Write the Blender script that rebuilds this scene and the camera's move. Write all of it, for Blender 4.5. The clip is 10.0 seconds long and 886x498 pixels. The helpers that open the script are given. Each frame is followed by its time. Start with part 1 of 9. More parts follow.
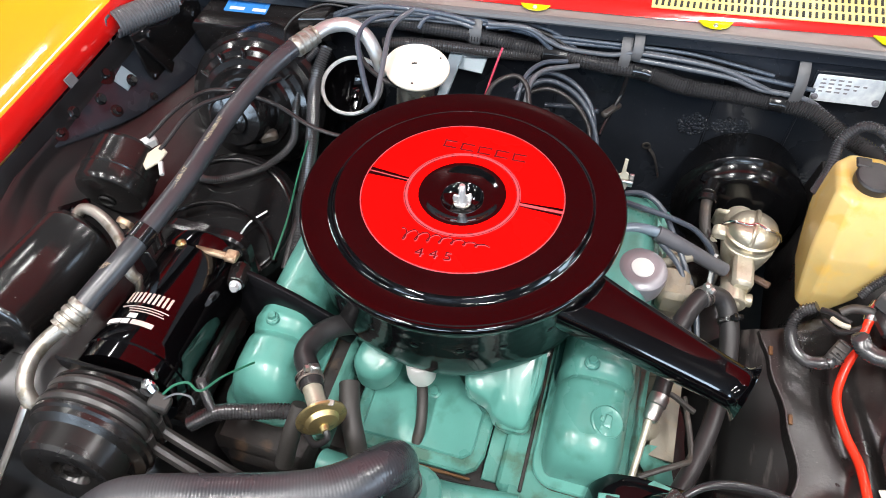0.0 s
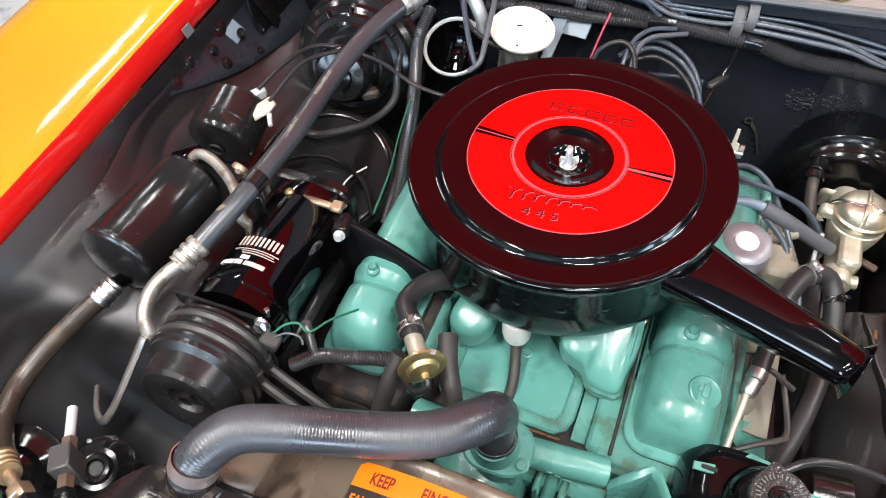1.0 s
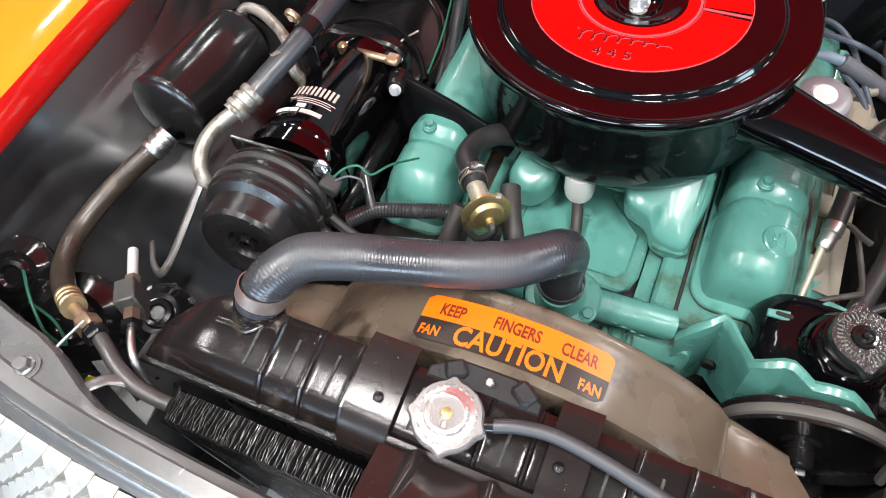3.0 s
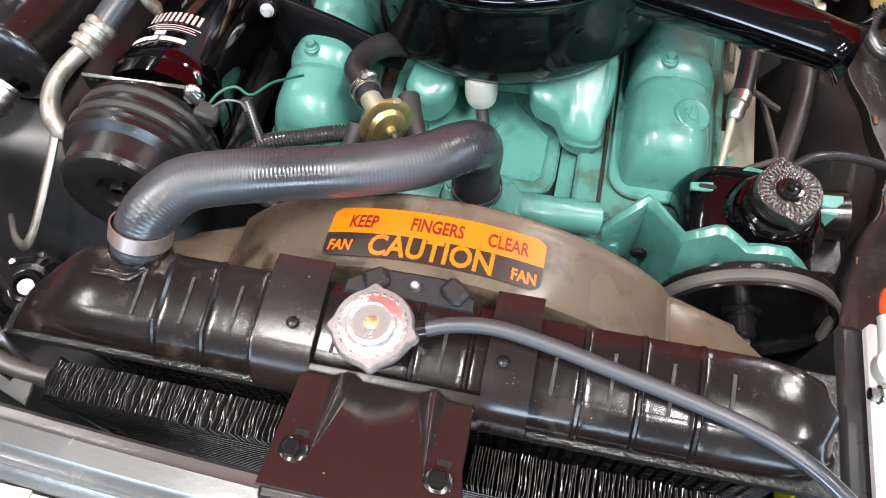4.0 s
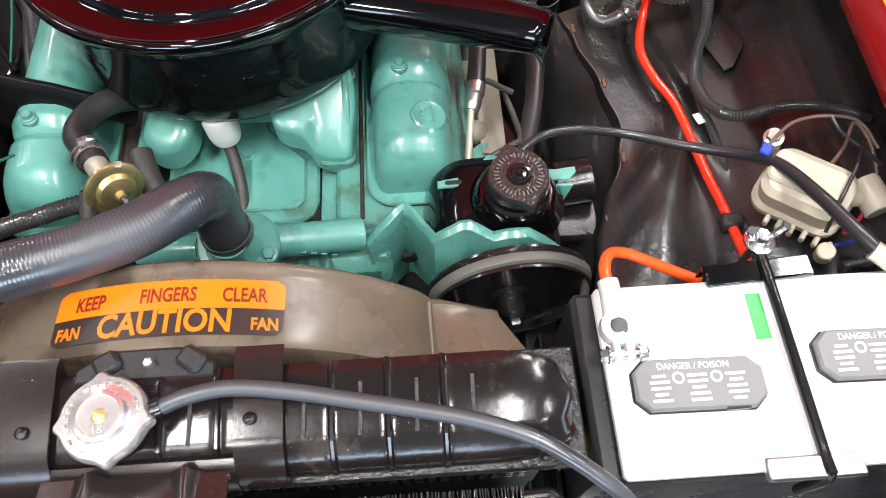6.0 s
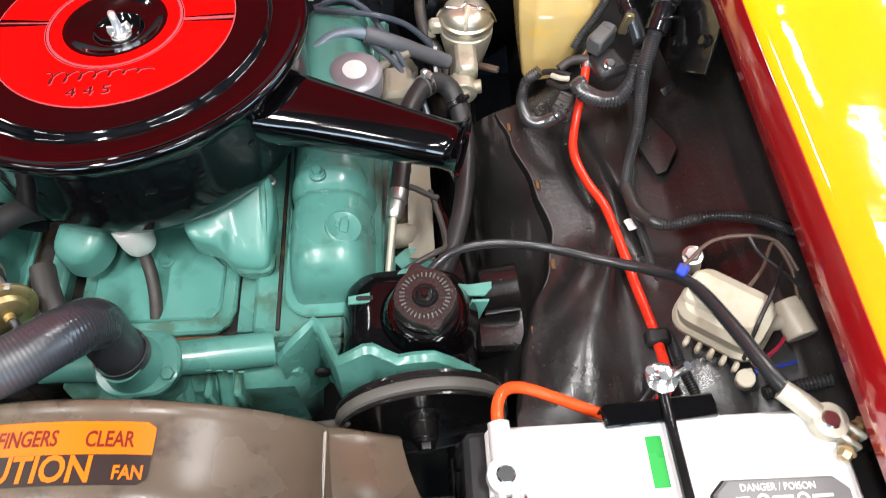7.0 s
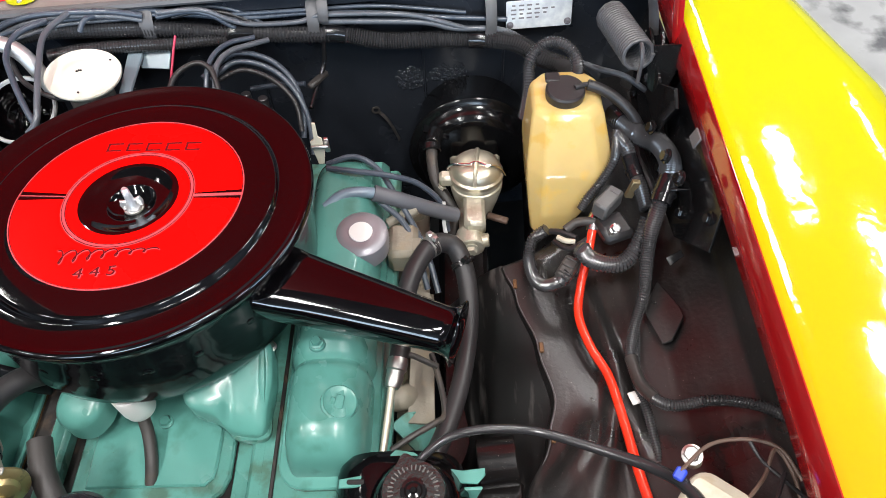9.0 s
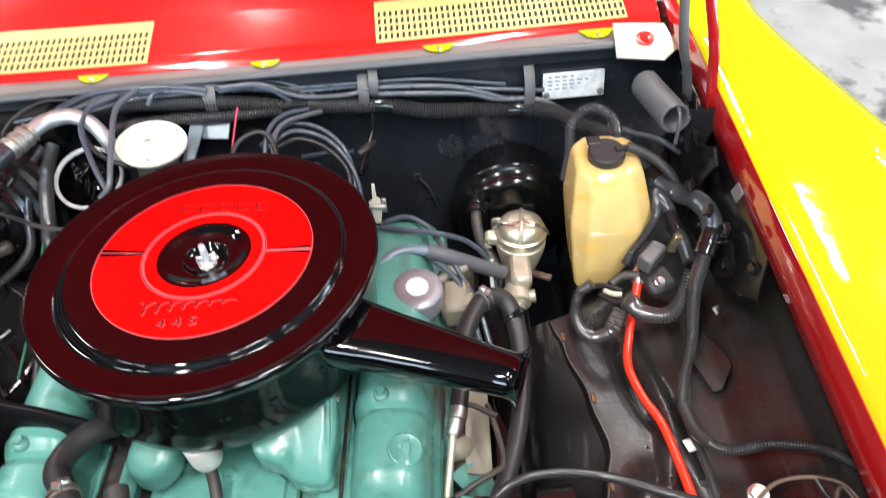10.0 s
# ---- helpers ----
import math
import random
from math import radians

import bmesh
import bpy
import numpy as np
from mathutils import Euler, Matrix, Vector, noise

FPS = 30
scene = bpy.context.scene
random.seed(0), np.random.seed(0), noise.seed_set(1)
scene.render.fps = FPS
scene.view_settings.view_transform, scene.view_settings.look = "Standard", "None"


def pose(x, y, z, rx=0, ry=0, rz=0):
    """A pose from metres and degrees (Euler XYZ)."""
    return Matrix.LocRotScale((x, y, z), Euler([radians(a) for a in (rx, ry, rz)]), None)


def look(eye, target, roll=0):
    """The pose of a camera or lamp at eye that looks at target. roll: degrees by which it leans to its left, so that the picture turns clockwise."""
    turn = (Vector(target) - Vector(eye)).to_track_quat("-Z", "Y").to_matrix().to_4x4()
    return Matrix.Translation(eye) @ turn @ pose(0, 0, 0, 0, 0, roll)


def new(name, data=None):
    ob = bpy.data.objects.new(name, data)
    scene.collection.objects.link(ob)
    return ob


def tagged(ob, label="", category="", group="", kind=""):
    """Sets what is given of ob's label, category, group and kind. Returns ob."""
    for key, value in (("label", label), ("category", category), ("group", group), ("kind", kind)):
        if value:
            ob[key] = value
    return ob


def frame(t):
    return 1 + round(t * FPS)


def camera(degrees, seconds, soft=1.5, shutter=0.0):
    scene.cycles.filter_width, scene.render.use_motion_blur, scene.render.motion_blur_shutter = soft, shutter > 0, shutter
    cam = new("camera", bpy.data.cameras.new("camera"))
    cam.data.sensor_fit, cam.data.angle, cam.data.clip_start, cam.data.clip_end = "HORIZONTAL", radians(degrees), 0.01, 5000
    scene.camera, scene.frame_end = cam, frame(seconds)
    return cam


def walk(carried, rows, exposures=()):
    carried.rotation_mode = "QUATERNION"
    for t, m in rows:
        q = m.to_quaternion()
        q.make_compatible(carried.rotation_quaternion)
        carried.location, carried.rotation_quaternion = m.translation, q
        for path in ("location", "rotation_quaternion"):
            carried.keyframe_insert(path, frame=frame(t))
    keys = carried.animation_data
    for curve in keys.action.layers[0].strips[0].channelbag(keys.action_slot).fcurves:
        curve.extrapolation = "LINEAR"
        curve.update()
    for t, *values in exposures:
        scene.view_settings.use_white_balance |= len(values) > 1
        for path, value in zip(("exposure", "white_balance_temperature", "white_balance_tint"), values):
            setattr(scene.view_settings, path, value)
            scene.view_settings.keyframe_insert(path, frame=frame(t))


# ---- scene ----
cam = camera(64.2, 10.0, soft=0.5, shutter=0.2)
PATH = [
    (0, (0.186, -0.611, 1.659), (-0.209, 0.511, 0.051), -3.4),
    (0.5, (0.155, -0.626, 1.655), (-0.298, 0.44, 0.025), -5.0),
    (1, (0.134, -0.658, 1.654), (-0.396, 0.362, 0.017), -6.7),
    (1.5, (0.109, -0.691, 1.641), (-0.484, 0.289, 0.002), -8.2),
    (2, (0.094, -0.719, 1.633), (-0.526, 0.218, -0.022), -9.3),
    (2.5, (0.088, -0.76, 1.582), (-0.484, 0.173, -0.092), -8.1),
    (2.7, (0.103, -0.757, 1.58), (-0.463, 0.128, -0.122), -9.5),
    (3.8, (0.116, -0.794, 1.478), (-0.242, 0.111, -0.27), -8.0),
    (4, (0.116, -0.796, 1.463), (-0.182, 0.108, -0.296), -6.8),
    (4.5, (0.123, -0.796, 1.456), (-0.066, 0.099, -0.322), -5.7),
    (5, (0.153, -0.786, 1.463), (0.086, 0.1, -0.328), -3.2),
    (5.5, (0.201, -0.771, 1.475), (0.217, 0.115, -0.318), -1.4),
    (5.7, (0.215, -0.764, 1.48), (0.267, 0.125, -0.311), -0.2),
    (6.8, (0.336, -0.696, 1.483), (0.384, 0.294, -0.254), -1.3),
    (7, (0.358, -0.676, 1.494), (0.4, 0.349, -0.222), -1.1),
    (7.5, (0.397, -0.631, 1.523), (0.4, 0.436, -0.169), -2.4),
    (8, (0.414, -0.59, 1.541), (0.401, 0.509, -0.13), -2.4),
    (8.5, (0.421, -0.566, 1.554), (0.381, 0.574, -0.089), -3.3),
    (9, (0.408, -0.562, 1.567), (0.361, 0.619, -0.047), -3.5),
    (9.5, (0.386, -0.581, 1.574), (0.337, 0.64, -0.009), -3.4),
    (9.9, (0.349, -0.604, 1.581), (0.304, 0.679, 0.047), -3.3),
    (10, (0.336, -0.615, 1.584), (0.289, 0.659, 0.193), -4.0),
]
walk(cam, [(t, look(eye, target, roll)) for t, eye, target, roll in PATH],
     exposures=[(0.0, 0.10), (1.0, 0.16), (2.0, 0.09), (2.5, 0.02), (4.0, 0.19), (5.5, 0.22), (7.0, 0.02), (8.5, -0.09), (9.5, -0.06), (10.0, 0.14)])

# ---- world and light ----
world = bpy.data.worlds.new("hall_air")
scene.world = world
world.use_nodes = True
world.node_tree.nodes["Background"].inputs[0].default_value = (0.62, 0.70, 0.80, 1)
world.node_tree.nodes["Background"].inputs[1].default_value = 0.25
scene.view_settings.exposure = 0.0
LAMP_WATTS = 70.0
WINDOW_WATTS = 330.0
REAR_WINDOW_WATTS = 420.0
HALL_H = 4.6


# ---- geometry helpers ----
class Geo:
    """Vertices and faces of one mesh, in world metres."""

    def __init__(self):
        self.v, self.f = [], []

    def add(self, verts, faces):
        k = len(self.v)
        self.v += [tuple(p) for p in verts]
        self.f += [tuple(i + k for i in f) for f in faces]
        return self

    def box(self, c, s, bev=0.002, m=None):
        hx, hy, hz = (a / 2 for a in s)
        b = min(bev, hx * 0.9, hy * 0.9, hz * 0.9)
        verts, idx = [], {}
        for sx in (-1, 1):
            for sy in (-1, 1):
                for sz in (-1, 1):
                    for ax in range(3):
                        p = [sx * (hx - b), sy * (hy - b), sz * (hz - b)]
                        p[ax] = (sx * hx, sy * hy, sz * hz)[ax]
                        idx[sx, sy, sz, ax] = len(verts)
                        verts.append(Vector(p))
        faces = []
        for ax in range(3):
            o = [a for a in range(3) if a != ax]
            for s0 in (-1, 1):
                loop = []
                for a, bb in ((-1, -1), (1, -1), (1, 1), (-1, 1)):
                    k = [0, 0, 0]
                    k[ax], k[o[0]], k[o[1]] = s0, a, bb
                    loop.append(idx[k[0], k[1], k[2], ax])
                faces.append(loop)
            for a in (-1, 1):
                for bb in (-1, 1):
                    k0, k1 = [0, 0, 0], [0, 0, 0]
                    k0[ax], k0[o[0]], k0[o[1]] = -1, a, bb
                    k1[ax], k1[o[0]], k1[o[1]] = 1, a, bb
                    faces.append([idx[(*k0, o[0])], idx[(*k1, o[0])], idx[(*k1, o[1])], idx[(*k0, o[1])]])
        for sx in (-1, 1):
            for sy in (-1, 1):
                for sz in (-1, 1):
                    faces.append([idx[sx, sy, sz, a] for a in range(3)])
        c = Vector(c)
        verts = [c + ((m @ p) if m else p) for p in verts]
        return self.add(verts, faces)

    def lathe(self, prof, m, seg=32, arc=(0, 360), sx=1.0, sy=1.0):
        """prof: (radius, height) pairs, turned about the local z of m."""
        full = abs(arc[1] - arc[0]) >= 360
        n = seg if full else seg + 1
        verts, rings = [], []
        for r, h in prof:
            if r < 1e-6:
                rings.append([len(verts)])
                verts.append(m @ Vector((0, 0, h)))
            else:
                row = []
                for i in range(n):
                    a = radians(arc[0] + (arc[1] - arc[0]) * i / seg)
                    row.append(len(verts))
                    verts.append(m @ Vector((r * sx * math.cos(a), r * sy * math.sin(a), h)))
                rings.append(row)
        faces = []
        for a, b in zip(rings, rings[1:]):
            for i in range(seg):
                j = (i + 1) % n
                if len(a) == 1 and len(b) == 1:
                    continue
                if len(a) == 1:
                    faces.append((a[0], b[i], b[j]))
                elif len(b) == 1:
                    faces.append((a[i], b[0], a[j]))
                else:
                    faces.append((a[i], b[i], b[j], a[j]))
        return self.add(verts, faces)

    def cyl(self, p0, p1, r, r1=None, seg=20, bev=0.0015):
        p0, p1 = Vector(p0), Vector(p1)
        r1 = r if r1 is None else r1
        h = (p1 - p0).length
        b = min(bev, h * 0.3, r * 0.5, r1 * 0.5)
        return self.lathe([(0, 0), (r - b, 0), (r, b), (r1, h - b), (r1 - b, h), (0, h)], aim(p0, p1 - p0), seg)

    def ball(self, c, r, seg=16, sz=1.0, d=(0, 0, 1)):
        prof = [(r * math.sin(math.pi * i / 8), -r * sz * math.cos(math.pi * i / 8)) for i in range(9)]
        prof[0], prof[-1] = (0, -r * sz), (0, r * sz)
        return self.lathe(prof, aim(c, d), seg)

    def tube(self, pts, r, seg=10, step=0.012, ridge=0.0, pitch=0.004, cap=True, flat=1.0):
        """A hose or wire along a smooth line; ridge: height of its ribs."""
        line, rad = spline(pts, r, min(step, pitch / 4) if ridge else step)
        t0 = (line[1] - line[0]).normalized()
        nrm = t0.orthogonal().normalized()
        if abs(t0.z) < 0.95:
            nrm = (Vector((0, 0, 1)) - t0 * t0.z).normalized()
        verts, faces = [], []
        n = len(line)
        for i, p in enumerate(line):
            t = (line[min(i + 1, n - 1)] - line[max(i - 1, 0)]).normalized()
            nrm = (nrm - t * nrm.dot(t)).normalized()
            side = t.cross(nrm)
            rr = rad[i] + (ridge * (0, 1, 0, -1)[i % 4] if ridge else 0)
            for k in range(seg):
                a = 2 * math.pi * k / seg
                verts.append(p + nrm * (rr * flat * math.cos(a)) + side * (rr * math.sin(a)))
        for i in range(n - 1):
            for k in range(seg):
                j = (k + 1) % seg
                faces.append((i * seg + k, i * seg + j, (i + 1) * seg + j, (i + 1) * seg + k))
        if cap:
            faces.append(tuple(reversed(range(seg))))
            faces.append(tuple(range((n - 1) * seg, n * seg)))
        return self.add(verts, faces)

    def prism(self, poly, h, m, bev=0.001):
        """A plate: polygon in the local xy of m, h thick along +z, edges eased."""
        n = len(poly)
        area = sum(poly[i][0] * poly[(i + 1) % n][1] - poly[(i + 1) % n][0] * poly[i][1] for i in range(n))
        if area < 0:
            poly = list(reversed(poly))
        b = min(bev, h * 0.4)
        inset = []
        for i in range(n):
            p, q, s = (Vector(poly[(i + k) % n]) for k in (-1, 0, 1))
            a, c = (q - p).normalized(), (s - q).normalized()
            d = Vector((-a.y, a.x)) + Vector((-c.y, c.x))
            d = d.normalized() if d.length > 1e-6 else Vector((-a.y, a.x))
            inset.append(q + d * b)
        verts = [m @ Vector((*p, z)) for row, z in ((inset, 0), (poly, b), (poly, h - b), (inset, h)) for p in row]
        faces = [tuple(reversed(range(n))), tuple(range(3 * n, 4 * n))]
        for k in range(3):
            for i in range(n):
                j = (i + 1) % n
                faces.append((k * n + i, k * n + j, (k + 1) * n + j, (k + 1) * n + i))
        return self.add(verts, faces)

    def loft(self, rows, cap=True, closed=True):
        n = len(rows[0])
        verts = [p for row in rows for p in row]
        faces = []
        for i in range(len(rows) - 1):
            for k in range(n if closed else n - 1):
                j = (k + 1) % n
                faces.append((i * n + k, i * n + j, (i + 1) * n + j, (i + 1) * n + k))
        if cap and closed:
            faces.append(tuple(reversed(range(n))))
            faces.append(tuple(range((len(rows) - 1) * n, len(rows) * n)))
        return self.add(verts, faces)

    def sheet(self, rows, thick=0.002):
        """An open sheet through rows of points, given thickness downwards along its normals."""
        nr, n = len(rows), len(rows[0])
        rows = [[Vector(p) for p in row] for row in rows]
        back = []
        for i in range(nr):
            row = []
            for k in range(n):
                a = rows[min(i + 1, nr - 1)][k] - rows[max(i - 1, 0)][k]
                b = rows[i][min(k + 1, n - 1)] - rows[i][max(k - 1, 0)]
                nn = a.cross(b)
                row.append(rows[i][k] - nn.normalized() * thick)
            back.append(row)
        verts = [p for row in rows for p in row] + [p for row in back for p in row]
        o = nr * n
        faces = []
        for i in range(nr - 1):
            for k in range(n - 1):
                a = i * n + k
                faces.append((a, a + 1, a + n + 1, a + n))
                faces.append((o + a, o + a + n, o + a + n + 1, o + a + 1))
        for i in range(nr - 1):
            for k in (0, n - 1):
                a = i * n + k
                faces.append((a, a + n, o + a + n, o + a) if k == 0 else (a, o + a, o + a + n, a + n))
        for k in range(n - 1):
            faces.append((k, o + k, o + k + 1, k + 1))
            a = (nr - 1) * n + k
            faces.append((a, a + 1, o + a + 1, o + a))
        return self.add(verts, faces)

    def bolt(self, p, d, size=0.007, flange=True, high=None):
        m = aim(p, d)
        if flange:
            self.lathe([(0, 0), (size * 1.05, 0), (size * 1.05, size * 0.2), (size * 0.7, size * 0.35), (0, size * 0.35)], m, 16)
        h = high or size * 0.8
        self.lathe([(0, 0), (size * 0.8, 0), (size * 0.8, h * 0.85), (size * 0.7, h), (0, h)], m, 6)
        return self


def aim(p, d, roll=0.0):
    """Frame at p whose z runs along d."""
    q = Vector(d).normalized().to_track_quat("Z", "Y")
    return Matrix.Translation(p) @ q.to_matrix().to_4x4() @ Matrix.Rotation(radians(roll), 4, "Z")


def axes(p, x, y):
    """Frame at p with its x along x and its y near y."""
    x = Vector(x).normalized()
    z = x.cross(Vector(y)).normalized()
    y = z.cross(x)
    m = Matrix((x, y, z)).transposed().to_4x4()
    m.translation = p
    return m


def spline(pts, r, step):
    P = [Vector(p) for p in pts]
    R = list(r) if isinstance(r, (list, tuple)) else [r] * len(P)
    P2, R2 = [P[0] * 2 - P[1]] + P + [P[-1] * 2 - P[-2]], [R[0]] + R + [R[-1]]
    line, rad = [], []
    for i in range(len(P) - 1):
        a, b, c, d = P2[i:i + 4]
        n = max(1, int(math.ceil((c - b).length / step)))
        for k in range(n):
            t = k / n
            line.append(0.5 * (2 * b + (c - a) * t + (2 * a - 5 * b + 4 * c - d) * t * t + (3 * b - a - 3 * c + d) * t ** 3))
            rad.append(R2[i + 1] * (1 - t) + R2[i + 2] * t)
    line.append(P[-1])
    rad.append(R[-1])
    return line, rad


def rounded(w, h, r, n=5):
    """Rounded rectangle about the origin."""
    out = []
    for cx, cy, a0 in ((w / 2 - r, h / 2 - r, 0), (-w / 2 + r, h / 2 - r, 90), (-w / 2 + r, -h / 2 + r, 180), (w / 2 - r, -h / 2 + r, 270)):
        for i in range(n + 1):
            a = radians(a0 + 90 * i / n)
            out.append((cx + r * math.cos(a), cy + r * math.sin(a)))
    return out


BASE = {}


def thing(name, base, label, category, group="", kind=""):
    ob = new(name)
    ob.empty_display_size = 0.05
    ob.location = base
    BASE[ob.name] = Vector(base)
    return tagged(ob, label, category, group, kind)


def mesh_of(name, geo, material, base, sharp=38):
    me = bpy.data.meshes.new(name)
    me.from_pydata([Vector(p) - base for p in geo.v], [], geo.f)
    bm = bmesh.new()
    bm.from_mesh(me)
    bmesh.ops.recalc_face_normals(bm, faces=bm.faces)
    bm.to_mesh(me)
    bm.free()
    me.shade_smooth()
    me.set_sharp_from_angle(angle=radians(sharp))
    me.materials.append(material)
    return me


def part(name, geo, material, parent, label="", sharp=38):
    """geo as ONE mesh object under a thing or a part."""
    base = BASE[parent.name]
    ob = new(name, mesh_of(name, geo, material, base, sharp))
    ob.parent = parent
    BASE[ob.name] = base
    return tagged(ob, label)


def solo(name, geo, material, label, category, group="", kind="", sharp=38):
    """A thing that is one mesh, its origin at its base."""
    lo = [min(p[i] for p in geo.v) for i in range(3)]
    hi = [max(p[i] for p in geo.v) for i in range(3)]
    base = Vector(((lo[0] + hi[0]) / 2, (lo[1] + hi[1]) / 2, lo[2]))
    ob = new(name, mesh_of(name, geo, material, base, sharp))
    ob.location = base
    BASE[ob.name] = base
    return tagged(ob, label, category, group, kind)


def letters(name, body, size, m, material, parent, label="", thick=0.0004, squeeze=1.0, align="CENTER"):
    """Raised lettering in the built-in font, in the local xy of m."""
    cu = bpy.data.curves.new(name, "FONT")
    cu.body, cu.size, cu.extrude, cu.align_x, cu.align_y = body, size, thick, align, "CENTER"
    cu.resolution_u = 3
    tmp = bpy.data.objects.new(name, cu)
    me = bpy.data.meshes.new_from_object(tmp)
    bpy.data.objects.remove(tmp)
    base = BASE[parent.name]
    me.transform(Matrix.Translation(-base) @ m @ Matrix.Diagonal((squeeze, 1, 1, 1)))
    me.materials.clear()
    me.materials.append(material)
    ob = new(name, me)
    ob.parent = parent
    BASE[ob.name] = base
    return tagged(ob, label)


# ---- materials ----
def mat(name, color, rough=0.5, metal=0.0, var=0.12, scale=8.0, fine=160.0, bump=0.0, coat=0.0, tint=None, patch=0.0,
        specks=0.0, speck_color=(0.5, 0.48, 0.45), rough_var=0.1, sub=0.0, spec=0.5, wave=0.0, dust=0.0, scuff=0.0, fade=None):
    """Painted or bare surface with broad blotches, fine grain, optional second tone and light specks."""
    ma = bpy.data.materials.new(name)
    ma.use_nodes = True
    nt = ma.node_tree
    N, K = nt.nodes, nt.links
    b = N["Principled BSDF"]
    co = N.new("ShaderNodeTexCoord")
    n1, n2 = N.new("ShaderNodeTexNoise"), N.new("ShaderNodeTexNoise")
    n1.inputs["Scale"].default_value, n1.inputs["Detail"].default_value = scale, 5
    n2.inputs["Scale"].default_value, n2.inputs["Detail"].default_value = fine, 3
    for n in (n1, n2):
        K.new(co.outputs["Object"], n.inputs["Vector"])
    ramp = N.new("ShaderNodeValToRGB")
    ramp.color_ramp.elements[0].position, ramp.color_ramp.elements[1].position = 0.3, 0.7
    ramp.color_ramp.elements[0].color = (*[c * (1 - var) for c in color], 1)
    ramp.color_ramp.elements[1].color = (*[min(1, c * (1 + var)) for c in color], 1)
    K.new(n1.outputs["Fac"], ramp.inputs["Fac"])
    col = ramp.outputs["Color"]

    def mix(fac, a, bcol):
        mx = N.new("ShaderNodeMix")
        mx.data_type = "RGBA"
        K.new(fac, mx.inputs["Factor"])
        K.new(a, mx.inputs[6])
        mx.inputs[7].default_value = (*bcol, 1)
        return mx.outputs[2]

    def step(src, lo, hi, top=1.0):
        mr = N.new("ShaderNodeMapRange")
        mr.inputs["From Min"].default_value, mr.inputs["From Max"].default_value = lo, hi
        mr.inputs["To Max"].default_value = top
        K.new(src, mr.inputs["Value"])
        return mr.outputs["Result"]

    if tint:
        n3 = N.new("ShaderNodeTexNoise")
        n3.inputs["Scale"].default_value, n3.inputs["Detail"].default_value = scale * 3.1, 7
        K.new(co.outputs["Object"], n3.inputs["Vector"])
        col = mix(step(n3.outputs["Fac"], 0.62 - patch * 0.3, 0.72 - patch * 0.25), col, tint)
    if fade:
        # blend towards a second colour along the object's Y
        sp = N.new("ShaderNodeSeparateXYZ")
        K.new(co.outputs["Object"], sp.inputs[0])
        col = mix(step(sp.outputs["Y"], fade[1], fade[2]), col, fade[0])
    if scuff:
        # dry pale scuffs, drawn out along one way
        mp = N.new("ShaderNodeMapping")
        mp.inputs["Scale"].default_value = (60, 9, 30)
        mp.inputs["Rotation"].default_value = (0.3, 0.2, 0.6)
        n5 = N.new("ShaderNodeTexNoise")
        n5.inputs["Scale"].default_value, n5.inputs["Detail"].default_value = 1.0, 8
        K.new(co.outputs["Object"], mp.inputs["Vector"])
        K.new(mp.outputs["Vector"], n5.inputs["Vector"])
        col = mix(step(n5.outputs["Fac"], 0.56, 0.70, scuff), col, (0.16, 0.15, 0.14))
    if dust:
        # separate dust grains: small discs in some of the cells
        vo = N.new("ShaderNodeTexVoronoi")
        vo.inputs["Scale"].default_value = 75
        K.new(co.outputs["Object"], vo.inputs["Vector"])
        sc = N.new("ShaderNodeSeparateColor")
        K.new(vo.outputs["Color"], sc.inputs[0])
        gr = N.new("ShaderNodeMath")
        gr.operation = "MULTIPLY"
        K.new(step(vo.outputs["Distance"], 0.062, 0.035), gr.inputs[0])
        K.new(step(sc.outputs[0], 1.0 - dust, 1.02 - dust, 0.4), gr.inputs[1])
        col = mix(gr.outputs[0], col, (0.42, 0.40, 0.37))
    if specks:
        n4 = N.new("ShaderNodeTexNoise")
        n4.inputs["Scale"].default_value, n4.inputs["Detail"].default_value = 900, 1
        K.new(co.outputs["Object"], n4.inputs["Vector"])
        col = mix(step(n4.outputs["Fac"], 0.80 - specks * 0.06, 0.84 - specks * 0.06, 0.6), col, speck_color)
    K.new(col, b.inputs["Base Color"])
    b.inputs["Metallic"].default_value = metal
    b.inputs["Specular IOR Level"].default_value = spec
    b.inputs["Coat Weight"].default_value = coat
    b.inputs["Coat Roughness"].default_value = 0.03
    if sub:
        b.inputs["Subsurface Weight"].default_value = sub
        b.inputs["Subsurface Radius"].default_value = (0.02, 0.012, 0.006)
    rr = N.new("ShaderNodeMapRange")
    rr.inputs["From Min"].default_value, rr.inputs["From Max"].default_value = 0.3, 0.7
    rr.inputs["To Min"].default_value, rr.inputs["To Max"].default_value = max(0.02, rough * (1 - rough_var * 2)), min(1, rough * (1 + rough_var * 2))
    K.new(n1.outputs["Fac"], rr.inputs["Value"])
    K.new(rr.outputs["Result"], b.inputs["Roughness"])
    if bump:
        bp = N.new("ShaderNodeBump")
        bp.inputs["Strength"].default_value, bp.inputs["Distance"].default_value = min(1, bump), 0.002
        K.new(n2.outputs["Fac"], bp.inputs["Height"])
        K.new(bp.outputs["Normal"], b.inputs["Normal"])
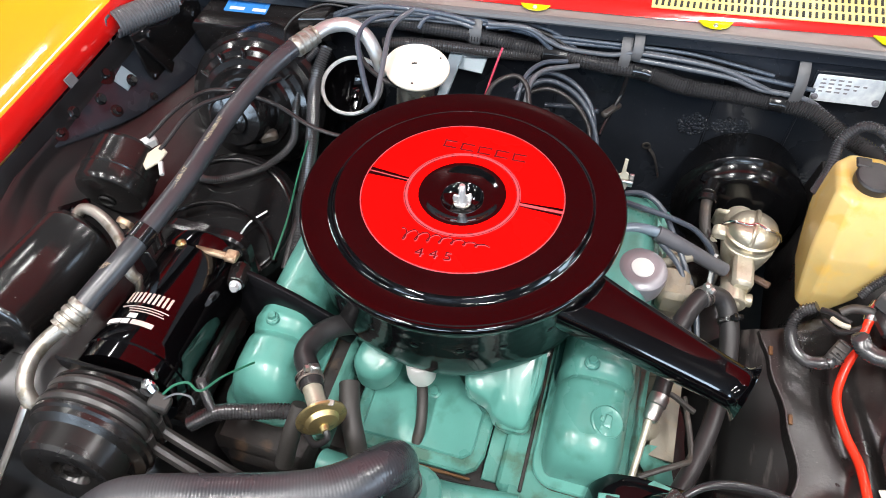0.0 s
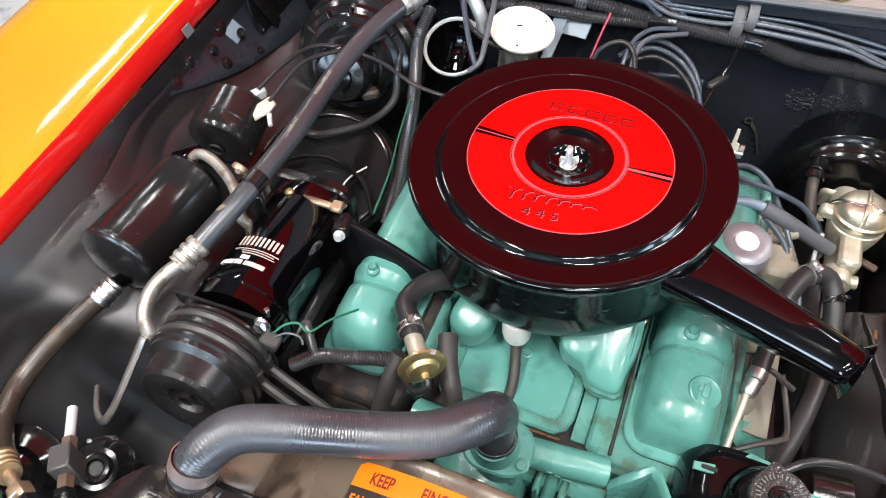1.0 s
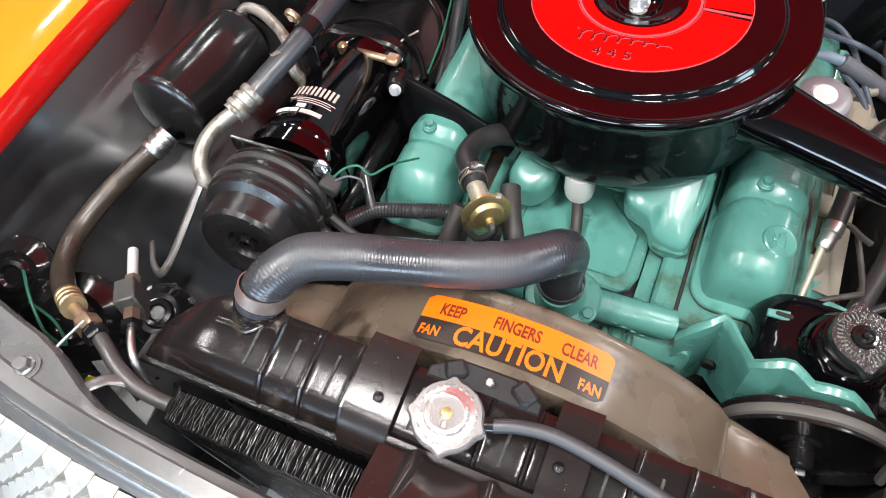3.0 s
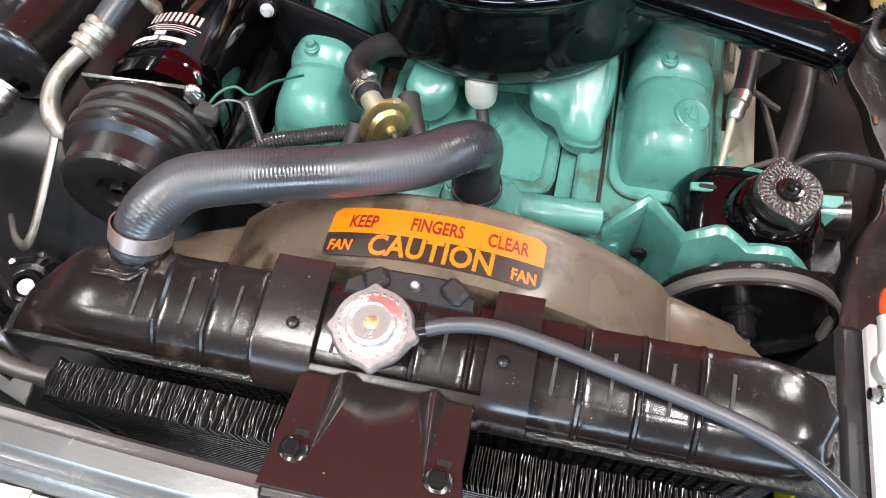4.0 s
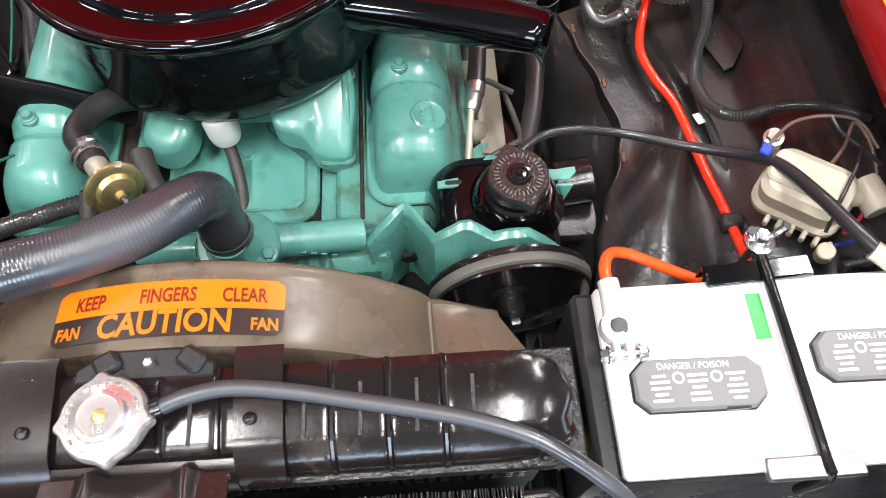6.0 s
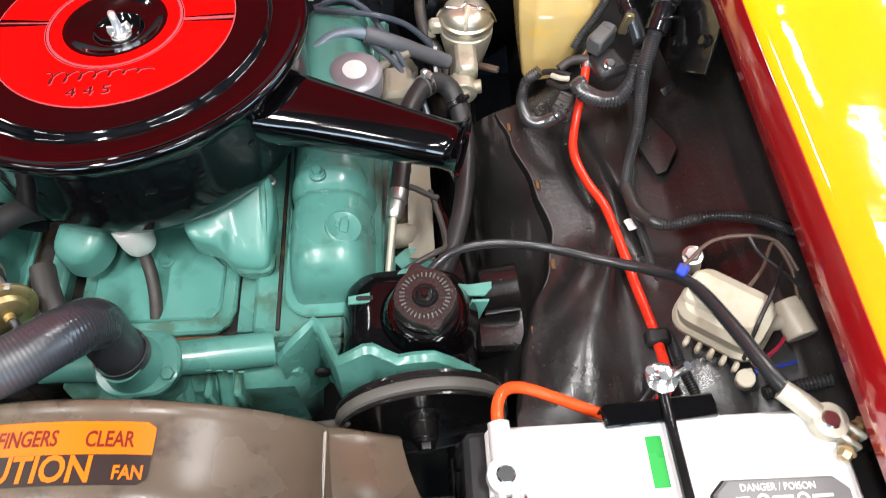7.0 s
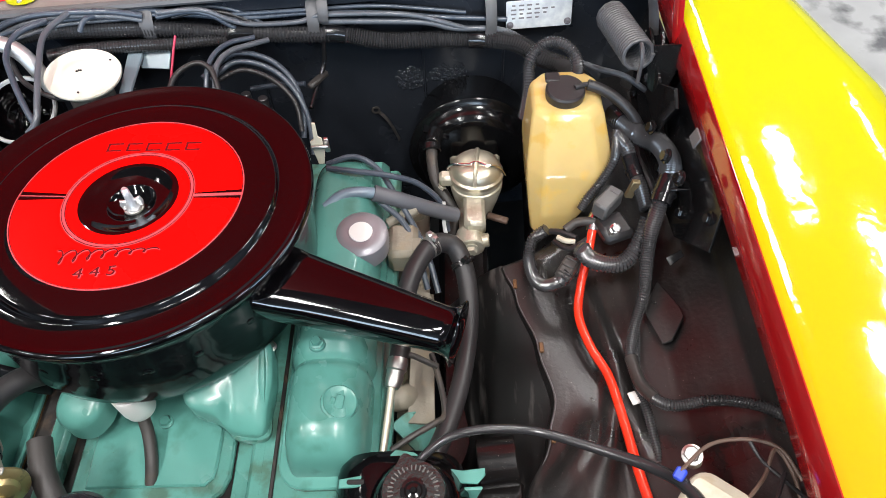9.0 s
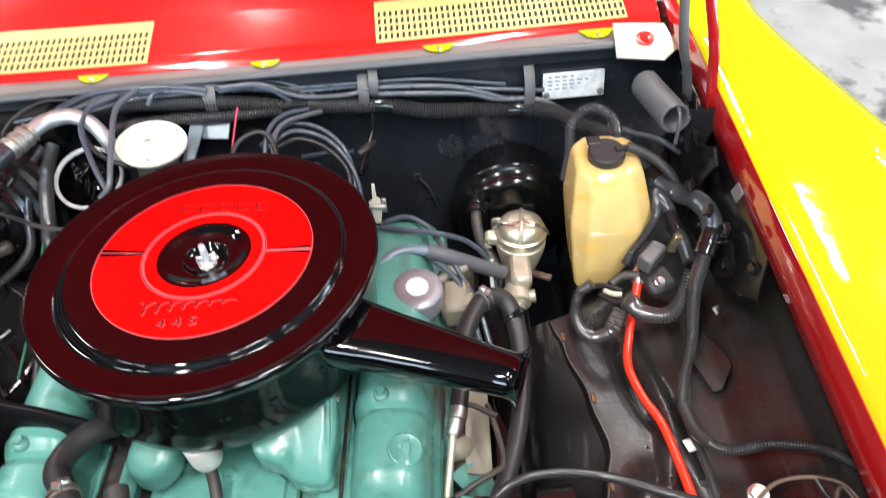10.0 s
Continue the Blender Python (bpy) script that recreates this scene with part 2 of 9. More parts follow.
    if wave:
        # broad unevenness of pressed sheet and brushed paint
        n6 = N.new("ShaderNodeTexNoise")
        n6.inputs["Scale"].default_value, n6.inputs["Detail"].default_value = 13.0, 3
        K.new(co.outputs["Object"], n6.inputs["Vector"])
        b2 = N.new("ShaderNodeBump")
        b2.inputs["Strength"].default_value, b2.inputs["Distance"].default_value = wave, 0.012
        K.new(n6.outputs["Fac"], b2.inputs["Height"])
        if bump:
            K.new(bp.outputs["Normal"], b2.inputs["Normal"])
        K.new(b2.outputs["Normal"], b.inputs["Normal"])
        K.new(b2.outputs["Normal"], b.inputs["Coat Normal"])
    return ma


BLACK_GLOSS = mat("black_gloss_enamel", (0.0014, 0.0012, 0.0015), 0.07, coat=0.25, bump=0.02, fine=90, spec=0.45)
PAN_BLACK = mat("smudged_black_enamel", (0.003, 0.003, 0.0035), 0.10, bump=0.05, fine=60, wave=0.22, dust=0.3, spec=0.25)
BLACK_SATIN = mat("black_satin_paint", (0.009, 0.008, 0.008), 0.21, specks=0.6, bump=0.14, fine=90, rough_var=0.25, dust=0.5)
BLACK_SEMI = mat("black_semigloss_paint", (0.007, 0.0067, 0.007), 0.15, specks=0.5, bump=0.10, fine=60, rough_var=0.25, dust=0.4)
FIREWALL_BLACK = mat("firewall_black_paint", (0.017, 0.020, 0.026), 0.24, specks=0.5, bump=0.14, fine=45, rough_var=0.25, wave=0.25, dust=0.35)
APRON_BLACK = mat("inner_fender_black_paint", (0.0145, 0.0135, 0.0133), 0.36, specks=0.6, bump=0.30, fine=150, rough_var=0.25, wave=0.14, dust=0.8, scuff=0.10, spec=0.6)
APRON_GLOSS = mat("smooth_inner_fender_enamel", (0.014, 0.0132, 0.0138), 0.34, specks=0.25, bump=0.012, fine=60, rough_var=0.1, wave=0.04, dust=0.0, spec=0.65)
FLAP_BLACK = mat("chalky_flap_rubber", (0.010, 0.010, 0.010), 0.40, bump=0.12, fine=90, rough_var=0.2, wave=0.06, dust=0.3, scuff=0.35, spec=0.25)
TANK_BLACK = mat("radiator_black_paint", (0.010, 0.0075, 0.007), 0.19, specks=0.6, bump=0.14, fine=70, tint=(0.034, 0.027, 0.022), patch=0.1, dust=0.3, rough_var=0.15)
SOLDER_BLACK = mat("lumpy_solder_paint", (0.014, 0.014, 0.014), 0.22, bump=0.9, fine=260, speck_color=(0.35, 0.34, 0.33))
RUBBER = mat("black_rubber", (0.018, 0.017, 0.018), 0.42, bump=0.12, fine=220)
HOSE_RUBBER = mat("ribbed_hose_rubber", (0.034, 0.035, 0.040), 0.40, bump=0.04, fine=240, spec=0.7, dust=0.5, rough_var=0.3)
OLD_RUBBER = mat("greyed_rubber", (0.034, 0.031, 0.029), 0.5, bump=0.15, fine=200, tint=(0.065, 0.053, 0.042), patch=0.2)
LOOM = mat("corrugated_loom_plastic", (0.038, 0.037, 0.039), 0.20, bump=0.05, dust=0.4, spec=1.0)
TAPE = mat("vinyl_tape", (0.008, 0.008, 0.009), 0.16, bump=0.35, fine=60)
WIRE_BLUE = mat("slate_blue_wire", (0.050, 0.062, 0.082), 0.30)
WIRE_GREY = mat("grey_wire", (0.085, 0.092, 0.105), 0.30)
TEAL = mat("teal_engine_enamel", (0.086, 0.258, 0.222), 0.30, coat=0.16, var=0.20, scale=6, bump=0.10, fine=60,
           tint=(0.058, 0.182, 0.150), patch=0.26, specks=0.9, speck_color=(0.05, 0.06, 0.04), wave=0.10)
TEAL_CAST = mat("teal_cast_enamel", (0.082, 0.243, 0.206), 0.30, coat=0.15, var=0.18, scale=9, bump=0.40, fine=120,
                tint=(0.06, 0.135, 0.10), patch=0.42, specks=1.0, speck_color=(0.07, 0.05, 0.03), wave=0.12)
RED_CABLE = mat("red_cable_insulation", (0.80, 0.035, 0.012), 0.25, coat=0.3)
ORANGE_CABLE = mat("orange_red_cable_insulation", (0.85, 0.085, 0.015), 0.28, coat=0.3)
DECAL_RED = mat("red_decal", (0.72, 0.0025, 0.002), 0.26, var=0.04, bump=0.02, fine=30, spec=0.1)
DECAL_LINE = mat("dark_decal_line", (0.10, 0.006, 0.008), 0.25)
DECAL_PINK = mat("pink_decal_line", (0.55, 0.07, 0.08), 0.25)
ORANGE = mat("orange_sticker", (0.90, 0.155, 0.002), 0.4, var=0.04)
STICKER_BLACK = mat("black_sticker_print", (0.022, 0.014, 0.012), 0.42)
SHROUD = mat("brown_grey_shroud_plastic", (0.115, 0.088, 0.064), 0.27, var=0.2, scale=7, bump=0.10, fine=90, tint=(0.05, 0.036, 0.026), patch=0.2)
CHROME = mat("bright_zinc", (0.72, 0.72, 0.72), 0.18, metal=1.0, bump=0.05, fine=90)
ZINC = mat("dull_zinc_plate", (0.55, 0.54, 0.52), 0.35, metal=1.0, var=0.2, bump=0.15, tint=(0.30, 0.25, 0.19), patch=0.15)
STEEL_PIPE = mat("weathered_steel_pipe", (0.34, 0.32, 0.285), 0.38, metal=0.7, var=0.25, scale=20, tint=(0.19, 0.165, 0.13), patch=0.3, bump=0.2)
ALLOY = mat("cast_alloy", (0.50, 0.47, 0.38), 0.40, metal=0.55, var=0.12, bump=0.35, fine=190, tint=(0.35, 0.31, 0.22), patch=0.2)
BRIGHT_ALLOY = mat("dull_reservoir_metal", (0.60, 0.55, 0.43), 0.33, metal=0.85, var=0.15, bump=0.2, fine=120, wave=0.1)
BRASS = mat("yellow_passivated_steel", (0.58, 0.46, 0.22), 0.36, metal=0.9, var=0.2, scale=25, tint=(0.36, 0.29, 0.17), patch=0.3, bump=0.1)
BRASS_NUT = mat("tarnished_brass", (0.46, 0.36, 0.21), 0.38, metal=0.85, var=0.2, scale=40)
COPPER = mat("coppery_fitting", (0.38, 0.27, 0.18), 0.40, metal=0.85, var=0.2, scale=40)
RUST = mat("rusty_pin", (0.12, 0.055, 0.02), 0.8, bump=0.5)
WHITE_PAINT = mat("cream_white_paint", (0.74, 0.70, 0.60), 0.32, var=0.06, tint=(0.60, 0.53, 0.40), patch=0.1)
WHITE_PLASTIC = mat("white_battery_case", (0.80, 0.80, 0.80), 0.30, var=0.03, bump=0.05)
BATTERY_BLACK = mat("black_battery_trim", (0.02, 0.02, 0.021), 0.30)
BATTERY_GREY = mat("grey_vent_cap", (0.15, 0.15, 0.15), 0.36, var=0.1, bump=0.1)
GREEN_LABEL = mat("green_label", (0.02, 0.30, 0.05), 0.3)
CREAM_PLASTIC = mat("aged_cream_plastic", (0.47, 0.43, 0.34), 0.34, var=0.14, scale=10, tint=(0.42, 0.36, 0.26), patch=0.15, bump=0.06)
TANK_PLASTIC = mat("amber_yellowed_plastic", (0.53, 0.385, 0.15), 0.10, var=0.12, scale=9, tint=(0.55, 0.36, 0.10), patch=0.2, bump=0.05, fine=40, sub=0.25)
CREAM_CAN = mat("off_white_can", (0.45, 0.46, 0.46), 0.35, var=0.10, tint=(0.32, 0.30, 0.25), patch=0.12)
MUFFLER_BLACK = mat("dull_muffler_paint", (0.010, 0.0095, 0.0095), 0.20, bump=0.12, fine=60, dust=0.8, wave=0.1)
GREY_CAP = mat("grey_metallic_cap", (0.24, 0.23, 0.25), 0.34, metal=0.3)
SLATE = mat("slate_blue_bracket_paint", (0.20, 0.26, 0.30), 0.35, var=0.1)
CAP_PINK = mat("stamped_cap_metal", (0.78, 0.72, 0.70), 0.24, metal=0.85, var=0.08, bump=0.06)
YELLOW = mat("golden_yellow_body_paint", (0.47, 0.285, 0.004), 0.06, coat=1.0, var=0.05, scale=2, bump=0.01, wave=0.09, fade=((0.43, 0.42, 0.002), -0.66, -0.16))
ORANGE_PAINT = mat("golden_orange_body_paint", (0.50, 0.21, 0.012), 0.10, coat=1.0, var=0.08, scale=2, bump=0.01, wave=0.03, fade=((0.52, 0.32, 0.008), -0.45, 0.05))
VENT_YELLOW = mat("straw_yellow_vent_paint", (0.56, 0.44, 0.16), 0.16, coat=0.7, var=0.06)
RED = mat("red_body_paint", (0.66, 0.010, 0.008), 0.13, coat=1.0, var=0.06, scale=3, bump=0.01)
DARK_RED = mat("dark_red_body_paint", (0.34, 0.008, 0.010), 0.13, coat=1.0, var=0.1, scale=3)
COWL_GREY = mat("brown_grey_cowl_primer", (0.15, 0.125, 0.115), 0.42, var=0.15, bump=0.1)
SEAL = mat("weatherstrip_rubber", (0.090, 0.088, 0.090), 0.5, var=0.2, bump=0.2)
ARGENT = mat("argent_grille_paint", (0.44, 0.42, 0.38), 0.38, metal=0.6, var=0.1, tint=(0.34, 0.30, 0.24), patch=0.2)
DARK_BAR = mat("grey_header_paint", (0.16, 0.158, 0.155), 0.26, metal=0.5, var=0.2, bump=0.08, tint=(0.13, 0.13, 0.135), patch=0.12, dust=0.4)
PLATE = mat("etched_plate_metal", (0.80, 0.85, 0.92), 0.36, metal=0.35, var=0.2, scale=60)
BLUE = mat("blue_sticker", (0.04, 0.22, 0.62), 0.3)
BLUE_PLASTIC = mat("blue_connector", (0.03, 0.06, 0.45), 0.3)
PALE = mat("pale_print", (0.70, 0.68, 0.66), 0.5)
PINK_PRINT = mat("pinkish_print", (0.50, 0.39, 0.36), 0.5)
GREEN_WIRE = mat("green_wire", (0.015, 0.12, 0.07), 0.4)
RED_WIRE = mat("crimson_wire", (0.42, 0.02, 0.06), 0.4)
BROWN_WIRE = mat("brown_wire", (0.09, 0.055, 0.04), 0.5)
FLOOR_MAT = mat("polished_concrete", (0.36, 0.36, 0.36), 0.16, var=0.35, scale=1.6, fine=30, bump=0.03, tint=(0.11, 0.11, 0.115), patch=0.25)
CEIL_MAT = mat("grey_ceiling_paint", (0.14, 0.14, 0.145), 0.7, var=0.05, scale=1.0)
WALL_MAT = mat("hall_wall_paint", (0.36, 0.36, 0.36), 0.7, var=0.08, scale=1.0, bump=0.1)
# near-black with some grime, paints the shade in openings and under the bay
DARK_VOID = mat("grimy_void_shade", (0.0015, 0.0015, 0.0015), 0.7, bump=0.4, fine=40, tint=(0.008, 0.0065, 0.005), patch=0.2)
# dark stands in for shade and grime on the block and left head
BLOCK_DARK = mat("grimy_shaded_iron", (0.013, 0.011, 0.010), 0.55, bump=0.6, fine=70, tint=(0.06, 0.035, 0.02), patch=0.2)
HEADER_PALE = mat("pale_exhaust_casting", (0.20, 0.18, 0.14), 0.6, bump=0.6, fine=80, tint=(0.22, 0.18, 0.12), patch=0.35)

# ---- the hall ----
g = Geo().box((0, 0, -0.05), (24, 20, 0.1), 0.001)
solo("floor", g, FLOOR_MAT, "polished grey concrete showroom floor", "floor", kind="structure")
for nm, c, s in (("wall_north", (0, 10.1, HALL_H / 2), (24.4, 0.2, HALL_H)), ("wall_south", (0, -10.1, HALL_H / 2), (24.4, 0.2, HALL_H)),
                 ("wall_east", (12.1, 0, HALL_H / 2), (0.2, 20, HALL_H)), ("wall_west", (-12.1, 0, HALL_H / 2), (0.2, 20, HALL_H))):
    solo(nm, Geo().box(c, s, 0.001), WALL_MAT, "plain light grey painted hall wall", "wall", kind="structure")
solo("ceiling", Geo().box((0, 0, HALL_H + 0.1), (24.4, 20.4, 0.2), 0.001), CEIL_MAT, "grey painted hall ceiling", "ceiling", kind="structure")


def lamp_strip(x, y, watts, sx=0.22, sy=1.2):
    la = bpy.data.lights.new("strip_lamp", "AREA")
    la.shape, la.size, la.size_y, la.energy, la.color = "RECTANGLE", sx, sy, watts, (1.0, 0.975, 0.955)
    ob = new("strip_lamp", la)
    ob.matrix_world = pose(x, y, HALL_H - 0.09)
    solo("lamp_housing", Geo().box((x, y, HALL_H - 0.04), (sx + 0.06, sy + 0.06, 0.08), 0.01), WHITE_PAINT,
         "white ceiling strip lamp housing", "lamp", group="ceiling lamps", kind="structure")


for lx in (-3.6, -1.2, 1.2):
    for ly in (-3.2, -1.3, 2.2, 4.4):
        lamp_strip(lx, ly, LAMP_WATTS * (1.9 if ly == -1.3 and abs(lx) < 2 else 0.85))
for lx, ly in ((3.4, -3.2), (3.4, -1.3), (2.75, 1.15), (3.2, 2.15), (2.45, 2.9), (4.6, 4.0)):
    lamp_strip(lx, ly, LAMP_WATTS * 0.7, 0.26, 0.75)
# tall unseen windows, added behind the viewer and east for cool fill and sheen
for wy in (-3.5, 1.5):
    la = bpy.data.lights.new("window_light", "AREA")
    la.shape, la.size, la.size_y, la.energy, la.color = "RECTANGLE", 3.4, 2.4, WINDOW_WATTS, (0.62, 0.80, 1.0)
    ob = new("window_light", la)
    ob.matrix_world = look((11.94, wy, 2.6), (0, wy, 2.6))
    fr = thing("window", (11.98, wy, 1.35), "tall unseen window with a grey frame, added for cool fill", "window", kind="structure")
    for fy, fz, sy, sz in ((0, 1.35, 3.56, 0.08), (0, 3.85, 3.56, 0.08), (-1.74, 2.6, 0.08, 2.5), (1.74, 2.6, 0.08, 2.5)):
        part("window_frame", Geo().box((11.95, wy + fy, fz), (0.1, sy, sz), 0.01), GREY_CAP, fr)
# unseen south windows, set high so black panels pick up a cool sheen
for wx in (-5.0, 0.0, 5.0):
    la = bpy.data.lights.new("window_light", "AREA")
    la.shape, la.size, la.size_y, la.energy, la.color = "RECTANGLE", 3.4, 2.4, REAR_WINDOW_WATTS, (0.62, 0.80, 1.0)
    ob = new("window_light", la)
    ob.matrix_world = look((wx, -9.94, 3.1), (wx, 0, 3.1))
    fr = thing("window", (wx, -9.98, 1.85), "tall unseen window with a grey frame, added for cool fill", "window", kind="structure")
    for fx, fz, sx, sz in ((0, 1.85, 3.56, 0.08), (0, 4.35, 3.56, 0.08), (-1.74, 3.1, 0.08, 2.5), (1.74, 3.1, 0.08, 2.5)):
        part("window_frame", Geo().box((wx + fx, -9.95, fz), (sx, 0.1, sz), 0.01), GREY_CAP, fr)

# ---- car body round the engine bay ----
def lerp(a, b, t):
    return a + (b - a) * t


car = thing("car_body", (0.015, 0.3, 0.2), "classic car front with open hood, yellow fenders and red inner edges", "car")


def fender(side, paint, label):
    """side: +1 or -1; a crowned wing top with an outer drop, its inner edge turned down in red."""
    xe = 0.015 + side * 0.712
    sec = [(0.0, 0.943), (0.003, 0.9465), (0.009, 0.9490), (0.03, 0.9512), (0.06, 0.9530), (0.09, 0.9542), (0.12, 0.9548), (0.145, 0.9535), (0.168, 0.9475), (0.188, 0.929), (0.205, 0.88), (0.215, 0.80), (0.222, 0.62), (0.215, 0.45)]
    rows = []
    for i in range(28):
        y = -0.98 + i * 0.085
        # the wing on the battery side tapers toward the cowl
        wide = 1.56 if side < 0 else max(0.72, min(1.27, 1.22 - 1.66 * (y - 0.146)))
        rows.append([Vector((xe + side * d * wide, y, z + 0.012 * math.sin((y + 0.6) * 0.8))) for d, z in sec])
    if side > 0:
        rows = [list(reversed(r)) for r in rows]
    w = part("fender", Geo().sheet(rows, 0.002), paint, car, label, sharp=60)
    rows = []
    for i in range(28):
        y = -0.98 + i * 0.085
        dz = 0.012 * math.sin((y + 0.6) * 0.8)
        rows.append([Vector((xe + side * d, y, z + dz)) for d, z in ((0.001, 0.9445), (-0.001, 0.938), (-0.004, 0.920), (-0.006, 0.900), (0.004, 0.893))])
    if side > 0:
        rows = [list(reversed(r)) for r in rows]
    # the right edge takes a darker red than the left
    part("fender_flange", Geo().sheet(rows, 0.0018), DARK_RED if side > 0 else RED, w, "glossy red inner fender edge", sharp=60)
    return w


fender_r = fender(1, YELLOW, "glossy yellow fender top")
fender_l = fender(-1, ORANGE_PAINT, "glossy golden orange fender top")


EDGE = ((-0.98, 0.450), (-0.42, 0.455), (-0.346, 0.470), (-0.296, 0.486), (-0.217, 0.520), (-0.160, 0.533), (-0.078, 0.517), (0.010, 0.492), (0.068, 0.474), (0.086, 0.535), (0.12, 0.565), (0.50, 0.575))


def panel_edge(y):
    """x of the wavy inner edge of the pressed panel."""
    for (a, p), (b, q) in zip(EDGE, EDGE[1:]):
        if y <= b:
            t = (y - a) / (b - a)
            return lerp(p, q, t * t * (3 - 2 * t))
    return EDGE[-1][1]


def apron(side, sec, label, y0, y1, bulge):
    """Pressed inner wing; sec: (offset from centre line, height)."""
    rows = []
    n = 90
    fine = []
    for (a, b), (c, d) in zip(sec, sec[1:]):
        for k in range(8):
            fine.append((lerp(a, c, k / 8), lerp(b, d, k / 8)))
    fine.append(sec[-1])
    for i in range(n):
        y = lerp(y0, y1, i / (n - 1))
        row = []
        for d, z in fine:
            x = 0.015 + side * d
            dz = bulge(x, y, d, z)
            if side < 0:
                # the wheelhouse swells inboard behind the horns
                k = max(0.0, min(1.0, (y + 0.475) / 0.090)) * max(0.0, min(1.0, (-0.05 - y) / 0.20))
                x += 0.100 * k * k * (3 - 2 * k) * max(0.0, min(1.0, (0.900 - z) / 0.13))
            if side > 0 and d < 0.60:
                k = min(1.0, (0.60 - d) / 0.10)
                x += k * k * (3 - 2 * k) * (panel_edge(y) - 0.515)
            row.append(Vector((x, y, z + dz)))
        rows.append(row)
    if side > 0:
        rows = [list(reversed(r)) for r in rows]
    return part("inner_fender", Geo().sheet(rows, 0.002), APRON_BLACK if side > 0 else APRON_GLOSS, car, label, sharp=70)


def bump2(x, y, cx, cy, rx, ry, h):
    q = ((x - cx) / rx) ** 2 + ((y - cy) / ry) ** 2
    return h * math.exp(-q * 1.6)


def bulge_r(x, y, d, z):
    w = 0.002 * math.sin(y * 17 + x * 22) * (1 if z < 0.8 else 0)
    if z < 0.72:
        # two pressed creases running forward to the battery tray
        for x0, y0, x1, y1, h in ((0.612, -0.16, 0.545, -0.42, 0.020), (0.60, 0.02, 0.655, -0.40, 0.014), (0.575, -0.20, 0.51, -0.36, 0.010)):
            t = max(0.0, min(1.0, ((x - x0) * (x1 - x0) + (y - y0) * (y1 - y0)) / ((x1 - x0) ** 2 + (y1 - y0) ** 2)))
            q = math.hypot(x - x0 - t * (x1 - x0), y - y0 - t * (y1 - y0))
            w += h * math.exp(-(q / 0.012) ** 2) * math.sin(math.pi * min(1, t + 0.25))
    return w + bump2(x, y, 0.70, -0.33, 0.10, 0.14, 0.035 if z < 0.80 else 0) - bump2(x, y, 0.60, 0.0, 0.05, 0.10, 0.02) + bump2(x, y, 0.565, -0.33, 0.035, 0.13, 0.035 if z < 0.8 else 0)


def bulge_l(x, y, d, z):
    return bump2(x, y, -0.64, -0.12, 0.10, 0.20, 0.020 if z < 0.86 else 0)- 0.12 * ramp((-0.34 - y) / 0.14) * ramp((0.82 - z) / 0.12)


def ramp(t):
    t = max(0.0, min(1.0, t))
    return t * t * (3 - 2 * t)


apron_r = apron(1, [(0.712, 0.900), (0.752, 0.865), (0.782, 0.82), (0.785, 0.775), (0.762, 0.725), (0.71, 0.692), (0.64, 0.672), (0.59, 0.664), (0.545, 0.662), (0.50, 0.660), (0.494, 0.60), (0.47, 0.45)], "black pressed steel inner fender", -0.98, 0.47, bulge_r)
apron(-1, [(0.705, 0.900), (0.704, 0.868), (0.698, 0.832), (0.682, 0.800), (0.650, 0.772), (0.600, 0.742), (0.540, 0.708), (0.48, 0.660), (0.44, 0.58), (0.42, 0.48)], "smooth black painted inner fender", -0.98, 0.47, bulge_l)

# loose splash flap hanging below the panel's curved edge
rows = []
for i in range(30):
    y = lerp(-0.38, 0.072, i / 29)
    row = []
    for k in range(10):
        t = k / 9
        row.append(Vector((panel_edge(y) + 0.014 - 0.135 * t - 0.010 * math.sin(t * 5 + y * 9), y, 0.650 - 0.14 * t ** 1.4 + 0.003 * math.sin(y * 14 + t * 4))))
    rows.append(list(reversed(row)))
flap = part("splash_flap", Geo().sheet(rows, 0.0025), FLAP_BLACK, car, "black rubber splash flap with chalky marks", sharp=70)
part("worn_edge", Geo().tube([(panel_edge(y), y, 0.6615 + bulge_r(panel_edge(y), y, 0.5, 0.66)) for y in [-0.36 + 0.02 * i for i in range(22)]], 0.0010, 6, 0.008), SEAL, apron_r, "pale worn panel edge")
for yy in (-0.31, -0.215, -0.08, 0.03):
    part("staple", Geo().box((panel_edge(yy) + 0.004, yy, 0.664 + bulge_r(panel_edge(yy), yy, 0.5, 0.66)), (0.006, 0.016, 0.004), 0.001), RUST, flap, "rusty staple")

# firewall; its face runs slightly askew to the radiator line
FW_M = axes((0.0, 0.452, 0.0), (1, 0.07, 0), (0, 1, 0))


def fw(x, z, out=0.0):
    """A point on the firewall's face, out metres in front of it."""
    return FW_M @ Vector((x, -out, z))


g = Geo()
g.prism([(-0.74, 0.25), (0.735, 0.25), (0.735, 0.868), (-0.74, 0.872)], 0.02, FW_M @ Matrix.Rotation(radians(90), 4, "X") @ Matrix.Translation((0, 0, -0.02)), 0.002)
firewall = part("firewall", g, FIREWALL_BLACK, car, "black painted steel firewall")
for sx in (0.353, 0.499, 0.06, -0.2):
    part("seam", Geo().box(fw(sx, 0.74, 0.001), (0.005, 0.004, 0.22), 0.0015), FIREWALL_BLACK, firewall)
